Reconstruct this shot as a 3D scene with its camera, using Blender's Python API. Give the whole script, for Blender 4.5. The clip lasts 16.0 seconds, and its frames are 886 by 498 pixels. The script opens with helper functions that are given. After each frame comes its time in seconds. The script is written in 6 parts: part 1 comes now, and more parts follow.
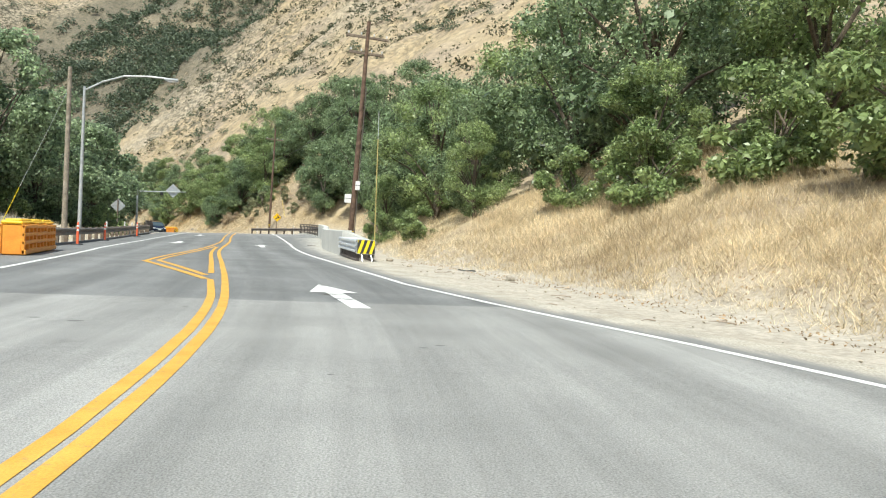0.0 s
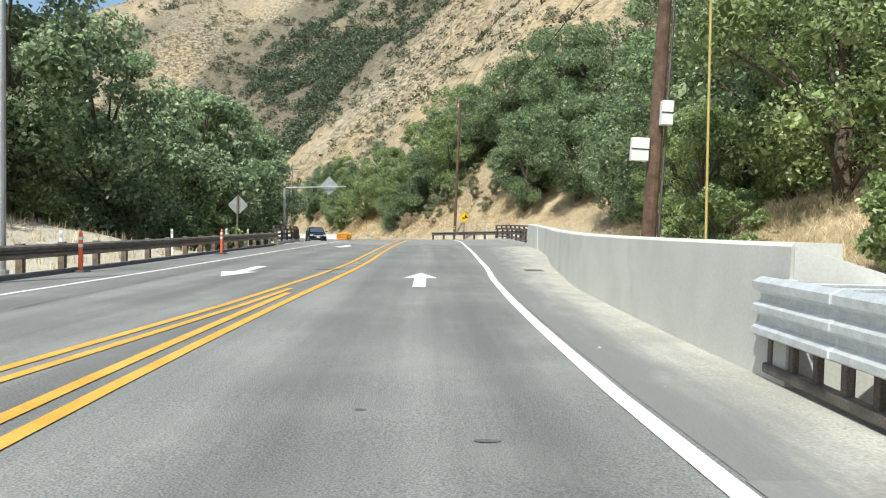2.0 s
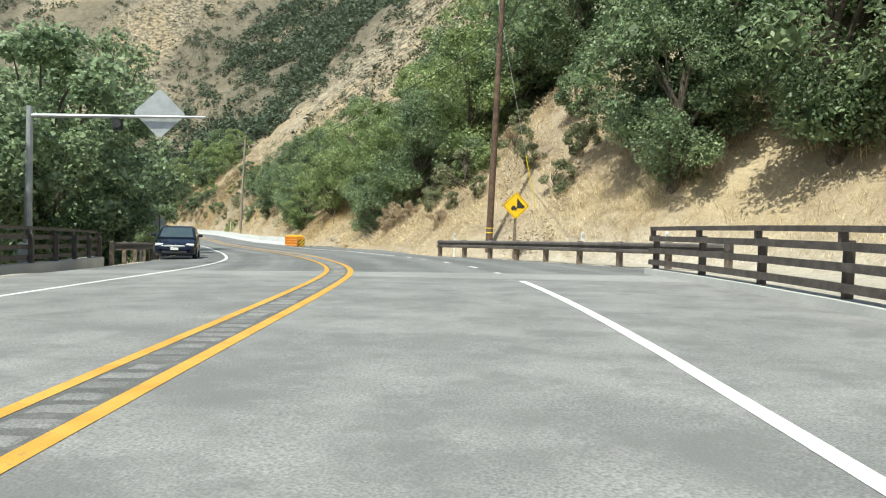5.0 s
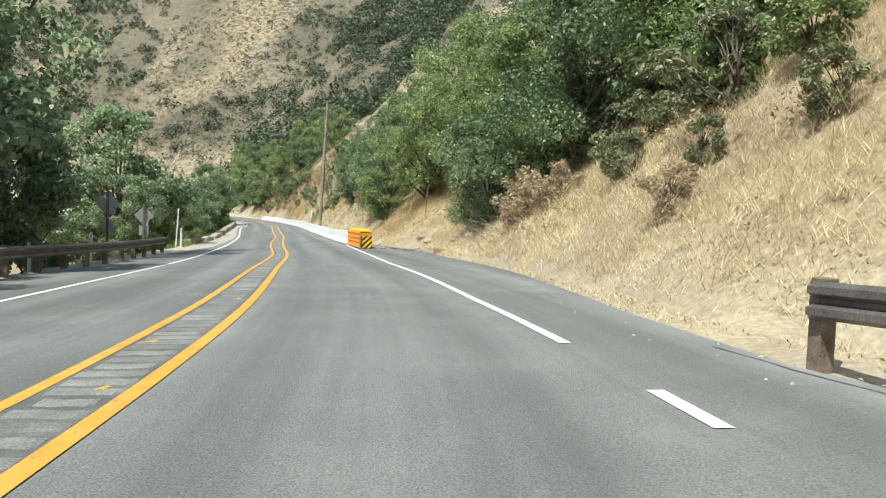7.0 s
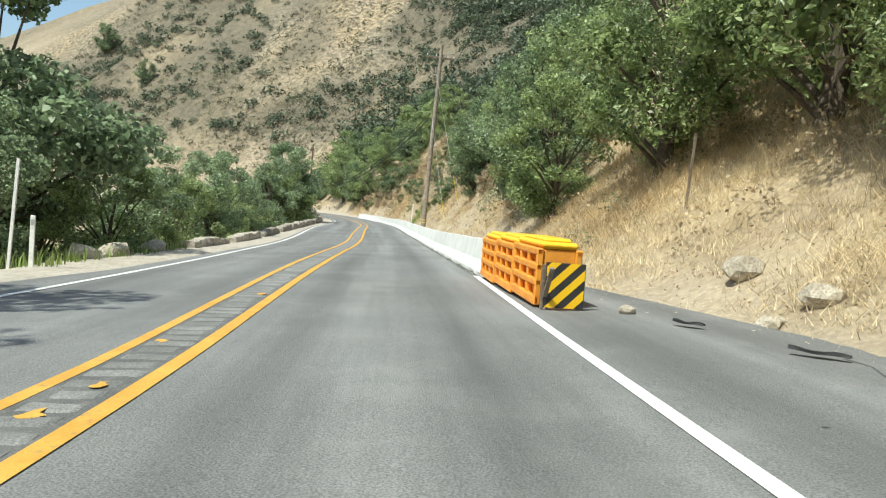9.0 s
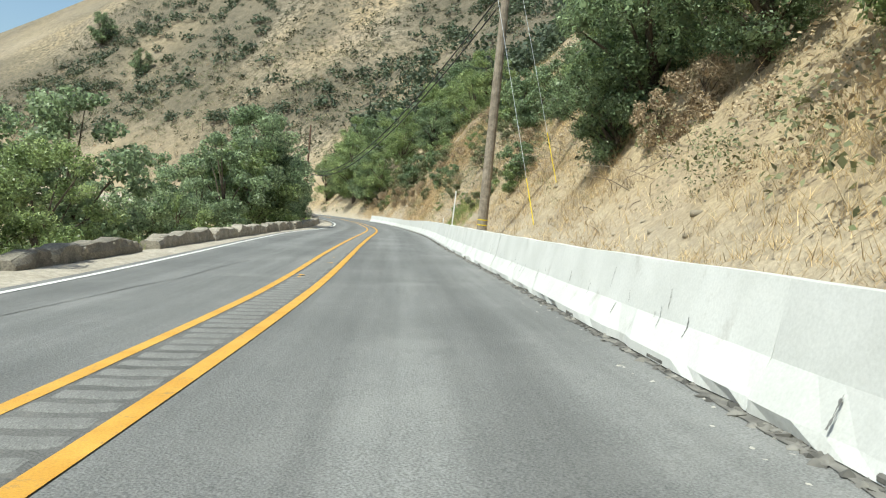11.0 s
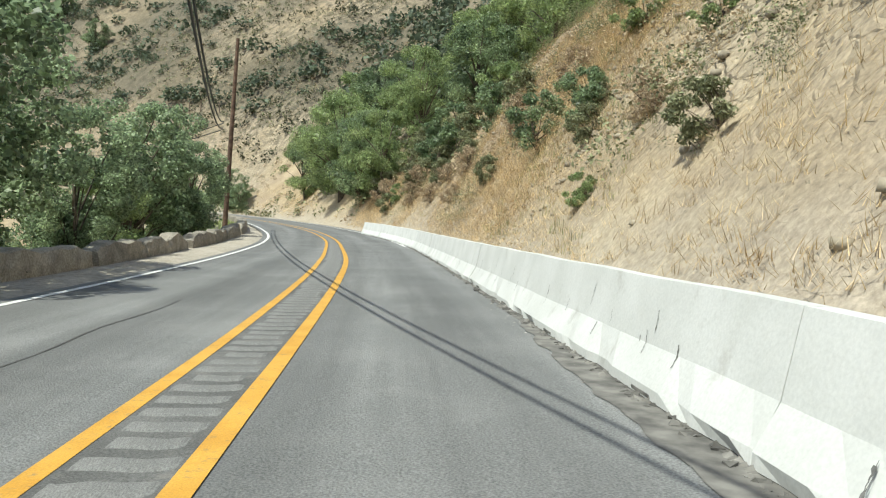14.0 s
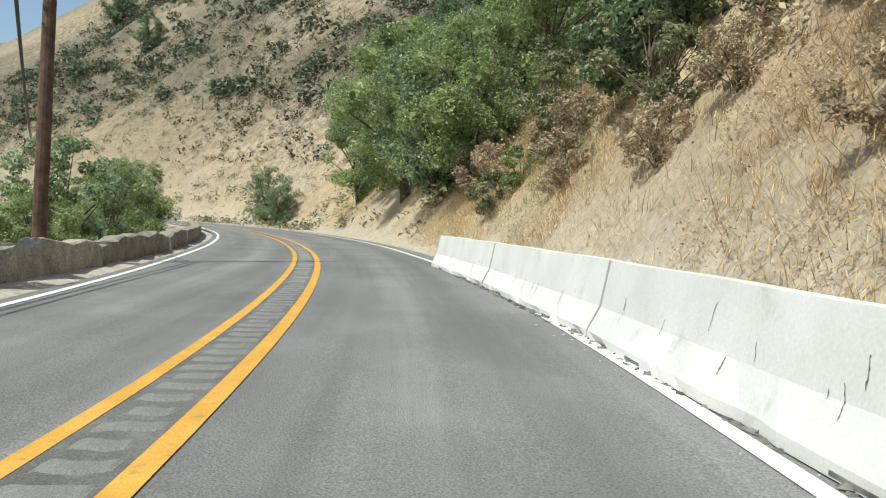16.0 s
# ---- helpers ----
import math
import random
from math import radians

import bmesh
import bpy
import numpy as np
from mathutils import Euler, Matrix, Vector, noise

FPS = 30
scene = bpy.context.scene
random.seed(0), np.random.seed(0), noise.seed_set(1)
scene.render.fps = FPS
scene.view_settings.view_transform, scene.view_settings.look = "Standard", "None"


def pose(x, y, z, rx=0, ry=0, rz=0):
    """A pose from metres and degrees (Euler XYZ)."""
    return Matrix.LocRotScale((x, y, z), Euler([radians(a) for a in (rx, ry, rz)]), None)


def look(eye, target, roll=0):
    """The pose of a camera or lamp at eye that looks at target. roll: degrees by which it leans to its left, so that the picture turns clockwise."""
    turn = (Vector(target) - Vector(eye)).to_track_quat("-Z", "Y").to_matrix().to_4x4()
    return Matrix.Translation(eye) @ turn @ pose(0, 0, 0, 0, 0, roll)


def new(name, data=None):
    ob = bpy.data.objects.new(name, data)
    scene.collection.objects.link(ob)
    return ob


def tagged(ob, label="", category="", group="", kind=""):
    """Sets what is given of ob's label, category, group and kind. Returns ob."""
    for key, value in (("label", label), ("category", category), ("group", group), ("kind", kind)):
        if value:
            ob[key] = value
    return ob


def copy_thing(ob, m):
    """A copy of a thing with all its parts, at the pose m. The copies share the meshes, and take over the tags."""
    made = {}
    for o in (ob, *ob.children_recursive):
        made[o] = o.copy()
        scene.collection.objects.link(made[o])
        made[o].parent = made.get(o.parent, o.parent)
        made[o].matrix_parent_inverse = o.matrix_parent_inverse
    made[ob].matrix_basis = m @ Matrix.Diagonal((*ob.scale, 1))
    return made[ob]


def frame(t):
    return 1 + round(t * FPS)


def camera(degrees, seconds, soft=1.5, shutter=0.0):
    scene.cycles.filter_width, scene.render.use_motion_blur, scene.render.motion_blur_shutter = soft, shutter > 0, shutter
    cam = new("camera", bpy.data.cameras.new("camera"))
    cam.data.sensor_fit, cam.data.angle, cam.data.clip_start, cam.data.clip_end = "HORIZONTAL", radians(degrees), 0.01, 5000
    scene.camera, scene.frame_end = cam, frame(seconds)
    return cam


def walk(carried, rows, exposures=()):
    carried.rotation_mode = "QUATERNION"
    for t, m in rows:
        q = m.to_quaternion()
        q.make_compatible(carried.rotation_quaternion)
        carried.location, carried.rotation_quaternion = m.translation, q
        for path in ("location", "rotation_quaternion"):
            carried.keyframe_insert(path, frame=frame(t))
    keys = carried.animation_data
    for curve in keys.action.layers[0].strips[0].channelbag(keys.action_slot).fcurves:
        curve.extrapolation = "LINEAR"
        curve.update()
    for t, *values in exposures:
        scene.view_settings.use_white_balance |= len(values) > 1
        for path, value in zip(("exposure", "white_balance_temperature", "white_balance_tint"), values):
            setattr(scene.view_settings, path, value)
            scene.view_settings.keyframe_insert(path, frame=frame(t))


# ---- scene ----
cam = camera(61.3, 16.0, 1.15)
METRES, EYE, TILT, LEAN, TURN = 235.0, 1.15, -1.4, -2.86, 0.0
ROWS = [
    (0.0, 0.0, 0.0, 0.0, -0.0, -0.0, 0.0),
    (0.5, -0.0025, 0.0278, 0.0009, 5.75, -0.25, 1.11),
    (1.0, -0.0075, 0.0553, 0.0015, 10.65, -0.05, 1.66),
    (1.5, -0.0148, 0.0825, 0.0025, 13.51, 0.17, 1.5),
    (2.0, -0.0233, 0.1102, 0.0034, 14.42, 0.18, 1.13),
    (2.5, -0.0316, 0.138, 0.0041, 14.54, 0.24, 1.08),
    (3.0, -0.0396, 0.1663, 0.005, 14.49, 0.2, 1.1),
    (3.5, -0.0473, 0.1948, 0.0061, 14.49, 0.22, 1.19),
    (6.0, -0.0878, 0.3392, 0.012, 16.27, -0.23, -1.29),
    (6.5, -0.0978, 0.3663, 0.0124, 20.08, -0.6, -0.64),
    (7.0, -0.1096, 0.3925, 0.013, 23.8, -0.49, -0.28),
    (7.5, -0.1231, 0.4182, 0.0135, 27.19, -0.27, -0.72),
    (8.0, -0.1385, 0.4435, 0.0141, 29.56, -0.25, -1.47),
    (8.5, -0.156, 0.4692, 0.0148, 31.19, -0.37, -2.18),
    (9.0, -0.1738, 0.4943, 0.0151, 32.01, -0.29, -2.58),
    (11.5, -0.2698, 0.6239, 0.0195, 33.83, 0.1, -2.29),
    (12.0, -0.2908, 0.6514, 0.021, 34.08, 0.19, -2.21),
    (12.5, -0.3127, 0.679, 0.0227, 34.24, 0.23, -2.07),
    (13.0, -0.334, 0.7067, 0.0242, 34.37, 0.35, -2.07),
    (13.5, -0.3551, 0.734, 0.0258, 34.36, 0.37, -2.09),
    (14.0, -0.3763, 0.7611, 0.0272, 34.4, 0.36, -2.1),
    (14.5, -0.3973, 0.7874, 0.0283, 34.93, 0.4, -1.73),
    (15.0, -0.419, 0.8137, 0.0296, 35.69, 0.42, -1.41),
    (15.5, -0.4412, 0.8398, 0.031, 37.94, 0.73, -1.28),
    (16.0, -0.4634, 0.8647, 0.0325, 40.9, 1.09, -1.33),
]

walk(cam, [(t, pose(0, 0, EYE, TILT, LEAN, TURN) @ pose(METRES * x, METRES * y, METRES * z, 90 + pitch, roll, yaw)) for t, x, y, z, yaw, pitch, roll in ROWS],
     exposures=[(0.0, 0.55, 6400, 2), (1.0, 0.6, 6400, 2), (1.6, 0.54, 6400, 2), (3.5, 0.53, 6400, 1), (6.0, 0.5, 6400, -1), (9.0, 0.52, 6400, -1), (11.5, 0.36, 6400, -2), (13.5, 0.34, 6400, -1), (16.0, 0.26, 6450, 1)])

# ---- world, sun ----
SUN_EL, SUN_AZ = 59.0, 194.0   # height, and compass way it comes from (clockwise from +y)
world = bpy.data.worlds.new("world")
scene.world = world
world.use_nodes = True
wn = world.node_tree.nodes
sky = wn.new("ShaderNodeTexSky")
sky.sky_type, sky.sun_disc = "NISHITA", False
sky.sun_elevation, sky.sun_rotation = radians(SUN_EL), radians(SUN_AZ)
sky.dust_density, sky.air_density = 2.0, 1.0
wn["Background"].inputs[1].default_value = 0.125
world.node_tree.links.new(sky.outputs[0], wn["Background"].inputs[0])
sun = new("sun", bpy.data.lights.new("sun", "SUN"))
sun.data.energy, sun.data.angle, sun.data.color = 3.9, radians(0.55), (1.0, 0.97, 0.9)
az, el = radians(SUN_AZ), radians(SUN_EL)
SUN_WAY = Vector((math.sin(az) * math.cos(el), math.cos(az) * math.cos(el), math.sin(el)))
sun.matrix_world = look(SUN_WAY * 300, (0, 0, 0))

# ---- materials ----
def material(name, colors, scale=4.0, rough=0.85, metal=0.0, bump=0.3, fine=60.0, island=0.0, spread=(0.35, 0.65), trans=0.0, stain=None, grain=0.35, rand=0.0):
    """A surface with colour mixed at two scales, fine relief, and maybe variation by piece, light through it, or stains."""
    m = bpy.data.materials.new(name)
    m.use_nodes = True
    nt = m.node_tree
    N, L = nt.nodes, nt.links
    b = N["Principled BSDF"]
    b.inputs["Roughness"].default_value, b.inputs["Metallic"].default_value = rough, metal
    co = N.new("ShaderNodeTexCoord")
    n1 = N.new("ShaderNodeTexNoise")
    n1.inputs["Scale"].default_value, n1.inputs["Detail"].default_value = scale, 6
    n2 = N.new("ShaderNodeTexNoise")
    n2.inputs["Scale"].default_value, n2.inputs["Detail"].default_value = fine, 4
    src = co.outputs["Object"]
    L.new(src, n1.inputs["Vector"])
    L.new(src, n2.inputs["Vector"])
    ramp = N.new("ShaderNodeValToRGB")
    els = ramp.color_ramp.elements
    for k, c in enumerate(colors):
        at = spread[0] + (spread[1] - spread[0]) * k / max(1, len(colors) - 1)
        e = els[k] if k < 2 else els.new(at)
        e.position, e.color = at, c
    L.new(n1.outputs["Fac"], ramp.inputs[0])
    out = ramp.outputs[0]

    def mix(kind, fac, a, c):
        x = N.new("ShaderNodeMix")
        x.data_type, x.blend_type = "RGBA", kind
        if isinstance(fac, float):
            x.inputs[0].default_value = fac
        else:
            L.new(fac, x.inputs[0])
        for v, sock in ((a, x.inputs[6]), (c, x.inputs[7])):
            if isinstance(v, tuple):
                sock.default_value = v
            else:
                L.new(v, sock)
        return x.outputs[2]

    if grain:
        g = N.new("ShaderNodeMapRange")
        g.inputs[1].default_value, g.inputs[2].default_value, g.inputs[3].default_value, g.inputs[4].default_value = 0.3, 0.7, 1 - grain, 1 + grain
        L.new(n2.outputs["Fac"], g.inputs[0])
        out = mix("MULTIPLY", 1.0, out, g.outputs[0])
    if stain:
        n3 = N.new("ShaderNodeTexNoise")
        n3.inputs["Scale"].default_value, n3.inputs["Detail"].default_value, n3.inputs["Roughness"].default_value = stain[1], 8, 0.7
        L.new(src, n3.inputs["Vector"])
        r3 = N.new("ShaderNodeMapRange")
        r3.inputs[1].default_value, r3.inputs[2].default_value, r3.inputs[4].default_value = stain[2], stain[3], stain[4]
        L.new(n3.outputs["Fac"], r3.inputs[0])
        out = mix("MIX", r3.outputs[0], out, stain[0])
    if island or rand:
        geo = N.new("ShaderNodeNewGeometry") if island else N.new("ShaderNodeObjectInfo")
        r = N.new("ShaderNodeMapRange")
        amount = island or rand
        r.inputs[3].default_value, r.inputs[4].default_value = 1 - amount, 1 + amount
        L.new(geo.outputs["Random Per Island"] if island else geo.outputs["Random"], r.inputs[0])
        out = mix("MULTIPLY", 1.0, out, r.outputs[0])
    L.new(out, b.inputs["Base Color"])
    if bump:
        bp = N.new("ShaderNodeBump")
        bp.inputs["Strength"].default_value, bp.inputs["Distance"].default_value = bump, 0.02
        L.new(n2.outputs["Fac"], bp.inputs["Height"])
        L.new(bp.outputs[0], b.inputs["Normal"])
    if trans:
        t = N.new("ShaderNodeBsdfTranslucent")
        L.new(out, t.inputs[0])
        x = N.new("ShaderNodeMixShader")
        x.inputs[0].default_value = trans
        L.new(b.outputs[0], x.inputs[1])
        L.new(t.outputs[0], x.inputs[2])
        L.new(x.outputs[0], N["Material Output"].inputs[0])
    return m


def c(r, g=None, b=None):
    return (r, r if g is None else g, r if b is None else b, 1.0)


ASPHALT = material("asphalt", [c(.15, .15, .145), c(.185, .184, .178)], 0.35, 0.8, bump=0.6, fine=70, grain=0.42, stain=(c(.235, .232, .22), 0.7, 0.52, 0.75, 0.6))
OLD_ASPHALT = material("old_asphalt", [c(.225, .221, .208), c(.285, .279, .263)], 0.5, 0.85, bump=0.5, fine=80, stain=(c(.17, .165, .16), 1.3, 0.58, 0.75, 0.6))
DECK = material("deck_concrete", [c(.2, .197, .188), c(.28, .274, .261)], 0.8, 0.85, bump=0.5, fine=50, stain=(c(.165, .162, .155), 1.1, 0.46, 0.62, 0.8))
# bed colour holds the shade of the grooves, ridge colour their lit tops
RUMBLE = material("rumble_asphalt", [c(.105, .103, .098), c(.15, .147, .14)], 1.5, 0.88, bump=0.5, fine=70, stain=(c(.25, .23, .2), 6, 0.55, 0.7, 0.5))
RIDGE = material("pale_ridge", [c(.165, .163, .156), c(.22, .217, .206)], 3, 0.9, bump=0.4, fine=60, stain=(c(.14, .135, .13), 5, 0.52, 0.7, 0.8), island=0.2)
YELLOW = material("yellow_paint", [c(.56, .29, .04), c(.66, .37, .065)], 3, 0.6, bump=0.15, fine=90, grain=0.15, stain=(c(.2, .17, .12), 14, 0.57, 0.7, 0.75))
WHITE = material("white_paint", [c(.68, .67, .64), c(.8, .79, .76)], 3, 0.6, bump=0.15, fine=90, grain=0.12, stain=(c(.3, .29, .27), 12, 0.57, 0.72, 0.65))
CONCRETE = material("wall_concrete", [c(.47, .465, .435), c(.56, .552, .512)], 0.9, 0.85, bump=0.06, fine=40, grain=0.07, stain=(c(.3, .29, .26), 1.2, 0.58, 0.8, 0.5))
KRAIL = material("white_barrier", [c(.58, .58, .552), c(.655, .652, .628)], 1.5, 0.75, bump=0.1, fine=40, grain=0.06, stain=(c(.36, .34, .3), 2.6, 0.57, 0.74, 0.6), rand=0.05)
DUST = material("gutter_dust", [c(.33, .315, .28), c(.42, .4, .355)], 1.2, 0.95, bump=0.5, fine=40, grain=0.25, stain=(c(.24, .23, .205), 0.9, 0.45, 0.68, 0.6))
SHOULDER_DUST = material("shoulder_dust", [c(.34, .305, .245), c(.45, .41, .34)], 1.2, 0.95, bump=0.5, fine=30, grain=0.32)
FADED = material("faded_yellow", [c(.42, .33, .12), c(.52, .42, .17)], 4, 0.6, 0, 0.05, 40, grain=0.1)
WEED = material("bank_weed", [c(.17, .19, .07), c(.29, .29, .12)], 0.6, 0.8, 0, 0, 20, island=0.4, trans=0.35, grain=0)
STEEL = material("galvanised_steel", [c(.66, .68, .69), c(.8, .82, .83)], 8, 0.4, 0.55, 0.08, 60, grain=0.1)
DARK_STEEL = material("weathered_steel", [c(.085, .07, .062), c(.15, .125, .11)], 5, 0.6, 0.3, 0.2, 60)
RAIL = material("guardrail_steel", [c(.15, .13, .12), c(.24, .21, .19)], 3, 0.5, 0.5, 0.15, 60)
TIMBER = material("weathered_timber", [c(.13, .095, .07), c(.24, .19, .145)], 6, 0.9, 0, 0.5, 70)
POLE_WOOD = material("pole_wood", [c(.075, .045, .03), c(.16, .1, .068)], 5, 0.9, 0, 0.6, 60)
POLE_GREY = material("pole_wood_grey", [c(.2, .165, .125), c(.33, .28, .22)], 5, 0.9, 0, 0.6, 60)
BLACK = material("black_paint", [c(.02), c(.035)], 5, 0.6, 0, 0.1, 60)
SIGN_YELLOW = material("sign_yellow", [c(.86, .5, .01), c(.9, .55, .015)], 3, 0.45, 0, 0.02, 40, grain=0.05)
PANEL_YELLOW = material("panel_yellow", [c(.8, .6, .015), c(.88, .68, .02)], 3, 0.45, 0, 0.02, 40, grain=0.05)
ORANGE = material("orange_plastic", [c(.72, .26, .03), c(.82, .34, .04)], 3, 0.5, 0, 0.05, 40, grain=0.1, stain=(c(.45, .3, .16), 5, 0.58, 0.75, 0.5))
YEL_PLASTIC = material("yellow_plastic", [c(.8, .45, .015), c(.88, .55, .03)], 3, 0.45, 0, 0.05, 40, grain=0.06)
CONE = material("cone_orange", [c(.75, .12, .05), c(.82, .17, .07)], 3, 0.5, 0, 0.05, 40, grain=0.1)
GALV = material("sign_back", [c(.42, .43, .43), c(.52, .53, .53)], 4, 0.5, 0.5, 0.05, 60, grain=0.1)
POST_WHITE = material("marker_white", [c(.7, .69, .66), c(.8, .79, .76)], 6, 0.6, 0, 0.05, 40, grain=0.1)
BARK = material("bark", [c(.07, .055, .04), c(.14, .11, .08)], 6, 0.95, 0, 0.8, 30)
ROCK = material("rock", [c(.34, .295, .23), c(.48, .425, .34)], 2.5, 0.92, 0, 0.6, 20, rand=0.25)
STONE = material("rubble_stone", [c(.23, .205, .165), c(.37, .33, .27)], 3, 0.92, 0, 0.6, 25, rand=0.3)
OAK = material("oak_leaves", [c(.135, .192, .096), c(.3, .378, .2)], 0.5, 0.46, 0, 0, 20, island=0.6, trans=0.38, grain=0)
LIME = material("bright_leaves", [c(.2, .268, .108), c(.37, .44, .195)], 0.6, 0.4, 0, 0, 20, island=0.55, trans=0.45, grain=0)
SYCAMORE = material("sycamore_leaves", [c(.205, .275, .152), c(.37, .45, .268)], 0.5, 0.46, 0, 0, 20, island=0.6, trans=0.5, grain=0)
SAGE = material("scrub_leaves", [c(.16, .18, .09), c(.28, .285, .16)], 0.3, 0.8, 0, 0, 20, island=0.5, trans=0.2, grain=0)
BROWN_SCRUB = material("dry_scrub", [c(.36, .275, .18), c(.5, .4, .27)], 0.5, 0.9, 0, 0, 20, island=0.4, trans=0.2, grain=0)
DRY_GRASS = material("dry_grass", [c(.54, .435, .275), c(.82, .7, .48)], 0.4, 0.85, 0, 0, 20, island=0.42, trans=0.35, grain=0)
BANK_GRASS = material("bank_grass", [c(.43, .31, .165), c(.68, .535, .32)], 0.4, 0.85, 0, 0, 20, island=0.42, trans=0.3, grain=0)
GOLD_SCRUB = material("gold_scrub", [c(.4, .27, .14), c(.6, .44, .25)], 0.5, 0.9, 0, 0, 20, island=0.5, trans=0.25, grain=0)
GREEN_REED = material("green_reed", [c(.2, .28, .07), c(.34, .4, .14)], 0.6, 0.7, 0, 0, 20, island=0.35, trans=0.35, grain=0)
CHAPARRAL = material("chaparral_leaves", [c(.05, .057, .03), c(.115, .115, .064)], 0.3, 0.85, 0, 0, 20, island=0.5, trans=0.25, grain=0)
FAR_OAK = material("hill_oak_leaves", [c(.058, .083, .052), c(.132, .166, .098)], 0.5, 0.6, 0, 0, 20, island=0.5, trans=0.25, grain=0)
TWIG = material("dry_twigs", [c(.26, .2, .15), c(.36, .3, .23)], 2, 0.9, 0, 0, 20, island=0.3, grain=0)
LITTER = material("leaf_litter", [c(.3, .2, .11), c(.42, .3, .17)], 2, 0.95, 0, 0, 20, island=0.5, grain=0)
TAR = material("tar_patch", [c(.095, .093, .088), c(.125, .122, .116)], 4, 0.8, bump=0.3)
GRIT = material("grey_grit", [c(.3, .28, .25), c(.42, .4, .36)], 5, 0.95, bump=0, grain=0, island=0.4)
SCUFF = material("black_scuff", [c(.1, .098, .09), c(.2, .195, .185)], 9, 0.8, bump=0.1, grain=0.3)
KERB = material("crumbled_asphalt", [c(.085, .08, .073), c(.2, .19, .17)], 5, 0.95, bump=0, grain=0, island=0.5)
ROCK_STUFF = material("slope_rock", [c(.3, .255, .19), c(.42, .365, .275)], 2.5, 0.92, 0, 0, 20, island=0.3, grain=0)
CRATE = material("crate_wood", [c(.4, .3, .17), c(.52, .41, .25)], 6, 0.85, 0, 0.3, 60)
WIRE = material("black_wire", [c(.02), c(.03)], 5, 0.6, 0, 0, 40)


def worn_asphalt(m):
    """Adds paler polished wheel tracks and long streaks that run with the traffic, by the road's own coordinates."""
    N, L = m.node_tree.nodes, m.node_tree.links
    b = N["Principled BSDF"]
    old = b.inputs["Base Color"].links[0].from_socket
    uv = N.new("ShaderNodeUVMap")
    uv.uv_map = "road"
    mp = N.new("ShaderNodeMapping")
    mp.inputs["Scale"].default_value = (1.6, 0.05, 1)
    L.new(uv.outputs[0], mp.inputs[0])
    n = N.new("ShaderNodeTexNoise")
    n.inputs["Scale"].default_value, n.inputs["Detail"].default_value, n.inputs["Roughness"].default_value = 1.0, 6, 0.65
    L.new(mp.outputs[0], n.inputs["Vector"])
    r = N.new("ShaderNodeMapRange")
    r.inputs[1].default_value, r.inputs[2].default_value, r.inputs[3].default_value, r.inputs[4].default_value = 0.3, 0.7, 0.78, 1.24
    L.new(n.outputs["Fac"], r.inputs[0])
    sep = N.new("ShaderNodeSeparateXYZ")
    L.new(uv.outputs[0], sep.inputs[0])
    w = N.new("ShaderNodeMath")
    w.operation = "MULTIPLY"
    w.inputs[1].default_value = 3.6
    L.new(sep.outputs[0], w.inputs[0])
    cs = N.new("ShaderNodeMath")
    cs.operation = "COSINE"
    L.new(w.outputs[0], cs.inputs[0])
    r2 = N.new("ShaderNodeMapRange")
    r2.inputs[1].default_value, r2.inputs[2].default_value, r2.inputs[3].default_value, r2.inputs[4].default_value = -1, 1, 0.89, 1.12
    L.new(cs.outputs[0], r2.inputs[0])
    mul = N.new("ShaderNodeMath")
    mul.operation = "MULTIPLY"
    L.new(r.outputs[0], mul.inputs[0])
    L.new(r2.outputs[0], mul.inputs[1])
    x = N.new("ShaderNodeMix")
    x.data_type, x.blend_type = "RGBA", "MULTIPLY"
    x.inputs[0].default_value = 1.0
    L.new(old, x.inputs[6])
    L.new(mul.outputs[0], x.inputs[7])
    L.new(x.outputs[2], b.inputs["Base Color"])


def thin_dust(m, under, edge):
    """Lets the dust of m thin out in drifts over the asphalt towards one side of its strip."""
    N, L = m.node_tree.nodes, m.node_tree.links
    b = N["Principled BSDF"]
    old = b.inputs["Base Color"].links[0].from_socket
    uv = N.new("ShaderNodeUVMap")
    uv.uv_map = "across"
    sep = N.new("ShaderNodeSeparateXYZ")
    L.new(uv.outputs[0], sep.inputs[0])
    road_uv = N.new("ShaderNodeUVMap")
    road_uv.uv_map = "road"
    mp = N.new("ShaderNodeMapping")
    mp.inputs["Scale"].default_value = (2.2, .35, 1)
    L.new(road_uv.outputs[0], mp.inputs[0])
    n = N.new("ShaderNodeTexNoise")
    n.inputs["Scale"].default_value, n.inputs["Detail"].default_value, n.inputs["Roughness"].default_value = 1.4, 8, .68
    L.new(mp.outputs[0], n.inputs["Vector"])
    add = N.new("ShaderNodeMath")
    add.operation = "MULTIPLY_ADD"
    add.inputs[1].default_value = .9
    L.new(n.outputs["Fac"], add.inputs[0])
    L.new(sep.outputs[0], add.inputs[2])
    r = N.new("ShaderNodeMapRange")
    r.interpolation_type = "SMOOTHSTEP"
    r.inputs[1].default_value, r.inputs[2].default_value = edge
    L.new(add.outputs[0], r.inputs[0])
    x = N.new("ShaderNodeMix")
    x.data_type = "RGBA"
    x.inputs[6].default_value = under
    L.new(r.outputs[0], x.inputs[0])
    L.new(old, x.inputs[7])
    L.new(x.outputs[2], b.inputs["Base Color"])


worn_asphalt(ASPHALT)
thin_dust(DUST, c(.172, .17, .164), (.55, 1.25))
thin_dust(SHOULDER_DUST, c(.19, .187, .178), (.5, 1.1))
worn_asphalt(OLD_ASPHALT)


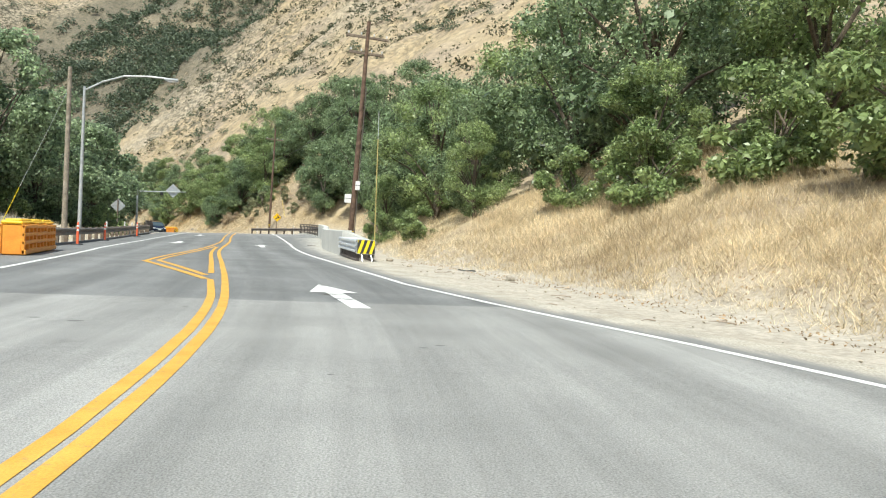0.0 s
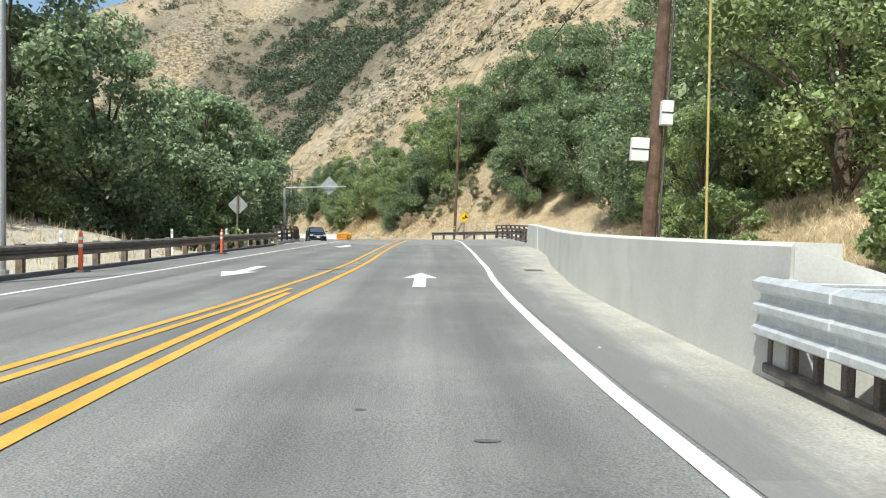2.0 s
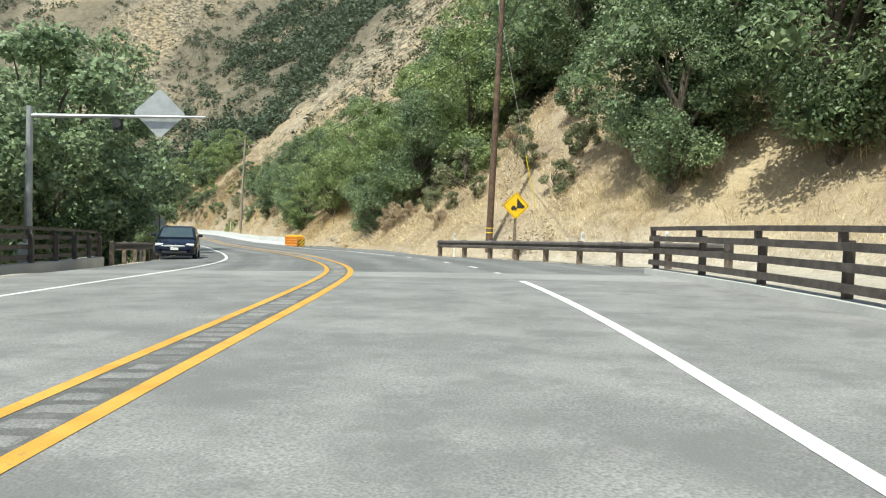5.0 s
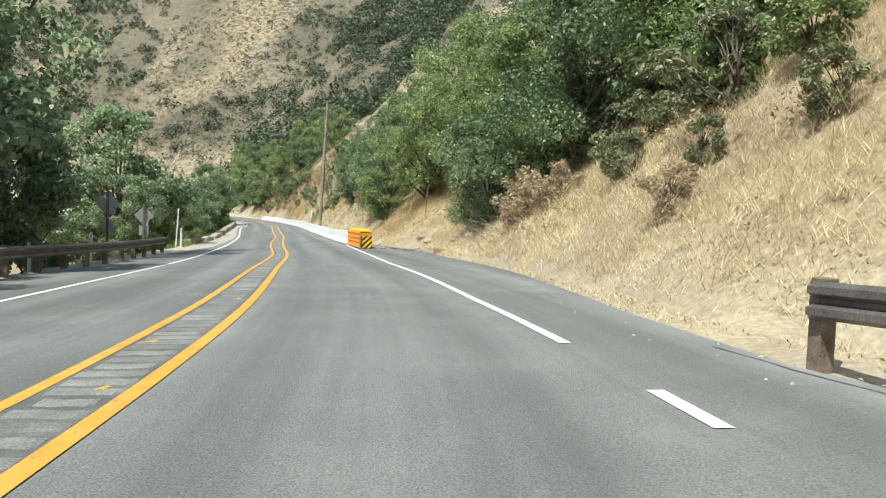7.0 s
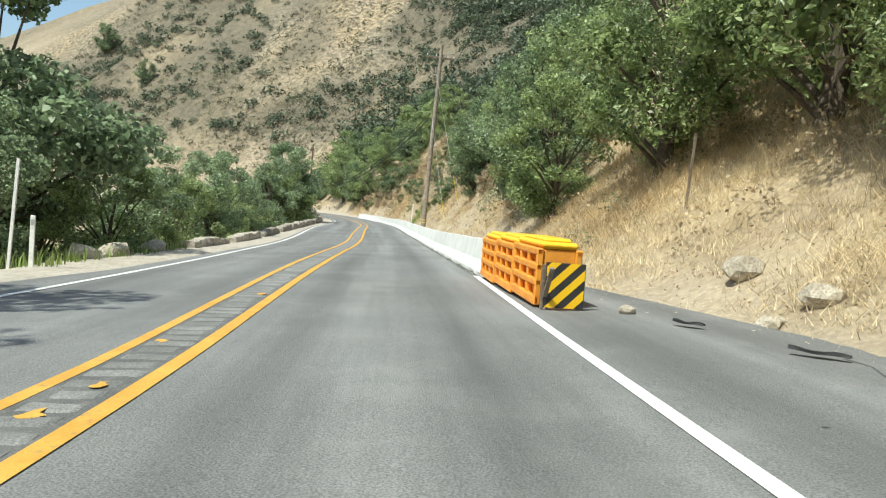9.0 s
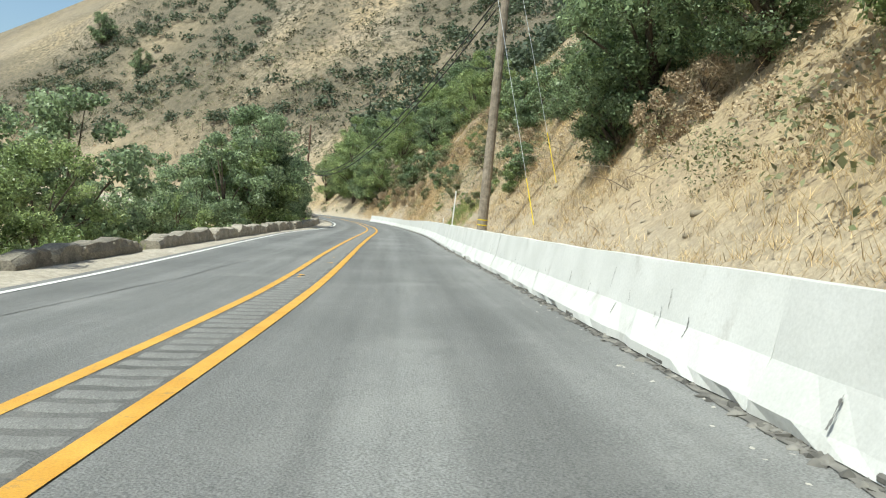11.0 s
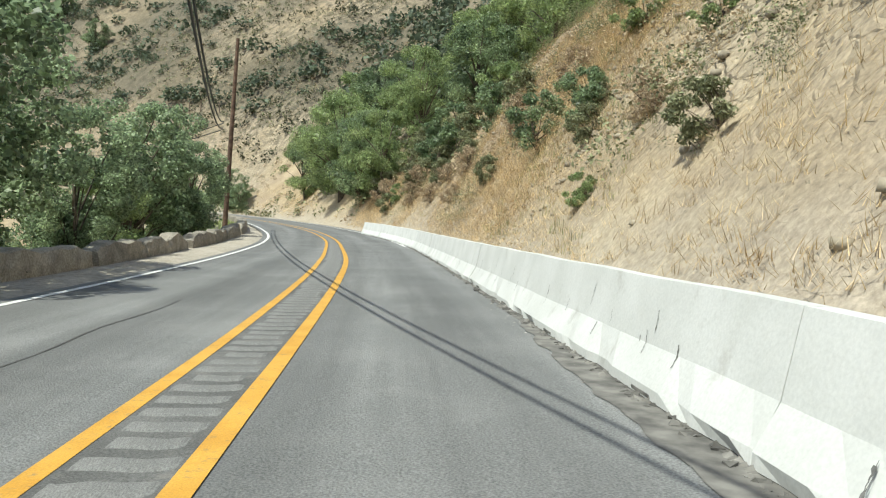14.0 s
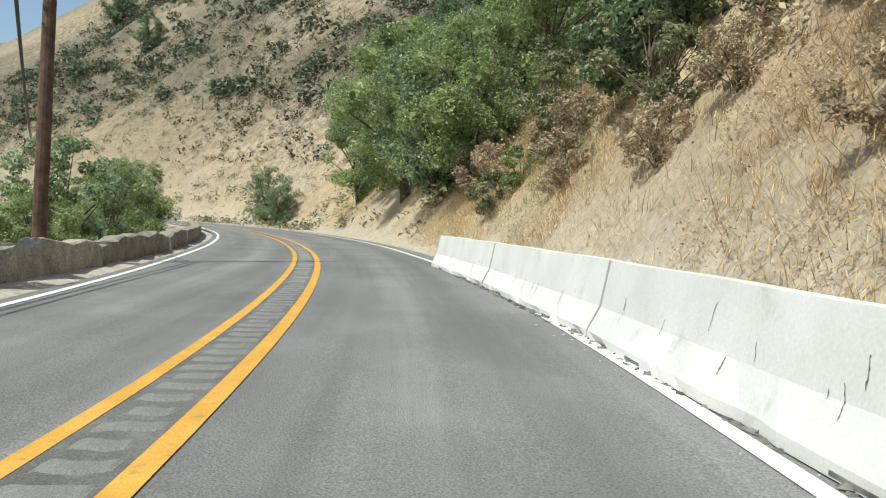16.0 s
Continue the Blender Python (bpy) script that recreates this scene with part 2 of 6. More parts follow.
def ground_material():
    """Dry hillside: straw, bare tan earth and grey rock, patched by noise, with dust close to the road by a painted cover."""
    m = bpy.data.materials.new("dry_ground")
    m.use_nodes = True
    N, L = m.node_tree.nodes, m.node_tree.links
    b = N["Principled BSDF"]
    b.inputs["Roughness"].default_value = 0.95
    co = N.new("ShaderNodeTexCoord")
    cover = N.new("ShaderNodeVertexColor")
    cover.layer_name = "cover"
    sep = N.new("ShaderNodeSeparateColor")
    L.new(cover.outputs[0], sep.inputs[0])

    def noise_of(scale, detail=6, rough=0.6):
        n = N.new("ShaderNodeTexNoise")
        n.inputs["Scale"].default_value, n.inputs["Detail"].default_value, n.inputs["Roughness"].default_value = scale, detail, rough
        L.new(co.outputs["Object"], n.inputs["Vector"])
        return n.outputs["Fac"]

    def ramp(fac, *stops):
        r = N.new("ShaderNodeValToRGB")
        for k, (p, col) in enumerate(stops):
            e = r.color_ramp.elements[k] if k < 2 else r.color_ramp.elements.new(p)
            e.position, e.color = p, col
        L.new(fac, r.inputs[0])
        return r.outputs[0]

    def mix(fac, a, bb, kind="MIX"):
        x = N.new("ShaderNodeMix")
        x.data_type, x.blend_type = "RGBA", kind
        if isinstance(fac, float):
            x.inputs[0].default_value = fac
        else:
            L.new(fac, x.inputs[0])
        L.new(a, x.inputs[6])
        L.new(bb, x.inputs[7])
        return x.outputs[2]

    straw = ramp(noise_of(0.35, 8, 0.7), (0.35, c(.28, .21, .12)), (0.5, c(.38, .292, .172)), (0.66, c(.49, .388, .242)))
    earth = ramp(noise_of(0.22, 8, 0.7), (0.36, c(.25, .195, .135)), (0.64, c(.43, .34, .235)))
    dust = ramp(noise_of(1.2, 8, 0.65), (0.35, c(.37, .325, .26)), (0.65, c(.48, .43, .355)))
    rock = mix(1.0, ramp(noise_of(0.9, 9, 0.75), (0.38, c(.34, .285, .2)), (0.62, c(.56, .475, .345))), ramp(noise_of(5.5, 8, 0.75), (0.36, c(.55)), (0.58, c(1.12))), "MULTIPLY")
    patch = N.new("ShaderNodeMapRange")
    patch.inputs[1].default_value, patch.inputs[2].default_value = 0.45, 0.6
    L.new(noise_of(0.06, 7, 0.65), patch.inputs[0])
    col = mix(patch.outputs[0], straw, earth)
    col = mix(sep.outputs[1], col, rock)
    olive = ramp(noise_of(0.5, 8, 0.7), (0.36, c(.075, .068, .044)), (0.64, c(.165, .142, .098)))
    col = mix(sep.outputs[2], col, olive)
    dots = N.new("ShaderNodeMapRange")
    dots.inputs[1].default_value, dots.inputs[2].default_value = 0.45, 0.56
    L.new(noise_of(0.75, 5, 0.62), dots.inputs[0])
    low = N.new("ShaderNodeMath")
    low.operation = "MULTIPLY"
    L.new(dots.outputs[0], low.inputs[0])
    L.new(cover.outputs[1], low.inputs[1])
    col = mix(low.outputs[0], col, olive)
    pebble = N.new("ShaderNodeMapRange")
    pebble.inputs[1].default_value, pebble.inputs[2].default_value, pebble.inputs[4].default_value = 0.57, 0.66, 0.7
    L.new(noise_of(3.3, 6, 0.65), pebble.inputs[0])
    col = mix(pebble.outputs[0], col, earth)
    col = mix(sep.outputs[0], col, dust)
    g = ramp(noise_of(9, 5, 0.7), (0.3, c(.66)), (0.7, c(1.25)))
    col = mix(1.0, col, g, "MULTIPLY")
    L.new(col, b.inputs["Base Color"])
    bp = N.new("ShaderNodeBump")
    bp.inputs["Strength"].default_value, bp.inputs["Distance"].default_value = 0.4, 0.11
    L.new(noise_of(2.6, 10, 0.76), bp.inputs["Height"])
    warp = N.new("ShaderNodeVectorMath")
    warp.operation = "MULTIPLY_ADD"
    wn3 = N.new("ShaderNodeTexNoise")
    wn3.inputs["Scale"].default_value = 1.1
    L.new(co.outputs["Object"], wn3.inputs["Vector"])
    L.new(wn3.outputs["Color"], warp.inputs[0])
    warp.inputs[1].default_value = (1.2, 1.2, 1.2)
    L.new(co.outputs["Object"], warp.inputs[2])
    vor = N.new("ShaderNodeTexVoronoi")
    vor.feature = "DISTANCE_TO_EDGE"
    vor.inputs["Scale"].default_value = 1.5
    L.new(warp.outputs[0], vor.inputs["Vector"])
    split = N.new("ShaderNodeMapRange")
    split.inputs[1].default_value, split.inputs[2].default_value = 0.0, 0.12
    L.new(vor.outputs["Distance"], split.inputs[0])
    only = N.new("ShaderNodeMath")
    only.operation = "MULTIPLY"
    L.new(split.outputs[0], only.inputs[0])
    L.new(sep.outputs[1], only.inputs[1])
    bp2 = N.new("ShaderNodeBump")
    bp2.inputs["Strength"].default_value, bp2.inputs["Distance"].default_value = 0.8, 0.18
    L.new(only.outputs[0], bp2.inputs["Height"])
    L.new(bp.outputs[0], bp2.inputs["Normal"])
    L.new(bp2.outputs[0], b.inputs["Normal"])
    return m


GROUND = ground_material()

# ---- the line of the road: stations s along it, d to the right of the driven line ----
def smooth(a, n=9):
    p = np.concatenate([2 * a[0] - a[n // 2:0:-1], a, 2 * a[-1] - a[-2:-n // 2 - 1:-1]])
    return np.convolve(p, np.ones(n) / n, "valid")


def drive_line():
    rows = np.array(ROWS)
    ts = np.arange(0, 16.01, 0.1)
    p = np.stack([np.interp(ts, rows[:, 0], rows[:, k]) for k in (1, 2, 3)], 1) * METRES
    m = np.array(pose(0, 0, EYE, TILT, LEAN, TURN))
    p = p @ m[:3, :3].T + m[:3, 3]
    p = np.stack([smooth(p[:, k]) for k in range(3)], 1)
    back = (p[5] - p[0]) / np.linalg.norm(p[5] - p[0])
    before = p[0] - back * np.arange(1, 40)[::-1, None]
    d = p[-1] - p[-6]
    h, q, after = math.atan2(d[0], d[1]), p[-1].copy(), []
    for i in range(260):
        h -= BEND_ON if i < 130 else 0.0
        q = q + np.array([math.sin(h), math.cos(h), 0.002])
        after.append(q.copy())
    line = np.vstack([before, p, after])
    line[:, 2] -= EYE
    s = np.concatenate([[0], np.cumsum(np.hypot(*np.diff(line[:, :2], axis=0).T))])
    return line, s - s[len(before)]


BEND_ON = 0.007
LINE, STATION = drive_line()
TANGENT = np.gradient(LINE[:, :2], axis=0)
TANGENT /= np.linalg.norm(TANGENT, axis=1)[:, None]


def table(s, *pairs):
    return np.interp(s, [p[0] for p in pairs], [p[1] for p in pairs])


def bank(s):
    return table(s, (20, 0), (50, .015), (90, .03), (115, .04), (205, .04), (240, .015), (300, 0))


def at(s, d=0.0, h=0.0):
    """The place at station s, d metres to the right, h above the road."""
    x, y, z = (np.interp(s, STATION, LINE[:, k]) for k in range(3))
    tx, ty = (np.interp(s, STATION, TANGENT[:, k]) for k in range(2))
    n = math.hypot(tx, ty)
    return Vector((x + d * ty / n, y - d * tx / n, z + bank(s) * min(9, max(-9, d)) + h))


def heading(s):
    """Degrees by which the road at s is turned from +y, counter-clockwise."""
    tx, ty = (np.interp(s, STATION, TANGENT[:, k]) for k in range(2))
    return math.degrees(math.atan2(-tx, ty))


def put(s, d=0.0, h=0.0, turn=0.0):
    """A pose on the road's frame: x to the right, y along the road."""
    p = at(s, d, h)
    return pose(p.x, p.y, p.z, 0, 0, heading(s) + turn)


def stations(x, y):
    """Station and offset of many places."""
    s, d = np.zeros(len(x)), np.zeros(len(x))
    for i in range(0, len(x), 4000):
        X, Y = x[i:i + 4000], y[i:i + 4000]
        k = ((X[:, None] - LINE[None, :, 0]) ** 2 + (Y[:, None] - LINE[None, :, 1]) ** 2).argmin(1)
        vx, vy, t = X - LINE[k, 0], Y - LINE[k, 1], TANGENT[k]
        s[i:i + 4000] = STATION[k] + vx * t[:, 0] + vy * t[:, 1]
        d[i:i + 4000] = vx * t[:, 1] - vy * t[:, 0]
    return s, d


def white_right(s):
    return table(s, (-30, 17), (0, 6.4), (4, 5.05), (6, 4.43), (8, 3.82), (10, 3.15), (12, 2.6), (16, 1.82), (20, 1.62), (24, 1.51), (32, 1.48), (40, 1.6), (44, 1.68), (48, 1.86), (52, 1.94), (60, 2.15), (75, 2.4), (90, 2.35), (96, 2.14),
                 (102, 1.94), (108, 1.72), (120, 1.64), (126, 1.82), (132, 1.92), (140, 2.1), (150, 2.35), (225, 2.3), (232, 1.86), (240, 1.8), (252, 1.68), (260, 1.55), (300, 1.6))

YELLOW_AT = ((-30, -3.2), (0, -1.32), (4, -1.3), (8, -1.42), (12, -1.74), (16, -1.98), (20, -2.06), (24, -2.1), (30, -2.18), (36, -2.16), (44, -1.98), (50, -1.8), (60, -1.84), (72, -1.66), (84, -1.22), (90, -1.17), (96, -1.58),
                 (102, -1.71), (108, -1.8), (115, -1.9), (121, -1.82), (127, -1.52), (132, -1.5), (138, -1.6), (150, -1.5), (162, -1.25), (174, -1.12), (192, -.97), (198, -.82), (222, -.81), (228, -.87), (234, -1.14), (240, -1.25), (252, -1.6), (258, -1.72), (266, -2.05), (276, -2.3), (284, -2.45), (300, -2.3))


def yellow_right(s):
    return sum(table(s + o, *YELLOW_AT) for o in (-4, -2, 0, 2, 4)) / 5

WHITE_AT = ((-30, -8), (0, -6.3), (26, -6.4), (36, -6.95), (52, -6.85), (60, -6.62), (72, -6.3), (85, -5.85), (96, -5.6), (110, -5.72), (122, -5.34), (134, -4.98), (143, -4.82), (174, -5.2), (186, -5.42), (195, -5.55), (205, -5.0), (216, -4.72), (228, -4.45), (238, -4.55), (248, -5.0), (256, -5.4), (270, -5.6), (300, -5.4))


def white_left(s):
    return sum(table(s + o, *WHITE_AT) for o in (-4, -2, 0, 2, 4)) / 5

def edge_right(s):
    return table(s, (-30, 17.6), (0, 6.9), (4, 5.5), (8, 4.25), (12, 3.0), (16, 2.3), (22, 2.1), (27, 2.6), (34, 2.95), (43, 3.25), (50, 4.0), (57, 5.0), (66, 5.65), (84, 6.1), (88, 7.2), (92, 6.0), (98, 4.5), (102, 3.5), (106, 3.5), (115, 4.2), (127, 4.6), (131, 5.1), (140, 3.9), (160, 3.1), (235, 2.9), (260, 2.2), (300, 2.3))

def edge_left(s):
    return white_left(s) - table(s, (0, 1.8), (70, 2.0), (85, 2.8), (105, 2.8), (130, 1.8), (140, 0.6), (160, 0.3), (300, 0.3))


# ---- ground ----
def relief(x, y, freq, octaves=4, seed=0):
    """Smooth hill noise from sums of crossed waves."""
    rng = np.random.RandomState(seed)
    z = np.zeros_like(x)
    amp = 1.0
    for o in range(octaves):
        for k in range(4):
            a, ph = rng.rand() * 6.283, rng.rand() * 6.283
            z += amp * np.sin((x * math.cos(a) + y * math.sin(a)) * freq * (0.8 + 0.4 * rng.rand()) + ph) / 2.5
        amp *= 0.5
        freq *= 2.03
    return z


def toe_right(s):
    return table(s, (-40, 12), (0, 9.0), (8, 7.0), (20, 6.2), (28, 5.4), (45, 6.2), (66, 9), (80, 13), (90, 10.5), (96, 7.0), (102, 5.0), (106, 4.4), (112, 4.6), (130, 5.2), (138, 4.7), (150, 4.4), (165, 4.0), (200, 3.7), (235, 3.4), (260, 2.7), (290, 3.2), (308, 7.0), (330, 8.4), (360, 6), (400, 4))

def toe_left(s):
    return table(s, (0, 9.8), (60, 9.8), (75, 9.4), (130, 8.6), (145, 7.4), (200, 7.0), (300, 7))


def height(x, y):
    s, d = stations(x, y)
    z = np.interp(s, STATION, LINE[:, 2]) + bank(s) * np.clip(d, -9, 9)
    e = d - toe_right(s)
    a = table(s, (0, .42), (20, .45), (30, .5), (60, .45), (80, .5), (96, .9), (104, 1.1), (118, .8), (135, .6), (150, .9), (200, 1.25), (227, 1.5), (250, 1.5), (262, 1.2), (285, 1.0), (320, .85), (350, .72), (420, .6))
    b = table(s, (0, .5), (60, .6), (100, .95), (150, 1.15), (190, 1.24), (240, 1.24), (258, 1.08), (275, 1.08), (310, 1.2), (340, 1.22), (370, 1.15), (400, 1.08), (460, 1.18))
    reach = table(s, (0, 8), (90, 8), (110, 5), (220, 6), (290, 5), (320, 7), (350, 10))
    wig = relief(x, y, 0.035, 4, 3)
    fine = relief(x, y, 0.5, 3, 5)
    up = np.clip(e, 0, None)
    cut = np.minimum(up, reach)
    hill = a * cut + b * np.clip(up - reach, 0, None)
    hill *= 1 - .1 * np.exp(-((s - 283) / 15) ** 2) * np.clip((d - 14) / 16, 0, 1)
    hill *= 1 + 0.13 * wig * np.clip(up / 40, 0, 1)
    crest = table(s, (0, 150), (380, 170), (430, 162), (500, 137), (600, 88))
    hill = crest * (1 - np.exp(-hill / crest)) * (1 + .25 * np.clip(hill / crest, 0, 1))
    crag = np.abs(relief(x, y, 0.75, 3, 12)) * np.clip((s - 140) / 40, 0, 1) * np.clip((300 - s) / 40, 0, 1)
    hill += crag * 0.65 * np.clip((up - 1) / 3, 0, 1)
    hill += fine * 0.22 * np.clip(up / 3, 0, 1) + relief(x, y, 0.16, 3, 8) * 0.9 * np.clip(up / 25, 0, 1)
    z = z + np.where(e > 0, hill, 0)
    f = -d - toe_left(s)
    down = np.clip(f, 0, None)
    lot = table(s, (60, 1), (78, 0))
    creek = -np.minimum(down * 0.55, 4.0) + np.clip(down - 45, 0, None) * 0.45
    flat = -0.15 + 0.02 * down + .18 * np.clip(down - .5, 0, 9) * table(s, (14, 0), (30, 1), (58, 1), (69, 0)) - np.clip(down - 22, 0, 12) * 0.3 + np.clip(down - 60, 0, None) * 0.45
    z = z + np.where(f > 0, lot * flat * np.clip(down, 0, 1) + (1 - lot) * creek + fine * 0.12 * np.clip(down / 4, 0, 1), 0)
    inside = (d < edge_right(s) + 0.3) & (d > edge_left(s) - 0.3)
    z = z - np.where(inside, 0.10, 0.02)
    return z, s, d


def ground_z(x, y):
    z, s, d = height(np.array([x]), np.array([y]))
    return float(z[0])


def stretched(near, far, start, step, grow):
    """Even steps from start to near, then growing ones to far."""
    v, w = near, step
    out = list(np.arange(start, near, step))
    while v < far:
        out.append(v)
        w *= grow
        v += w
    return out


def build_ground():
    u = sorted(set(round(q, 3) for q in [-q for q in stretched(40, 900, 0.0, 0.7, 1.13)] + list(stretched(45, 900, 0.0, 0.7, 1.13))))
    v = sorted(set(round(q, 3) for q in [-q for q in stretched(30, 500, 0.0, 1.0, 1.2)] + list(stretched(290, 1300, 0.0, 0.9, 1.07))))
    U, V = np.meshgrid(np.array(u), np.array(v))
    a = radians(26.0)
    X, Y = U * math.cos(a) - V * math.sin(a), U * math.sin(a) + V * math.cos(a)
    x, y = X.ravel(), Y.ravel()
    z, s, d = height(x, y)
    nu, nv = len(u), len(v)
    idx = np.arange(nu * nv).reshape(nv, nu)
    faces = np.stack([idx[:-1, :-1], idx[:-1, 1:], idx[1:, 1:], idx[1:, :-1]], -1).reshape(-1, 4)
    me = bpy.data.meshes.new("ground")
    me.from_pydata(np.stack([x, y, z], 1).tolist(), [], faces.tolist())
    me.polygons.foreach_set("use_smooth", [True] * len(me.polygons))
    layer = me.color_attributes.new("cover", "FLOAT_COLOR", "POINT")
    e = d - toe_right(s)
    dusty = np.clip(1.0 - np.clip(e, 0, None) / 2.0, 0, 1) * (d > -2) * table(s, (92, 1), (104, .35), (140, .35), (150, .8)) + (d <= -2) * np.clip(1.2 - np.clip(-d - toe_left(s) - 8 * (s < 75), 0, None) / 5.0, 0, 1)
    face = np.clip(1 - np.abs(s - 212) / 24, 0, 1) * np.clip((d - 5) / 2, 0, 1) * np.clip((16 - d) / 5, 0, 1)
    rocky = face * np.clip(.6 + .6 * relief(x, y, .3, 3, 19), 0, 1) + np.clip((s - 150) / 40, 0, 1) * np.clip(e / 4 - 0.2, 0, 1) * np.clip(0.35 + 0.5 * relief(x, y, 0.12, 3, 9), 0, 1)
    brush = np.clip((relief(x, y, .022, 4, 29) - .2) * 3, 0, 1) * np.clip((s - 235) / 20, 0, 1) * np.clip((d - 24) / 6, 0, 1)
    brush = np.maximum(brush, np.exp(-((s - 362 - .1 * (d - 60)) / 9) ** 2) * np.clip((d - 42) / 12, 0, 1) * np.clip(.7 + .8 * relief(x, y, .09, 3, 73), 0, 1))
    brush = np.maximum(brush, .8 * np.exp(-((s - 292) / 25) ** 4) * np.clip((d - 20) / 10, 0, 1))
    brush = np.maximum(brush, np.clip((s - 352) / 25, 0, 1) * np.clip((d - 4) / 8, 0, 1) * np.clip(.5 + .6 * relief(x, y, .11, 3, 83), 0, 1))
    speck = np.clip(.6 + .5 * relief(x, y, .05, 3, 61), 0, 1) * np.clip((d - 13) / 14, 0, 1) * np.clip((s - 100) / 40, .35, 1)
    cols = np.stack([np.clip(dusty, 0, 1), np.clip(rocky, 0, 1), brush * .9, speck], 1)
    layer.data.foreach_set("color", cols.ravel())
    me.materials.append(GROUND)
    return tagged(new("ground", me), "dry tan hillside and dusty verge along the road", "ground", kind="structure")


build_ground()


def ribbon(name, s0, s1, left, right, mat, lift=0.0, step=1.0, parent=None, cells=1):
    """A strip of the road between two offsets, which may be numbers or functions of the station."""
    n = max(2, int(abs(s1 - s0) / step) + 1)
    vs, fs, flat = [], [], []
    for s in np.linspace(s0, s1, n):
        a = left(s) if callable(left) else left
        b = right(s) if callable(right) else right
        for k in range(cells + 1):
            vs.append(at(s, a + (b - a) * k / cells, lift))
            flat.append((a + (b - a) * k / cells, s))
    w = cells + 1
    for i in range(n - 1):
        for k in range(cells):
            q = i * w + k
            fs.append((q, q + 1, q + w + 1, q + w))
    me = bpy.data.meshes.new(name)
    me.from_pydata([tuple(v) for v in vs], [], fs)
    layer = me.uv_layers.new(name="road")
    layer.data.foreach_set("uv", np.array([flat[l.vertex_index] for l in me.loops]).ravel())
    across = me.uv_layers.new(name="across")
    across.data.foreach_set("uv", np.array([((l.vertex_index % w) / cells, flat[l.vertex_index][1]) for l in me.loops]).ravel())
    me.materials.append(mat)
    ob = new(name, me)
    if parent:
        ob.parent = parent
    return ob


road = ribbon("road", -38, 350, edge_left, edge_right, ASPHALT, 0.0, 1.0, cells=12)
tagged(road, "worn grey asphalt two-lane canyon road", "road", kind="structure")


# ---- builders ----
def part(name, bm, mat, parent=None, label="", shade=False):
    """Links a bmesh as one mesh object, under its thing when one is given."""
    me = bpy.data.meshes.new(name)
    bm.to_mesh(me)
    bm.free()
    for m in (mat if isinstance(mat, (list, tuple)) else [mat]):
        me.materials.append(m)
    if shade:
        me.polygons.foreach_set("use_smooth", [True] * len(me.polygons))
    ob = new(name, me)
    if parent:
        ob.parent = parent
    if label:
        tagged(ob, label)
    return ob


def share(name, me, parent, m):
    ob = new(name, me)
    ob.parent = parent
    ob.matrix_basis = m
    return ob


def thing(name, m, label, category, group=""):
    ob = new(name)
    ob.matrix_basis = m
    return tagged(ob, label, category, group)


def box(bm, x0, x1, y0, y1, z0, z1, bevel=0.0, m=None, mat=0):
    """A bevelled box."""
    r = bmesh.ops.create_cube(bm, size=1.0)
    vs = r["verts"]
    for v in vs:
        v.co = Vector(((x0 + x1) / 2 + v.co.x * (x1 - x0), (y0 + y1) / 2 + v.co.y * (y1 - y0), (z0 + z1) / 2 + v.co.z * (z1 - z0)))
        if m:
            v.co = m @ v.co
    faces = {f for v in vs for f in v.link_faces}
    for f in faces:
        f.material_index = mat
    if bevel:
        es = list({e for v in vs for e in v.link_edges})
        bmesh.ops.bevel(bm, geom=es, offset=bevel, segments=1, affect="EDGES")
    return bm


def rod(bm, p0, p1, r0, r1=None, n=8, mat=0):
    """A tapered round bar between two places."""
    p0, p1 = Vector(p0), Vector(p1)
    r1 = r0 if r1 is None else r1
    q = (p1 - p0).to_track_quat("Z", "Y").to_matrix()
    rings = []
    for p, r in ((p0, r0), (p1, r1)):
        rings.append([bm.verts.new(p + q @ Vector((r * math.cos(6.2832 * k / n), r * math.sin(6.2832 * k / n), 0))) for k in range(n)])
    fs = [bm.faces.new((rings[0][k], rings[0][(k + 1) % n], rings[1][(k + 1) % n], rings[1][k])) for k in range(n)]
    fs += [bm.faces.new(rings[0][::-1]), bm.faces.new(rings[1])]
    for f in fs:
        f.material_index = mat
    return bm


def sweep(bm, profile, places, closed=True, mat=0):
    """A profile of (across, up) carried along poses."""
    rings = [[bm.verts.new(m @ Vector((x, 0, z))) for x, z in profile] for m in places]
    n = len(profile)
    for a, b in zip(rings, rings[1:]):
        for k in range(n if closed else n - 1):
            f = bm.faces.new((a[k], b[k], b[(k + 1) % n], a[(k + 1) % n]))
            f.material_index = mat
    if closed:
        bm.faces.new(rings[0])
        bm.faces.new(rings[-1][::-1])
    return bm


def mesh_of(name, verts, faces, mats, shade=False):
    me = bpy.data.meshes.new(name)
    me.from_pydata(verts, [], faces)
    for m in mats:
        me.materials.append(m)
    if shade:
        me.polygons.foreach_set("use_smooth", [True] * len(me.polygons))
    return me


def beside(s, d, sink=0.0, turn=0.0):
    """A pose on the ground at that station and offset."""
    p = at(s, d)
    return pose(p.x, p.y, ground_z(p.x, p.y) - sink, 0, 0, heading(s) + turn)


# ---- road surface ----
tagged(ribbon("pavement", -38, 11.5, lambda s: edge_left(s) + 0.05, lambda s: edge_right(s) - 0.05, OLD_ASPHALT, 0.004, 1.0, cells=12), "pale old asphalt before a joint", "pavement", kind="structure")


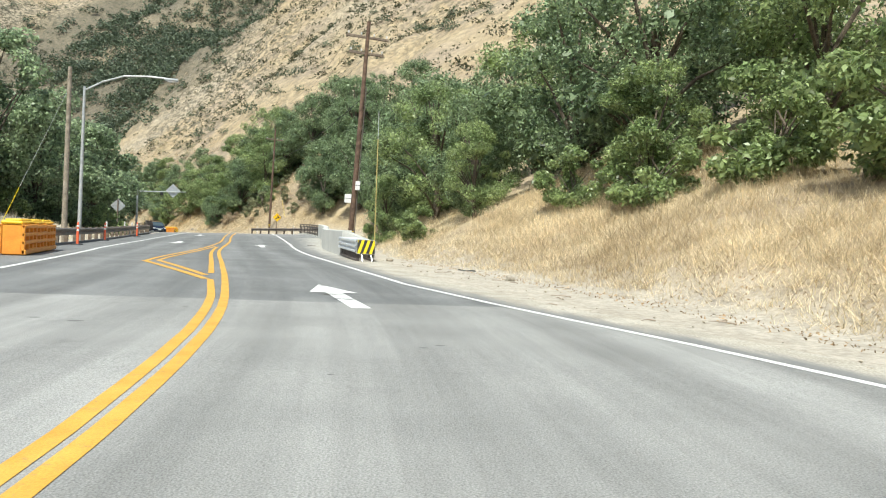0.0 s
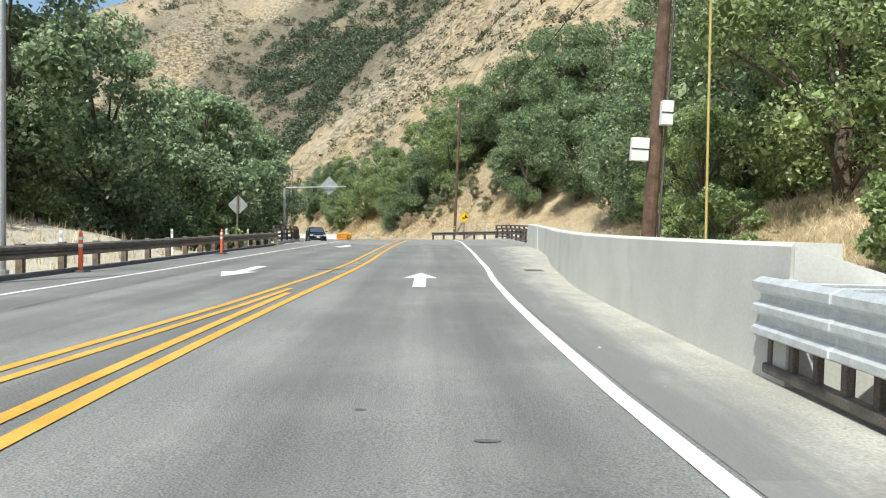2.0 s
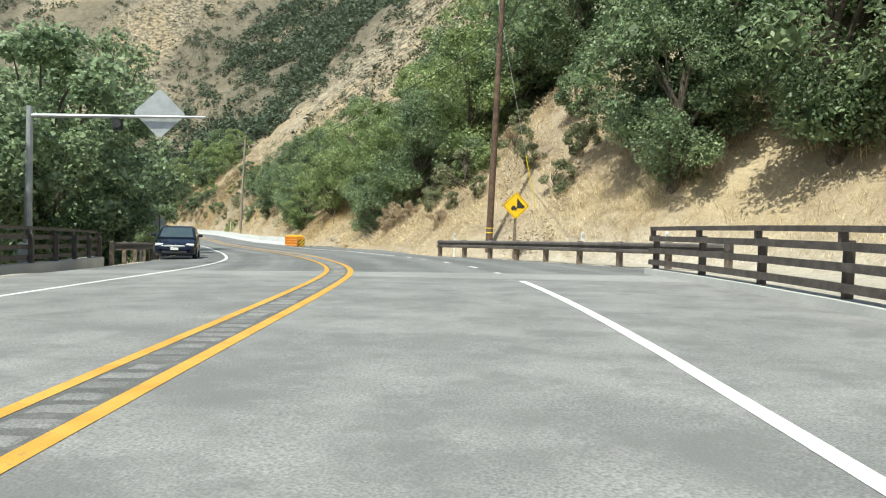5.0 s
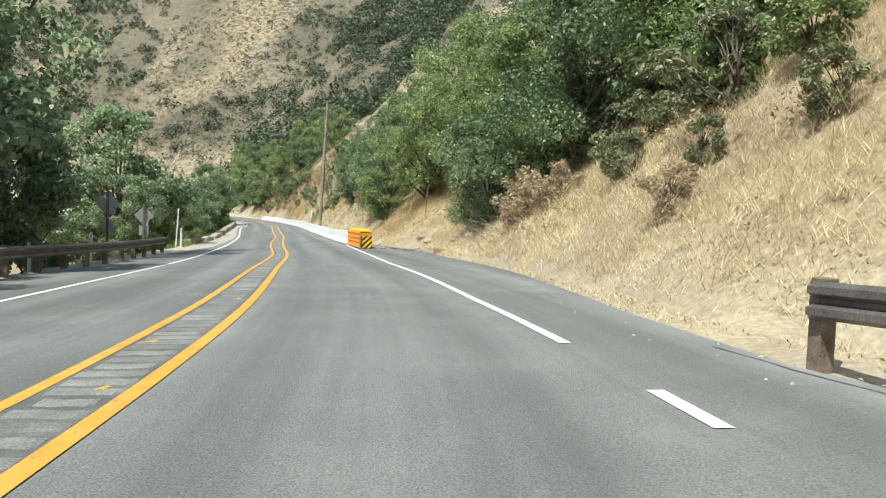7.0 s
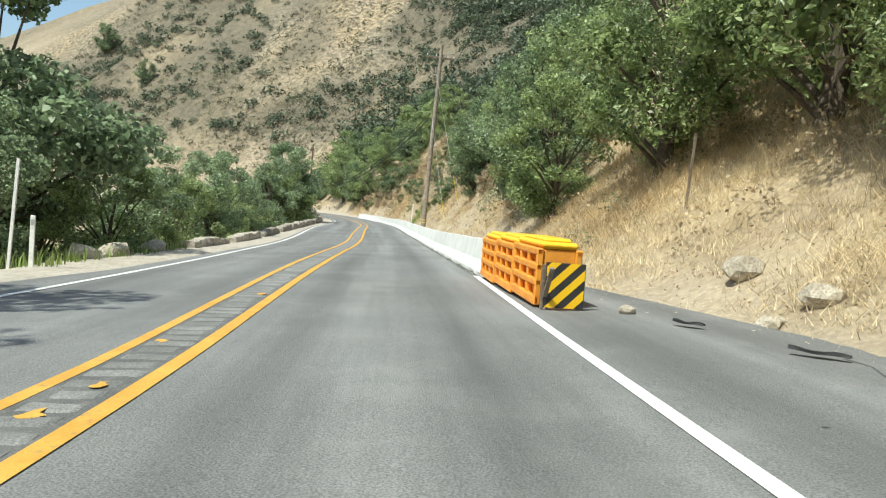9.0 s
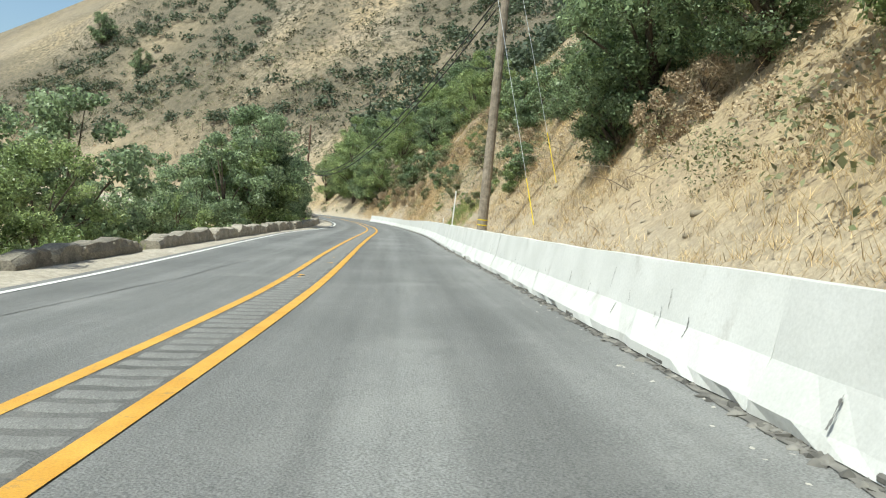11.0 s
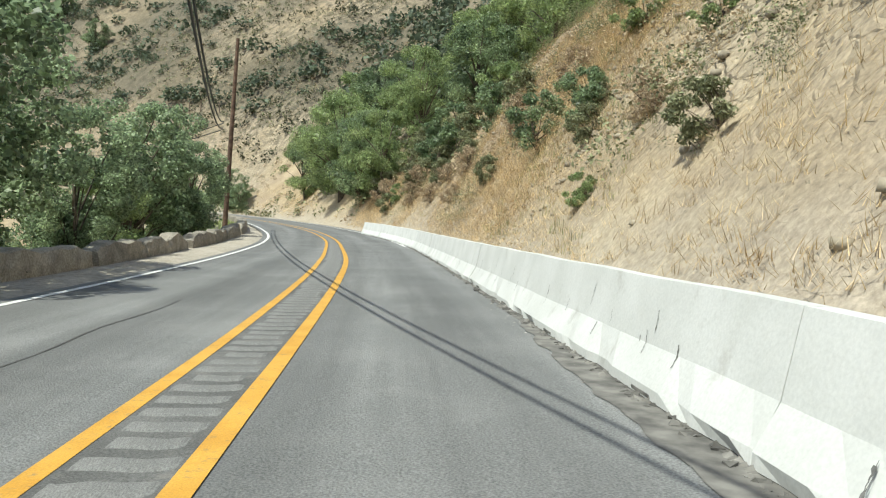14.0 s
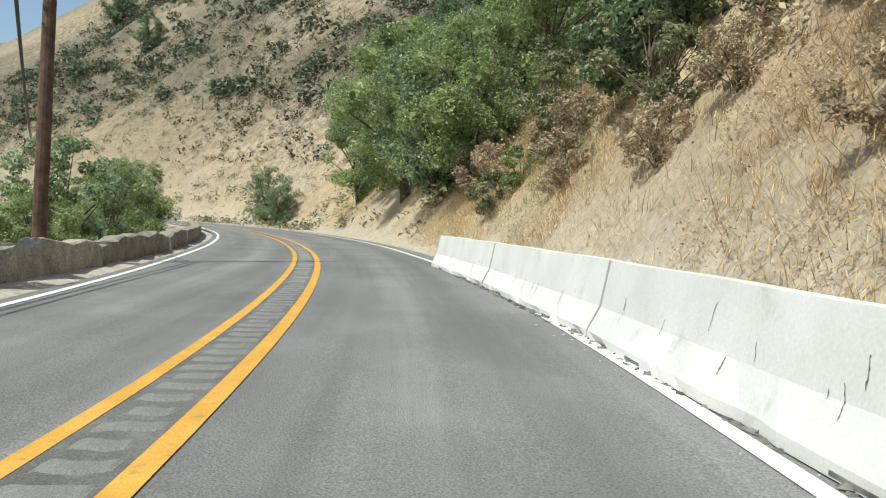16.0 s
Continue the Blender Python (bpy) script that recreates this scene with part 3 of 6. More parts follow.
def skew_patch(name, s0, s1, lean, mat, lift, label):
    """A band across the road whose ends lie askew."""
    n, vs, fs = 14, [], []
    for i in range(9):
        for k in range(n + 1):
            f = k / n
            s = s0 + (s1 - s0) * i / 8 + lean * (0.5 - f)
            d = edge_left(s) + 0.1 + (edge_right(s) - edge_left(s) - 0.2) * f
            vs.append(tuple(at(s, d, lift)))
    for i in range(8):
        for k in range(n):
            q = i * (n + 1) + k
            fs.append((q, q + 1, q + n + 2, q + n + 1))
    return tagged(new(name, mesh_of(name, vs, fs, [mat])), label, "pavement", kind="structure")


def cracks():
    """Dark sealed cracks and drag marks in the asphalt."""
    rng = random.Random(12)
    for s0, d0, s1, d1 in ((58, -5.8, 66, -5.2), (59, -6.3, 70, -6.0), (88.6, -4.8, 90.2, 1.9), (93, 4.4, 103, 3.3), (89.5, 3.0, 97, 5.0), (124, 3.0, 131, 4.4),
                           (107, -4.0, 107.6, -2.6), (150, -4.6, 172, -3.4), (197, -3.0, 214, -2.85), (37, -5.6, 56, -6.2)):
        n = max(4, int(math.hypot(s1 - s0, d1 - d0) * 2.5))
        vs, fs = [], []
        for k in range(n + 1):
            t = k / n
            s, d = s0 + (s1 - s0) * t, d0 + (d1 - d0) * t + .12 * noise.noise(Vector((s0 + t * 9, d0, 0)))
            w = .006 + .008 * rng.random()
            along = abs(s1 - s0) > abs(d1 - d0)
            vs += [tuple(at(s - (0 if along else w), d - (w if along else 0), .006)), tuple(at(s + (0 if along else w), d + (w if along else 0), .006))]
        for k in range(n):
            fs.append((2 * k, 2 * k + 1, 2 * k + 3, 2 * k + 2))
        ob = new("crack", mesh_of("crack", vs, fs, [TAR]))
        ob.parent = road
    for s0, d0, n in ((7.5, .6, 3), (9, -2.6, 3), (30, .2, 2), (60, .6, 3), (118, 3.0, 5), (127, 3.4, 6), (99, 3.0, 4), (175, .6, 3), (205, 1.0, 4), (225, .8, 3)):
        for k in range(n):
            s, d, r = s0 + rng.uniform(-2, 2), d0 + rng.uniform(-1, 1), rng.uniform(.03, .1)
            pts = [tuple(at(s + r * .5 * math.sin(a) * rng.uniform(.6, 1.2), d + r * math.cos(a) * rng.uniform(.7, 1.2), .006)) for a in np.linspace(0, 5.5, 8)]
            ob = new("patch", mesh_of("patch", pts, [tuple(range(7, -1, -1))], [TAR]))
            ob.parent = road


cracks()
skew_patch("pavement_deck", 70.5, 85.2, 4.5, DECK, 0.004, "pale grooved concrete bridge deck")
skew_patch("pavement_joint", 85.25, 87.4, 4.5, OLD_ASPHALT, 0.004, "worn asphalt strip at the bridge joint")


def gutter():
    """Dust and washed gravel between the edge line and the wall."""
    tagged(ribbon("shoulder_dust", -30, 30, lambda s: white_right(s) + .1, lambda s: edge_right(s) + table(s, (0, .5), (24, .9), (30, 1.0)), SHOULDER_DUST, 0.007, 0.5, cells=4),
           "pale dust drifting over the asphalt edge", "gutter", kind="structure")
    return tagged(ribbon("gutter", 26, 67.5, lambda s: white_right(s) + .12, lambda s: edge_right(s) + 0.25, DUST, 0.005, 0.5, cells=4),
                  "dusty concrete gutter at the foot of the wall", "gutter", kind="structure")


gutter()


def storm_drain():
    """A cast iron grate let into the gutter."""
    b = thing("storm_drain", put(DRAIN[0], DRAIN[1], 0.006, 0) @ Matrix.Diagonal((.75, .62, 1, 1)), "rusty dark iron drain grate in the gutter", "drain grate")
    for x0, x1, y0, y1 in ((-.34, .34, -.5, -.44), (-.34, .34, .44, .5), (-.34, -.28, -.44, .44), (.28, .34, -.44, .44)):
        bm = bmesh.new()
        box(bm, x0, x1, y0, y1, -.03, .012, .004)
        part("frame_bar", bm, DARK_STEEL, b)
    for k in range(11):
        bm = bmesh.new()
        box(bm, -.28, .28, -.42 + k * .08, -.38 + k * .08, -.02, .008, .003)
        part("grate_bar", bm, DARK_STEEL, b)
    # flat black sheet painted as the shade of the pit below the bars
    bm = bmesh.new()
    box(bm, -.28, .28, -.44, .44, -.004, .001)
    part("sump", bm, BLACK, b)


DRAIN = (47.4, 3.12)
storm_drain()
markings = tagged(new("road_markings"), "yellow and white painted lines and arrows", "road marking", kind="structure")


def line(s0, s1, offset, width, mat, lift=0.0085):
    f = offset if callable(offset) else (lambda s: offset)
    return ribbon("painted_line", s0, s1, lambda s: f(s) - width / 2, lambda s: f(s) + width / 2, mat, lift, 0.35, markings)


def gap(s):
    return table(s, (47, .55), (60, .5), (90, .62), (105, .75), (115, .72), (130, .6), (145, .75), (165, .7), (175, .78), (190, .72), (210, .68), (225, .76), (240, .58), (258, .6))


line(-38, 40, yellow_right, 0.13, YELLOW)
line(40, 350, yellow_right, 0.145, YELLOW)
line(47, 350, lambda s: yellow_right(s) - gap(s), 0.125, YELLOW)
line(-38, 15.6, lambda s: yellow_right(s) - table(s, (2, .17), (12, .2), (15.6, .28)), 0.125, YELLOW)
line(17.6, 40, lambda s: yellow_right(s) - 0.28, 0.13, YELLOW)


def taper(s):
    return table(s, (22, -4.1), (25, -3.96), (32, -3.35), (38, -2.9), (44, -2.6), (48, -2.43))


line(22.2, 47.5, taper, 0.13, YELLOW)
line(22.8, 41, lambda s: taper(s) + 0.27, 0.12, YELLOW)
line(15.7, 22.3, lambda s: table(s, (15.7, -2.28), (22.3, -4.15)), 0.17, YELLOW)
line(16.9, 22.9, lambda s: table(s, (16.9, -2.36), (22.9, -3.85)), 0.16, YELLOW)
line(-38, 83.5, white_right, 0.14, WHITE)
line(103.3, 141, white_right, 0.125, WHITE)
line(238, 350, white_right, 0.14, WHITE)
for s in (86.3, 89.5, 93.4, 97.4, 100.15):
    line(s, s + (.45 if s < 87 else 1.0), white_right, 0.13, WHITE)
line(14, 350, white_left, 0.13, WHITE)


def arrow(s, d, flip=1, size=1.0, skew=0.0):
    """A straight lane arrow, its foot at s."""
    pts = [(-.17, 0), (.17, 0), (.17, 1.75), (.5, 1.75), (0, 2.95), (-.5, 1.75), (-.17, 1.75)]
    vs = [tuple(at(s + flip * y * 1.48, d + flip * x * size + skew * y, 0.0085)) for x, y in pts]
    ob = new("lane_arrow", mesh_of("lane_arrow", vs, [(0, 1, 2, 6), (2, 3, 4), (2, 4, 5), (2, 5, 6)], [WHITE]))
    ob.parent = markings
    return ob


arrow(10.7, 0.28, 1, .85, -.13)
arrow(41.6, -0.02, 1, .8)
arrow(48.5, -4.7, -1, .95)
arrow(70, -4.4, -1, 1.0)


def rumble(s0, s1, period=0.33):
    """The milled strip between the yellow lines: a bed coloured dark for groove shade, with paler ridges standing in
    it.
    """
    bed = ribbon("rumble_strip", s0, s1, lambda s: yellow_right(s) - gap(s) + 0.03, lambda s: yellow_right(s) - 0.03, RUMBLE, 0.005, 0.35)
    tagged(bed, "milled rumble grooves between the yellow lines", "rumble strip", kind="structure")
    rng = random.Random(3)

    def ridge_grid(w):
        n, vs, fs = 5, [], []
        for k in range(n + 1):
            o, top = rng.uniform(-.025, .025), .014 if 0 < k < n else .004
            vs += [(w * ((0, .08, .35, .65, .92, 1)[k] - .5), y + o, z) for y, z in ((0, .004), (.05, top), (.16, top), (.2, .004))]
        for k in range(n):
            for j in range(3):
                q = 4 * k + j
                fs.append((q, q + 1, q + 5, q + 4))
        return vs, fs

    shapes = [mesh_of("rumble_ridge", *ridge_grid(1.0), [RIDGE]) for k in range(6)]
    vs, fs = [], []
    for i in range(int((s1 - s0) / period)):
        s = s0 + i * period + rng.uniform(-.015, .015)
        w = gap(s) - .2 - rng.random() ** 3 * .15
        d = yellow_right(s) - gap(s) / 2 + rng.uniform(-.02, .02)
        p = at(s, d)
        m = pose(p.x, p.y, p.z, 0, -math.degrees(math.atan(bank(s))), heading(s))
        if 150 < s < 248:
            share("rumble_ridge", shapes[rng.randrange(6)], bed, m @ Matrix.Diagonal((w, 1, 1, 1)))
        else:
            q = len(vs)
            a, f = ridge_grid(w)
            vs += [tuple(m @ Vector(v)) for v in a]
            fs += [tuple(q + k for k in g) for g in f]
    rest = tagged(new("rumble_ridges", mesh_of("rumble_ridges", vs, fs, [RIDGE])), kind="stuff")
    rest.parent = bed
    return bed

rumble(45.5, 270)


def paint_scraps():
    """Torn scraps of old yellow paint between the lines, and asphalt showing through the worn arrow."""
    rng = random.Random(23)
    spots = [(s + rng.uniform(-.8, .8), yellow_right(s) - gap(s) * rng.uniform(.25, .75), rng.uniform(.045, .09), YELLOW) for s in (50.6, 51.2, 52.6, 54.5, 57, 61, 86.3, 86.9, 89.5, 93, 98.6, 99.4, 101.2, 104, 109, 128.9, 129.6, 131.5, 136, 167.5, 168.2, 171, 174.5, 188)]
    spots += [(12.05, .12, .22, TAR), (12.95, .0, .3, TAR), (14.75, -.05, .12, TAR)]
    for s, d, r, mat in spots:
        pts = [tuple(at(s + r * (1.5 if mat is YELLOW else .3) * math.sin(a) * rng.uniform(.2, 1.6), d + r * (.8 if mat is YELLOW else 1) * math.cos(a) * rng.uniform(.3, 1.6), .0185 if mat is YELLOW else .0105)) for a in np.linspace(0, 5.7, 11)]
        ob = new("paint_scrap" if mat is YELLOW else "worn_patch", mesh_of("scrap", pts, [tuple(range(10, -1, -1))], [mat]))
        ob.parent = markings


paint_scraps()

# ---- walls and barriers ----
def retaining_wall():
    """The concrete wall beside the road with a falling end."""
    ss = list(np.arange(32.2, 68.3, 1.5)) + [68.3]
    bm = bmesh.new()
    rings = []
    for s in ss:
        d = table(s, (32, 2.86), (42, 3.2), (50, 4.0), (57, 5.0), (64, 5.62), (69, 5.75))
        top = table(s, (32.2, 1.12), (60, 1.12), (68, 1.22))
        w = table(s, (32.2, .42), (36, .36))
        pts = [(d, -0.3), (d + .02, top - 0.03), (d + .05, top), (d + w, top), (d + w + .05, -0.3)]
        rings.append([bm.verts.new(at(s, a, h)) for a, h in pts])
    for a, b in zip(rings, rings[1:]):
        for k in range(5):
            bm.faces.new((a[k], b[k], b[(k + 1) % 5], a[(k + 1) % 5]))
    bm.faces.new(rings[0])
    bm.faces.new(rings[-1][::-1])
    ob = part("wall_concrete", bm, CONCRETE)
    tagged(ob, "pale grey cast concrete retaining wall with a falling end", "wall", kind="structure")
    bm = bmesh.new()   # falling end, turned away from the road
    rings = []
    for k in range(5):
        f = k / 4
        o, sb, tp = 2.9 + 1.1 * f, 32.17 - .9 * f, 1.1 - .45 * f
        rings.append([bm.verts.new(v) for v in (at(sb, o, -.2), at(sb, o, tp), at(sb + .75, o + .3, tp + .02), at(sb + .75, o + .3, -.2))])
    for p, q in zip(rings, rings[1:]):
        for k in range(4):
            bm.faces.new((p[k], q[k], q[(k + 1) % 4], p[(k + 1) % 4]))
    bm.faces.new(rings[0][::-1]), bm.faces.new(rings[-1])
    bmesh.ops.recalc_face_normals(bm, faces=bm.faces)
    part("wing", bm, CONCRETE, ob)
    bm = bmesh.new()   # buttress rib near the bridge rail
    rings = []
    for y, o in ((0, .0), (.25, -.12), (.5, -.12), (.75, .0)):
        rings.append([bm.verts.new(v) for v in (at(62.6 + y, 5.62 + o, -.1), at(63.2 + y, 5.68 + o, 1.15), at(63.2 + y, 5.85, 1.15), at(62.6 + y, 5.85, -.1))])
    for a, b in zip(rings, rings[1:]):
        for k in range(4):
            bm.faces.new((a[k], b[k], b[(k + 1) % 4], a[(k + 1) % 4]))
    rib = part("buttress", bm, CONCRETE, ob)


retaining_wall()


def white_barrier(kind=0):
    """One precast barrier, 6.1 m long, origin at the middle of its near end."""
    L = 5.998
    rng = random.Random(70 + kind)
    b = thing("concrete_barrier", Matrix(), ("white painted precast concrete road barrier with tyre scuffs", "white painted concrete barrier with a chipped toe", "white painted concrete barrier scraped along its foot")[kind], "barrier", "white road barriers")
    half = [(.3, 0), (.3, .08), (.17, .33), (.085, .81)]
    prof = [(-x, z) for x, z in half] + [(x, z) for x, z in half[::-1]]
    bm = bmesh.new()
    ys = [0, .04] + [.25 * k for k in range(1, 24)] + [L - .04, L]
    places = [pose(0, y, 0.0) @ Matrix.Diagonal((1 - .01 * (y < .01 or y > L - .01), 1, 1 + .006 * math.sin(y * 2.1), 1)) for y in ys]
    sweep(bm, prof, places)
    for v in bm.verts:   # bruised lower edge
        if v.co.z < .2 and v.co.x < 0:
            v.co.x += max(0, noise.noise(Vector((v.co.y * 1.7, kind * 5, v.co.z * 9)))) * .09
    part("body", bm, KRAIL, b)
    def face(z, lift=.004):
        """Half width of the road side at that height."""
        for (x0, a), (x1, e) in zip(half, half[1:]):
            if a <= z <= e:
                return -(x0 + (x1 - x0) * (z - a) / (e - a)) - lift
        return -.085 - lift
    for k in range(10):
        y, z0 = rng.uniform(.3, L - .4), rng.uniform(.1, .45)
        h, w, lean = rng.uniform(.05, .3), rng.uniform(.003, .007), rng.uniform(-.12, .2)
        if k % 3 == 2:
            w, h = rng.uniform(.006, .013), rng.uniform(.08, .16)
        vs, fs = [], []
        for i in range(11):
            t = i / 10
            z = z0 + h * t
            yy, ww = y + lean * h * 2 * t * t + rng.uniform(-.006, .006), w * rng.uniform(.25, 1.3)
            vs += [(face(z), yy - ww, z), (face(z), yy + ww * rng.uniform(.4, 1.2), z)]
        for i in range(10):
            fs.append((2 * i, 2 * i + 2, 2 * i + 3, 2 * i + 1))
        ob = new("scuff", mesh_of("scuff", vs, fs, [SCUFF]))
        ob.parent = b
        tagged(ob, "dark tyre scuff")
    for y in (1.4, 4.4):
        bm = bmesh.new()
        box(bm, -.303, -.2, y, y + .38, 0.0, .045, .012)
        part("foot_slot", bm, KERB, b, "dirt-filled forklift slot")
    for z in (.25, .6):
        bm = bmesh.new()
        rod(bm, (0, L - .01, z), (0, L + .05, z), .025, n=6)
        part("pin_loop", bm, DARK_STEEL, b, "rusty steel pin loop")
    return b

def barrier_toe(s):
    return table(s, (134, 2.2), (142, 2.18), (168, 2.15), (180, 2.0), (192, 2.0), (199, 1.85), (216, 1.85), (226, 1.95), (238, 2.04), (246, 1.68), (256, 1.25))


def barrier_row():
    kinds, s, k = [], 140.6, 0
    rng = random.Random(4)
    while s < 250:
        p0, p1 = at(s, barrier_toe(s) + .3), at(s + 6.0, barrier_toe(s + 6.0) + .3)
        way = p1 - p0
        m = pose(p0.x, p0.y, p0.z + 0.002, math.degrees(math.atan2(way.z, math.hypot(way.x, way.y))), rng.uniform(-.5, .5), math.degrees(math.atan2(-way.x, way.y)) + rng.uniform(-.12, .12))
        if k < 3:
            kinds.append(white_barrier(k))
            kinds[k].matrix_basis = m
        else:
            copy_thing(kinds[(k * 5 + k // 3) % 3], m)
        s, k = s + 6.0, k + 1

barrier_row()


def grit(name, s0, s1, near, far, count, mat, label, seed, size=(.02, .07)):
    """Broken stones and dirt lying along a line."""
    rng = random.Random(seed)
    vs, fs = [], []
    for _ in range(count):
        s = rng.uniform(s0, s1)
        a, b = near(s), far(s)
        p = at(s, a + (b - a) * rng.random() ** 2)
        r = rng.uniform(*size)
        q = Euler((rng.random() * 6, rng.random() * 6, rng.random() * 6)).to_matrix()
        k = len(vs)
        z = max(ground_z(p.x, p.y), p.z - 0.01)
        for x, y, zz in ((1, 0, 0), (-1, .2, 0), (0, 1, 0), (.2, -1, 0), (0, 0, .7), (0, 0, -.7)):
            v = q @ Vector((x * r * rng.uniform(.6, 1.2), y * r, zz * r))
            vs.append((p.x + v.x, p.y + v.y, z + r * .2 + v.z * .55))
        fs += [(k, k + 2, k + 4), (k + 2, k + 1, k + 4), (k + 1, k + 3, k + 4), (k + 3, k, k + 4), (k + 2, k, k + 5), (k + 1, k + 2, k + 5), (k + 3, k + 1, k + 5), (k, k + 3, k + 5)]
    return tagged(new(name, mesh_of(name, vs, fs, [mat])), label, "gravel", kind="stuff")


# dark strip of uneven width on the road along the barrier toe
tagged(ribbon("dirt_edge", 140, 252, lambda s: barrier_toe(s) - .05 - table(s, (200, 0), (204, .22), (209, .22), (213, 0)) - .09 * abs(noise.noise(Vector((s * .9, 3, 0)))) - .08 * abs(noise.noise(Vector((s * 3.1, 8, 0)))), lambda s: barrier_toe(s) + .25, KERB, 0.007, 0.2), "dark uneven strip along the foot of the barrier", "gutter", kind="structure")
grit("gravel", 139, 256, lambda s: barrier_toe(s) + .02, lambda s: barrier_toe(s) - .35, 2200, GRIT, "grit and broken stone along the foot of the barrier", 8, (.008, .03))
grit("broken_kerb", 141, 251, lambda s: barrier_toe(s) - .0, lambda s: barrier_toe(s) - .1, 2600, KERB, "crumbled dark asphalt edge at the foot of the barrier", 14, (.02, .07))
grit("verge_gravel", -4, 30, lambda s: edge_right(s) + .1, lambda s: toe_right(s) + 1, 300, ROCK, "loose stones on the dirt shoulder", 9, (.012, .05))
grit("gutter_gravel", 26, 66, lambda s: edge_right(s) - .15, lambda s: edge_right(s) - 1.2, 350, ROCK, "stones washed into the gutter", 10, (.012, .04))
grit("turnout_gravel", 94, 140, lambda s: edge_right(s) + .1, lambda s: edge_right(s) - .9, 300, ROCK, "stones along the edge of the turnout", 11, (.01, .035))


def water_barrier(tall=0.97):
    """One water-filled plastic barrier unit, 1.85 m long, with recessed side panels and a yellow lid."""
    L = 1.85
    b = thing("water_barrier", Matrix(), "orange and yellow water-filled plastic barrier unit", "barrier", "water-filled barriers")
    bm = bmesh.new()
    box(bm, -.24, .24, .03, L - .03, 0.02, tall - .14, .02)
    part("core", bm, ORANGE, b)
    for z0, z1 in ((0.02, .16), (.3, .4), (.52, .62), (.74, .84)):
        for x in (-1, 1):
            bm = bmesh.new()
            box(bm, x * .29 - .05, x * .29 + .05 if z0 > .1 else x * .31 + .05, .0, L, z0, z1, .02)
            part("rib", bm, ORANGE, b)
    for y in (0.0, .62, 1.22, L - .1):
        for x in (-1, 1):
            bm = bmesh.new()
            box(bm, x * .28 - .05, x * .28 + .045, y, y + .1, .03, tall - .13, .015)
            part("stile", bm, ORANGE, b)
    bm = bmesh.new()
    box(bm, -.27, .27, .0, L, tall - .13, tall - .03, .04)
    box(bm, -.2, .2, .15, L - .15, tall - .05, tall + .02, .03)
    part("lid", bm, YEL_PLASTIC, b, "yellow plastic lid")
    return b


def striped_panel(name, w, z0, z1, y, stripes, lean, parent, yellow, thick=0.03):
    """An upright board of slanting black and yellow bands, cut to its edges."""
    bm = bmesh.new()
    box(bm, -w / 2, w / 2, y, y + thick, z0, z1, .004)
    board = part(name, bm, BLACK, parent, "black and yellow striped hazard board")
    h = z1 - z0
    pitch = w / stripes
    for k in range(-int(abs(lean) * stripes) - 3, stripes * 3):
        poly = [(-w / 2 + k * pitch * 2 - 0.0, z0), (-w / 2 + k * pitch * 2 + pitch, z0), (-w / 2 + k * pitch * 2 + pitch + lean * h, z1), (-w / 2 + k * pitch * 2 + lean * h, z1)]
        for side, lim in ((0, -w / 2 + .01), (1, w / 2 - .01)):
            outp = []
            for (x0, a), (x1, bb) in zip(poly, poly[1:] + poly[:1]):
                in0 = x0 >= lim if side == 0 else x0 <= lim
                in1 = x1 >= lim if side == 0 else x1 <= lim
                if in0:
                    outp.append((x0, a))
                if in0 != in1:
                    t = (lim - x0) / (x1 - x0)
                    outp.append((lim, a + (bb - a) * t))
            poly = outp
            if len(poly) < 3:
                break
        if len(poly) < 3:
            continue
        bm = bmesh.new()
        f = bm.faces.new([bm.verts.new((x, y - .004, z)) for x, z in poly])
        r = bmesh.ops.extrude_face_region(bm, geom=[f])
        for v in r["geom"]:
            if isinstance(v, bmesh.types.BMVert):
                v.co.y += .003
        bmesh.ops.recalc_face_normals(bm, faces=bm.faces)
        part("stripe", bm, yellow, board)
    return board


def orange_row():
    first = water_barrier()
    first.matrix_basis = put(134.8, 2.52, 0.0, .5)
    copy_thing(first, put(136.7, 2.5, 0.0, 0.3))
    copy_thing(first, put(138.6, 2.48, 0.0, 0))
    # the same kind on the far shoulder
    copy_thing(first, put(26.6, -7.75, 0.0, 3))
    copy_thing(first, put(24.7, -7.65, 0.0, 3))
    copy_thing(first, put(22.8, -7.55, 0.0, 3))
    easel = thing("hazard_board", put(134.5, 2.55, 0, 0), "black and yellow striped hazard board on timber legs", "sign")
    striped_panel("board", .56, .03, .66, 0.0, 4, 1.0, easel, SIGN_YELLOW)
    for x in (-.3, -.22):
        bm = bmesh.new()
        box(bm, x - .02, x + .02, .04, .08, 0, .62, .004)
        part("leg", bm, TIMBER, easel)
    bm = bmesh.new()
    box(bm, -.3, -.24, -.02, .02, -.0, .7, .004, m=pose(0, .12, .05, 38, 0, 0))
    part("brace", bm, TIMBER, easel)
    bm = bmesh.new()
    box(bm, -.32, .3, .08, .12, .3, .36, .004)
    part("crossbar", bm, TIMBER, easel)


orange_row()


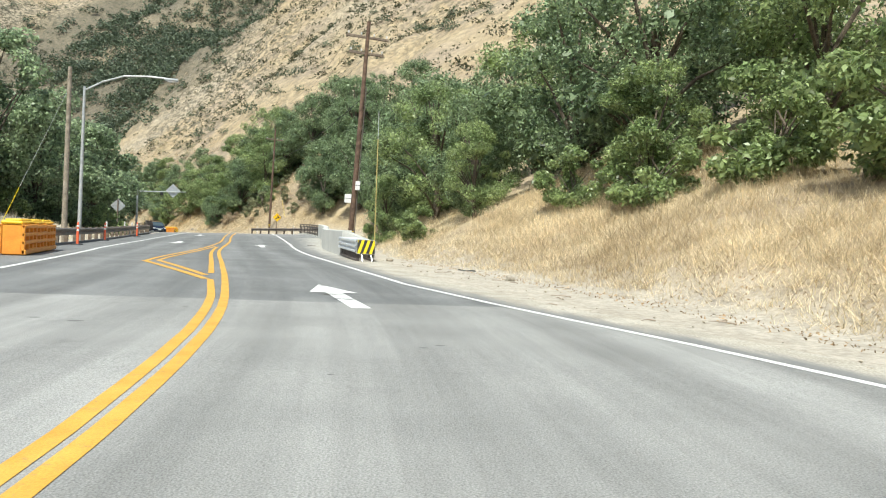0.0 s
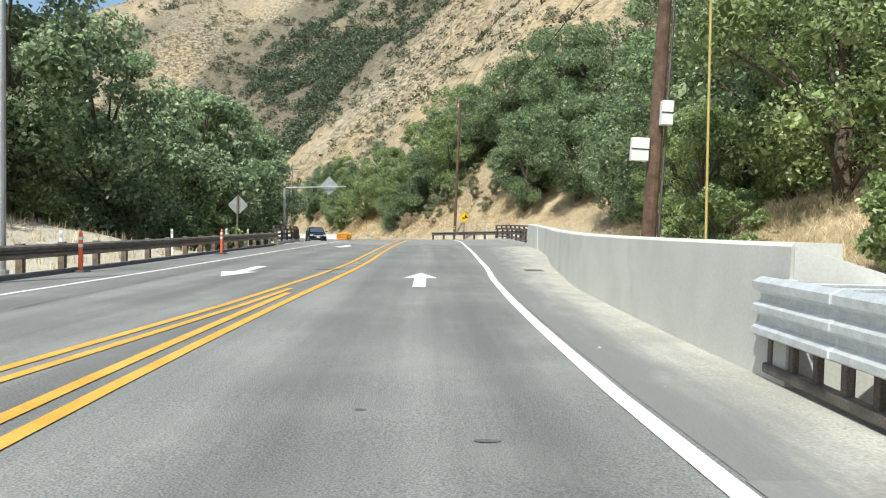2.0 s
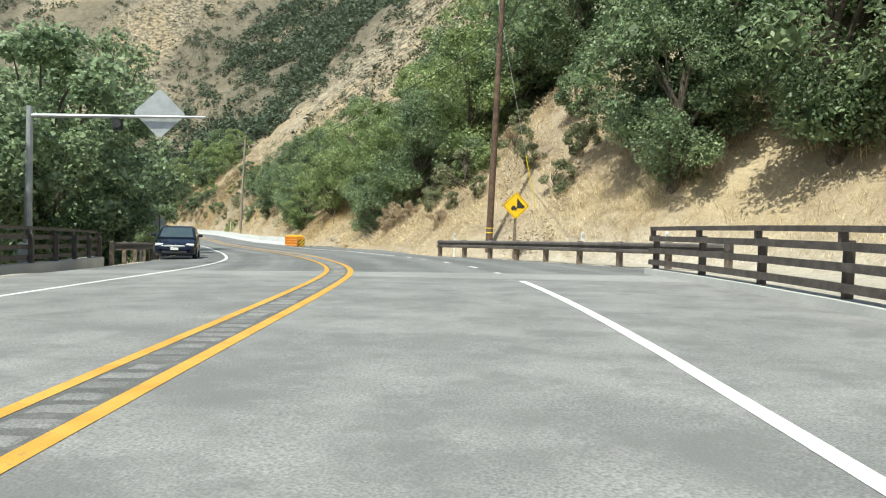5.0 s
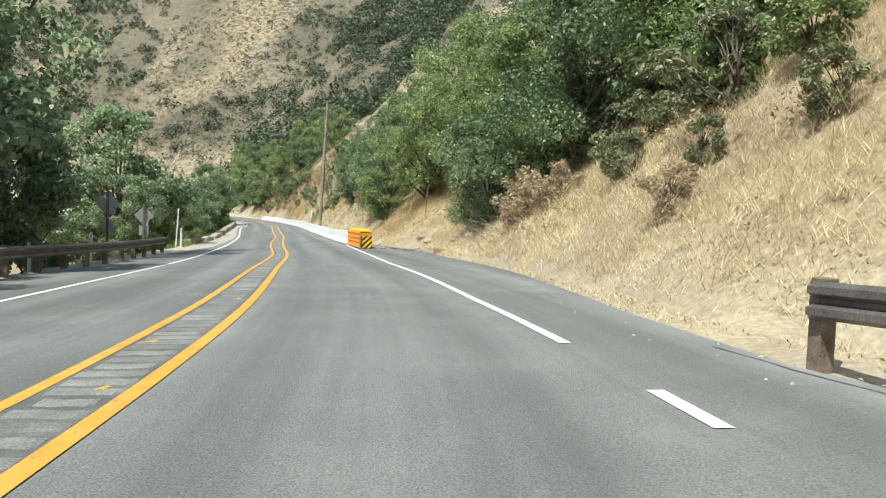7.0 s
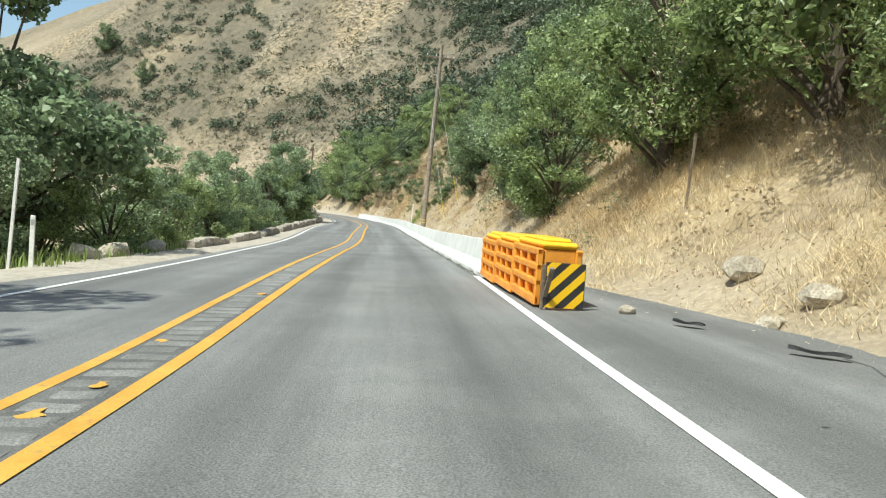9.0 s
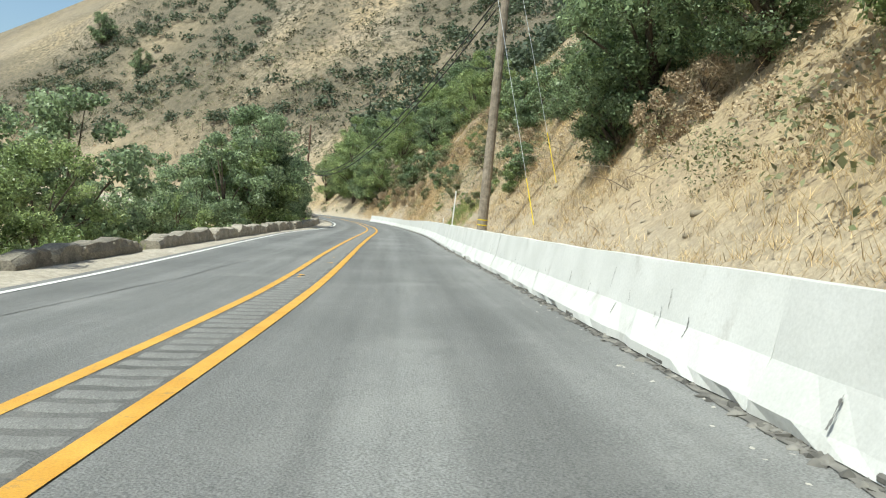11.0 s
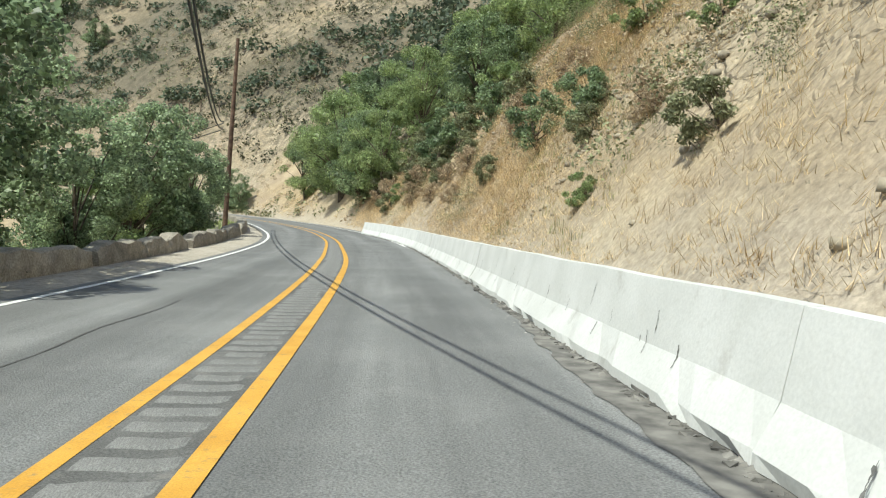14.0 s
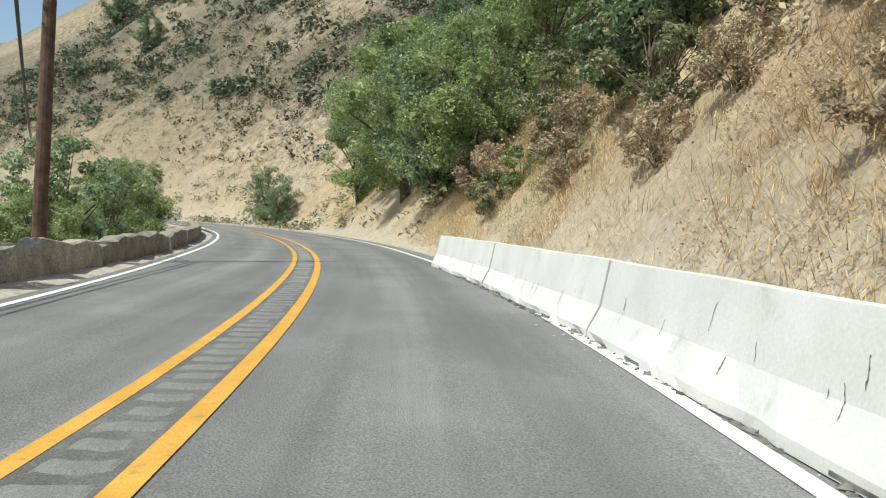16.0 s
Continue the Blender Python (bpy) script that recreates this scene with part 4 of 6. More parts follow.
def crash_cushion():
    """A telescoping crash cushion with corrugated steel sides and a striped nose."""
    b = thing("crash_cushion", put(26.95, 2.93, 0.0, -3.0), "galvanised steel crash cushion with a black and yellow striped nose", "crash cushion")
    L = 5.6
    for x in (-1, 1):
        for k in range(5):
            bm = bmesh.new()
            y0, y1 = k * L / 5 - (.12 if k else 0), (k + 1) * L / 5
            o = x * (.31 + .012 * k)
            prof = []
            for z, q in ((.30, 0), (.33, .07), (.38, .07), (.42, 0), (.47, 0), (.51, .07), (.56, .07), (.6, 0), (.65, 0), (.69, .07), (.75, .07), (.79, 0)):
                prof.append((o + x * q, z))
            prof += [(p[0] - x * .012, p[1]) for p in prof[::-1]]
            sweep(bm, prof, [pose(0, y0, 0), pose(0, y1, 0)])
            bmesh.ops.recalc_face_normals(bm, faces=bm.faces)
            part("side_panel", bm, STEEL, b)
    for k in range(6):
        bm = bmesh.new()
        y = .08 + k * (L - .2) / 5
        box(bm, -.3, .3, y, y + .06, .28, .76, .006)
        part("diaphragm", bm, DARK_STEEL, b)
        for x in (-.24, .24):
            bm = bmesh.new()
            box(bm, x - .035, x + .035, y, y + .06, 0, .3, .005)
            part("leg", bm, DARK_STEEL, b)
    # dark bars and short legs added to deepen the shade below the panels
    for x in (-.3, .3):
        bm = bmesh.new()
        box(bm, x - .05, x + .05, .05, L - .05, .01, .09, .01)
        part("ground_track", bm, DARK_STEEL, b)
        for k in range(15):
            bm = bmesh.new()
            y = .12 + k * .38
            box(bm, x - .025, x + .025, y, y + .07, .08, .31, .004)
            part("hanger", bm, DARK_STEEL, b)
    for k in range(14):
        bm = bmesh.new()
        box(bm, -.33, .33, .1 + k * .39, .18 + k * .39, .765, .79, .004)
        part("top_strap", bm, STEEL, b)
    bm = bmesh.new()
    rings = []
    for a in np.linspace(-1.2, 1.2, 9):
        rings.append([bm.verts.new((math.sin(a) * .36, -.05 - math.cos(a) * .16 + .1, z)) for z in (.27, .8)])
    for p, q in zip(rings, rings[1:]):
        bm.faces.new((p[0], q[0], q[1], p[1]))
    bmesh.ops.solidify(bm, geom=bm.faces[:], thickness=.012)
    part("nose", bm, STEEL, b)
    striped_panel("nose_board", .64, .29, .78, -.14, 6, .32, b, PANEL_YELLOW, .012)
    for x in (-.14, .2):
        bm = bmesh.new()
        rod(bm, (x, -.1, .24), (x + .02, -.24, .02), .024, .028)
        part("anchor_foot", bm, STEEL, b)


crash_cushion()


def guardrail(label, pts, posts_step=1.9, top=0.72, face=1, group=""):
    """A W-beam on timber posts along points (s, d); face: side of the road traffic (1: the rail faces left)."""
    s_list = [p[0] for p in pts]
    d_of = lambda s: np.interp(s, s_list, [p[1] for p in pts])
    b = thing("guardrail", put(s_list[0], d_of(s_list[0])), label, "guardrail", group)
    inv = b.matrix_basis.inverted()
    length = s_list[-1] - s_list[0]
    n = max(2, int(length / 0.95))
    places = []
    for s in np.linspace(s_list[0], s_list[-1], n + 1):
        p = at(s, d_of(s))
        e = .3
        q0, q1 = at(s - e, d_of(s - e)), at(s + e, d_of(s + e))
        places.append(inv @ pose(p.x, p.y, p.z, 0, 0, math.degrees(math.atan2(-(q1.x - q0.x), q1.y - q0.y))))
    o = -.1 * face
    prof = [(o, top), (o - .08 * face, top - .04), (o - .08 * face, top - .1), (o, top - .14), (o, top - .18), (o - .08 * face, top - .22), (o - .08 * face, top - .28), (o, top - .32)]
    prof += [(x + .008 * face, z) for x, z in prof[::-1]]
    bm = bmesh.new()
    sweep(bm, prof, places)
    bmesh.ops.recalc_face_normals(bm, faces=bm.faces)
    part("beam", bm, RAIL, b)
    bm = bmesh.new()
    box(bm, -.08, .08, -.075, .075, -.25, top + .03, .008)
    me = bpy.data.meshes.new("post")
    bm.to_mesh(me), bm.free()
    me.materials.append(TIMBER)
    bm = bmesh.new()
    box(bm, (-.1 if face > 0 else .08), (-.08 if face > 0 else .1), -.06, .06, top - .33, top, .004)
    bl = bpy.data.meshes.new("block")
    bm.to_mesh(bl), bm.free()
    bl.materials.append(TIMBER)
    for s in (*np.arange(s_list[0] + .2, s_list[-1] - .8, posts_step), s_list[-1] - .15):
        i = int(round((s - s_list[0]) / length * n))
        share("post", me, b, places[i])
        share("block", bl, b, places[i])
    bm = bmesh.new()
    rings = []
    for a in np.linspace(0, 2.6, 7):
        rings.append([bm.verts.new((-.16 * face + face * .13 * (1 - math.cos(a)), -.13 * math.sin(a) - .02, z)) for z in (top - .32, top)])
    for p, q in zip(rings, rings[1:]):
        bm.faces.new((p[0], q[0], q[1], p[1]))
    bmesh.ops.solidify(bm, geom=bm.faces[:], thickness=.008)
    part("end_wing", bm, RAIL, b)
    return b


guardrail("weathered steel guardrail on timber posts beside a dirt lot", [(30, -8.9), (50, -8.95), (72, -9.0)], face=-1)
guardrail("weathered steel guardrail on timber posts in tree shade", [(101, -10.0), (115, -8.5), (126, -7.6), (133.4, -7.25)], face=-1)
guardrail("weathered steel guardrail on timber posts curving from the road", [(86.8, 8.4), (90, 7.2), (93.5, 6.15), (95.5, 5.65), (99, 4.7), (102, 3.75)], face=1)


def bridge_rail(label, pts, step=2.4):
    """A steel bridge railing: three rails and a hand rail on plate posts."""
    sl = [p[0] for p in pts]
    d_of = lambda s: np.interp(s, sl, [p[1] for p in pts])
    b = thing("bridge_railing", put(sl[0], d_of(sl[0])), label, "railing")
    inv = b.matrix_basis.inverted()
    n = int((sl[-1] - sl[0]) / step)
    pl = [inv @ put(s, d_of(s)) for s in np.linspace(sl[0], sl[-1], n + 1)]
    for z, r in ((.3, .06), (.58, .06), (.86, .06), (1.1, .045)):
        bm = bmesh.new()
        sweep(bm, [(-r, z - r), (-r, z + r), (r, z + r), (r, z - r)], pl)
        bmesh.ops.recalc_face_normals(bm, faces=bm.faces)
        part("rail", bm, DARK_STEEL, b)
    bm = bmesh.new()
    box(bm, .065, .2, -.05, .05, 0, .95, .01)
    box(bm, -.02, .1, -.04, .04, .9, 1.08, .01)
    me = bpy.data.meshes.new("post")
    bm.to_mesh(me), bm.free()
    me.materials.append(DARK_STEEL)
    for m in pl:
        share("post", me, b, m)
    bm = bmesh.new()
    sweep(bm, [(-.15, -.3), (-.15, .14), (.3, .14), (.3, -.3)], pl)
    bmesh.ops.recalc_face_normals(bm, faces=bm.faces)
    part("kerb", bm, CONCRETE, b, "pale concrete kerb")
    return b


def berm():
    """A low rounded asphalt berm under the guardrail."""
    bm = bmesh.new()
    rings = []
    for s in np.arange(29, 72, 1.0):
        d = -8.62 - .006 * (s - 29)
        rings.append([bm.verts.new(at(s, d + o, h + .01 * noise.noise(Vector((s, o, 0))))) for o, h in ((.12, -.02), (.06, .07), (-.08, .1), (-.25, .08), (-.32, -.05))])
    for p, q in zip(rings, rings[1:]):
        for k in range(4):
            bm.faces.new((p[k], p[k + 1], q[k + 1], q[k]))
    tagged(part("kerb_berm", bm, TAR), "dark asphalt berm under the guardrail", "kerb", kind="structure")


berm()
bridge_rail("dark weathered steel bridge railing on a concrete kerb", [(68.6, 5.85), (86, 6.0)])
bridge_rail("dark weathered steel bridge railing at the creek", [(72.6, -9.3), (86, -9.8), (100.5, -10.5)])


# ---- poles, lamps, signs ----
def crossarm(b, z, width, mat=TIMBER):
    bm = bmesh.new()
    box(bm, -width / 2, width / 2, -.06, .06, z - .07, z + .07, .01)
    arm = part("crossarm", bm, mat, b)
    for x in np.linspace(-width / 2 + .12, width / 2 - .12, 4):
        bm = bmesh.new()
        rod(bm, (x, 0, z + .07), (x, 0, z + .14), .015, n=6)
        rod(bm, (x, 0, z + .13), (x, 0, z + .24), .05, .03, n=8)
        part("insulator", bm, GALV, arm)
    return arm


def utility_pole(s, d, tall, label, mat=POLE_WOOD, lean=(0, 0), arms=(), turn=0, r=.16, bands=False):
    b = thing("utility_pole", beside(s, d, 0.3, turn) @ pose(0, 0, 0, lean[1], lean[0], 0), label, "utility pole")
    bm = bmesh.new()
    rod(bm, (0, 0, 0), (0, 0, tall * .5), r, r * .85, 12)
    rod(bm, (0, 0, tall * .5), (0, 0, tall), r * .85, r * .66, 12)
    part("shaft", bm, mat, b, shade=False)
    for z, w in arms:
        crossarm(b, z, w)
    if bands:
        for z in (.75, 1.15, 1.35):
            bm = bmesh.new()
            rod(bm, (0, 0, z), (0, 0, z + .035), r + .004, r + .004, 12)
            part("marker_band", bm, PANEL_YELLOW, b, "yellow marker band")
    return b


p2 = utility_pole(42.2, 4.72, 13.2, "dark brown wooden utility pole with two white meter boxes", lean=(2.3, 0), arms=((12.3, 2.4), (11.4, 2.0)), bands=True)
for x, y, z, w, h in ((.12, -.22, 3.7, .24, .5), (-.34, -.05, 2.95, .36, .48)):
    bm = bmesh.new()
    box(bm, x - w / 2, x + w / 2, y - .12, y + .06, z, z + h, .012)
    bx = part("meter_box", bm, POST_WHITE, p2, "white sheet-metal meter box")
    bm = bmesh.new()
    box(bm, x - w / 2 - .008, x + w / 2 + .008, y - .13, y - .12, z + h * .48, z + h * .53, .002)
    part("door_seam", bm, BLACK, bx)
bm = bmesh.new()
rod(bm, (.19, -.08, .2), (.16, -.08, 9.5), .03, n=8)
part("conduit", bm, DARK_STEEL, p2, "dark cable conduit")

guy = thing("guy_wire", beside(43.0, 6.3, 0.05), "steel guy wire with a yellow plastic guard", "guy wire")
bm = bmesh.new()
rod(bm, (0, 0, 0), (-.1, .0, 8.0), .015, n=8)
part("cable", bm, STEEL, guy)
bm = bmesh.new()
rod(bm, (0, 0, .1), (-.08, 0, 6.4), .03, n=8)
part("guard", bm, FADED, guy, "yellow plastic guy guard")

utility_pole(100.7, 5.62, 14.0, "brown wooden utility pole with a crossarm on the bank", lean=(1.2, 0), arms=((12.6, 2.3),), bands=True)
utility_pole(182.9, 3.45, 15.0, "weathered grey-brown wooden utility pole behind the barrier", mat=POLE_GREY, lean=(1.8, 0), arms=((14.0, 2.3),), bands=True, r=.2)
utility_pole(252.2, -7.6, 12.5, "dark brown wooden utility pole beyond the low stone wall", lean=(1.0, 0))
utility_pole(40.0, -9.5, 8.8, "grey weathered wooden pole behind the guardrail", mat=POLE_GREY, r=.14)


def wires(name, a, b, sag, label, r=.008):
    cu = bpy.data.curves.new(name, "CURVE")
    cu.dimensions, cu.bevel_depth, cu.bevel_resolution = "3D", r, 1
    sp = cu.splines.new("POLY")
    sp.points.add(20)
    for k in range(21):
        t = k / 20
        p = a.lerp(b, t)
        sp.points[k].co = (p.x, p.y, p.z - sag * 4 * t * (1 - t), 1)
    cu.materials.append(WIRE)
    return tagged(new(name, cu), label, "cable")


TOPS = [at(41.6, 5.4, 12.4), at(100.7, 5.7, 13.2), at(182.9, 3.6, 14.2)]
for a, b, sg in zip(TOPS, TOPS[1:], (.8, 1.0)):
    for o in (-.9, -.3, .5, .95):
        wires("power_line", a + Vector((o, 0, 0.1)), b + Vector((o, 0, 0.1)), sg, "black overhead power line between poles")
    wires("phone_cable", a - Vector((0, 0, 3.5)), b - Vector((0, 0, 3.5)), sg * .9, "thick black telephone cable between poles", .02)
for lift in (0, .38):
    wires("phone_cable", at(182.9, 3.4, 9.0 + lift), at(251.4, -7.95, 6.2 + lift), 2.9, "thick black telephone cable between poles", .03)
    wires("phone_cable", at(251.4, -7.95, 6.1 + lift), at(335, -14, 8 + lift), 1.5, "thick black telephone cable between poles", .03)


def guy_wire(s, d, top, guard):
    """A steel stay from the ground to a pole, with a yellow sleeve over its foot."""
    p = at(s, d)
    foot = Vector((p.x, p.y, ground_z(p.x, p.y) - .05))
    b = thing("guy_wire", pose(*foot), "steel guy wire with a yellow plastic guard", "guy wire")
    way = top - foot
    bm = bmesh.new()
    rod(bm, (0, 0, 0), way, .008, n=6)
    part("cable", bm, STEEL, b)
    bm = bmesh.new()
    way.normalize()
    rod(bm, way * .1, way * (.1 + guard), .016, n=8)
    part("guard", bm, PANEL_YELLOW, b, "yellow plastic guy guard")


guy_wire(40.6, -12.6, at(40, -9.5, 7.5), 2.4)
guy_wire(179.0, 4.75, at(182.9, 3.45, 9.5), 1.75)
guy_wire(181.2, 5.9, at(182.9, 3.5, 13.0), 1.9)
guy_wire(100.2, 7.6, at(100.7, 5.5, 12.0), 2.4)


def street_lamp():
    b = thing("street_lamp", beside(43.6, -9.5, 0.1), "galvanised steel street lamp with a curved arm", "street lamp")
    bm = bmesh.new()
    rod(bm, (0, 0, 0), (0, 0, 8.3), .11, .07, 12)
    rod(bm, (0, 0, 0), (0, 0, .25), .17, .17, 12)
    part("pole", bm, GALV, b, shade=False)
    bm = bmesh.new()
    pts = [(0, 0, 8.1), (.9, -.2, 8.6), (2.0, -.5, 8.95), (3.2, -.8, 9.0), (4.2, -1.0, 8.95)]
    for p, q in zip(pts, pts[1:]):
        rod(bm, p, q, .05, .042, 8)
    part("arm", bm, GALV, b)
    bm = bmesh.new()
    box(bm, 4.05, 4.75, -1.18, -.9, 8.82, 8.96, .04)
    lamp = part("lamp_head", bm, GALV, b)
    bm = bmesh.new()
    box(bm, 4.2, 4.65, -1.14, -.94, 8.77, 8.83, .02)
    part("lens", bm, POST_WHITE, lamp)


street_lamp()


def diamond(b, z, side, mat, y=0.0, x=0.0, back=False):
    """A square plate standing on its corner, with rounded corners and stiffeners behind."""
    bm = bmesh.new()
    h = side / 2
    box(bm, -h, h, -.004, .004, -h, h, .0, m=pose(x, y, z, 0, 45, 0))
    es = [e for e in bm.edges if abs((e.verts[0].co - e.verts[1].co).y) > .005]
    bmesh.ops.bevel(bm, geom=es, offset=.04, segments=3, affect="EDGES")
    plate = part("plate", bm, mat, b)
    if back:
        bm = bmesh.new()
        box(bm, x - side * .3, x + side * .3, y - .03, y - .006, z - .02, z + .02, .003)
        part("stiffener", bm, GALV, plate)
    return plate


def post_sign(s, d, z, side, tall, label, mat, back=True, turn=0, post=TIMBER, plate2=None):
    b = thing("road_sign", beside(s, d, 0.05, turn), label, "road sign")
    bm = bmesh.new()
    box(bm, -.05, .05, -.01 if back else .02, .08 if back else .11, 0, tall, .006)
    part("post", bm, post, b)
    diamond(b, z, side, mat, y=.1 if back else 0.0, back=back)
    if back:   # the post stands before the plate's back as one drives up
        pass
    if plate2:
        bm = bmesh.new()
        box(bm, -.23, .23, .095, .105, plate2 - .25, plate2 + .25, .0)
        part("lower_plate", bm, GALV, b)
    return b


post_sign(74.2, -11.9, 3.5, .92, 4.1, "back of a grey diamond road sign on a timber post", GALV)
post_sign(136.6, -8.6, 2.12, .68, 2.7, "back of a grey diamond road sign with a lower plate", GALV, plate2=1.34)
post_sign(130.3, -9.05, 2.55, .74, 3.15, "back of a grey diamond road sign in tree shade", GALV, plate2=1.6)
ys = post_sign(97.6, 5.75, 2.2, .8, 2.5, "yellow diamond warning sign with a black truck and rockface symbol", SIGN_YELLOW, back=False, turn=-3)


def sign_symbol(b):
    """The black border, cliff wedge and vehicle of the warning sign."""
    bm = bmesh.new()
    for a in range(4):
        m = pose(0, -.008, 2.2, 0, 45 + 90 * a, 0)
        box(bm, -.37, .37, -.001, .002, .355, .368, 0, m=m)
    part("border", bm, BLACK, b)
    def flat(name, pts):
        bm = bmesh.new()
        f = bm.faces.new([bm.verts.new((x, -.009, 2.2 + z)) for x, z in pts])
        r = bmesh.ops.extrude_face_region(bm, geom=[f])
        for v in r["geom"]:
            if isinstance(v, bmesh.types.BMVert):
                v.co.y += .003
        bmesh.ops.recalc_face_normals(bm, faces=bm.faces)
        part(name, bm, BLACK, b)
    flat("symbol", [(.04, .32), (.04, -.1), (.32, -.1), (.36, -.02), (.2, .12)])
    flat("symbol", [(-.2, -.16), (.04, -.16), (.04, -.07), (-.02, -.07), (-.04, .0), (-.15, .0), (-.17, -.07), (-.2, -.07)])
    flat("symbol", [(-.16, -.2), (-.1, -.2), (-.1, -.165), (-.16, -.165)])
    flat("symbol", [(-.05, -.2), (.01, -.2), (.01, -.165), (-.05, -.165)])


sign_symbol(ys)


def mast_arm():
    b = thing("mast_arm", beside(94.2, -11.2, 0.1), "galvanised mast arm over the road with a diamond sign and beacon", "mast arm")
    bm = bmesh.new()
    rod(bm, (0, 0, 0), (0, 0, 6.2), .13, .1, 12)
    part("pole", bm, GALV, b)
    bm = bmesh.new()
    rod(bm, (0, 0, 5.9), (5.3, 0, 6.15), .075, .04, 10)
    part("arm", bm, GALV, b)
    diamond(b, 6.2, 1.15, GALV, y=.12, x=3.85, back=False)
    bm = bmesh.new()
    rod(bm, (2.6, .05, 5.6), (2.6, .05, 5.95), .16, .16, 12)
    rod(bm, (2.6, -.16, 5.77), (2.6, .2, 5.77), .13, .13, 12)
    part("beacon", bm, BLACK, b, "black flashing beacon housing")
    bm = bmesh.new()
    box(bm, -.2, .2, -.3, -.12, 1.3, 1.9, .02)
    part("cabinet", bm, GALV, b)


mast_arm()


def marker_post(s, d, tall=.9, sink=0.05, label="white plastic road marker post", group="marker posts"):
    b = thing("marker_post", beside(s, d, sink), label, "marker post", group)
    bm = bmesh.new()
    box(bm, -.05, .05, -.015, .015, 0, tall, .008)
    part("blade", bm, POST_WHITE, b)
    bm = bmesh.new()
    box(bm, -.035, .035, -.02, -.0155, tall - .2, tall - .08, .001)
    part("reflector", bm, GALV, b)
    return b


for s, d in ((38, -10.6), (48, -10.3), (57, -10.2), (64.5, -10), (69, -10), (78, -10.6), (112, -9.9), (117.5, -9.6), (120.9, -9.3), (125.5, -8.6), (140.3, -7.2), (89.5, 8.0), (93.2, 6.8), (101.6, 4.3)):
    marker_post(s, d, 1.12)
bm_post = thing("sign_post", beside(139.6, -8.9, .05), "thin green metal post with a small plate", "sign post")
bm = bmesh.new()
rod(bm, (0, 0, 0), (0, 0, 2.2), .03, n=6)
part("post", bm, GREEN_REED, bm_post)
bm = bmesh.new()
box(bm, -.07, .07, -.035, -.03, 1.85, 2.2)
part("plate", bm, GALV, bm_post)
for s, d, h, mt in ((141.2, 6.9, 1.9, TIMBER), (189.8, 2.85, 2.55, POST_WHITE), (201.5, 3.3, 1.15, POST_WHITE), (191.5, 6.2, 1.5, TIMBER), (139.8, -7.42, 2.3, POST_WHITE)):
    b = thing("stake", beside(s, d, .1) @ pose(0, 0, 0, 0, 3, 0), "slim weathered stake on the bank", "stake")
    bm = bmesh.new()
    box(bm, -.03, .03, -.02, .02, 0, h, .004)
    part("shaft", bm, mt, b)


def tube_cone(s, d):
    b = thing("traffic_post", put(s, d), "orange traffic delineator post on a black rubber base", "delineator", "traffic delineators")
    bm = bmesh.new()
    bmesh.ops.create_cone(bm, cap_ends=True, segments=8, radius1=.26, radius2=.2, depth=.06, matrix=pose(0, 0, .03))
    part("base", bm, BLACK, b, "black rubber base")
    bm = bmesh.new()
    rod(bm, (0, 0, .05), (0, 0, .95), .06, .05, 12)
    rod(bm, (0, 0, .95), (0, 0, 1.02), .05, .02, 12)
    part("tube", bm, CONE, b)
    for z in (.62, .8):
        bm = bmesh.new()
        rod(bm, (0, 0, z), (0, 0, z + .08), .057, .056, 12)
        part("reflective_band", bm, POST_WHITE, b, "white reflective band")


for s, d in ((36.3, -8.2), (45.3, -8.5), (57.0, -8.2)):
    tube_cone(s, d)


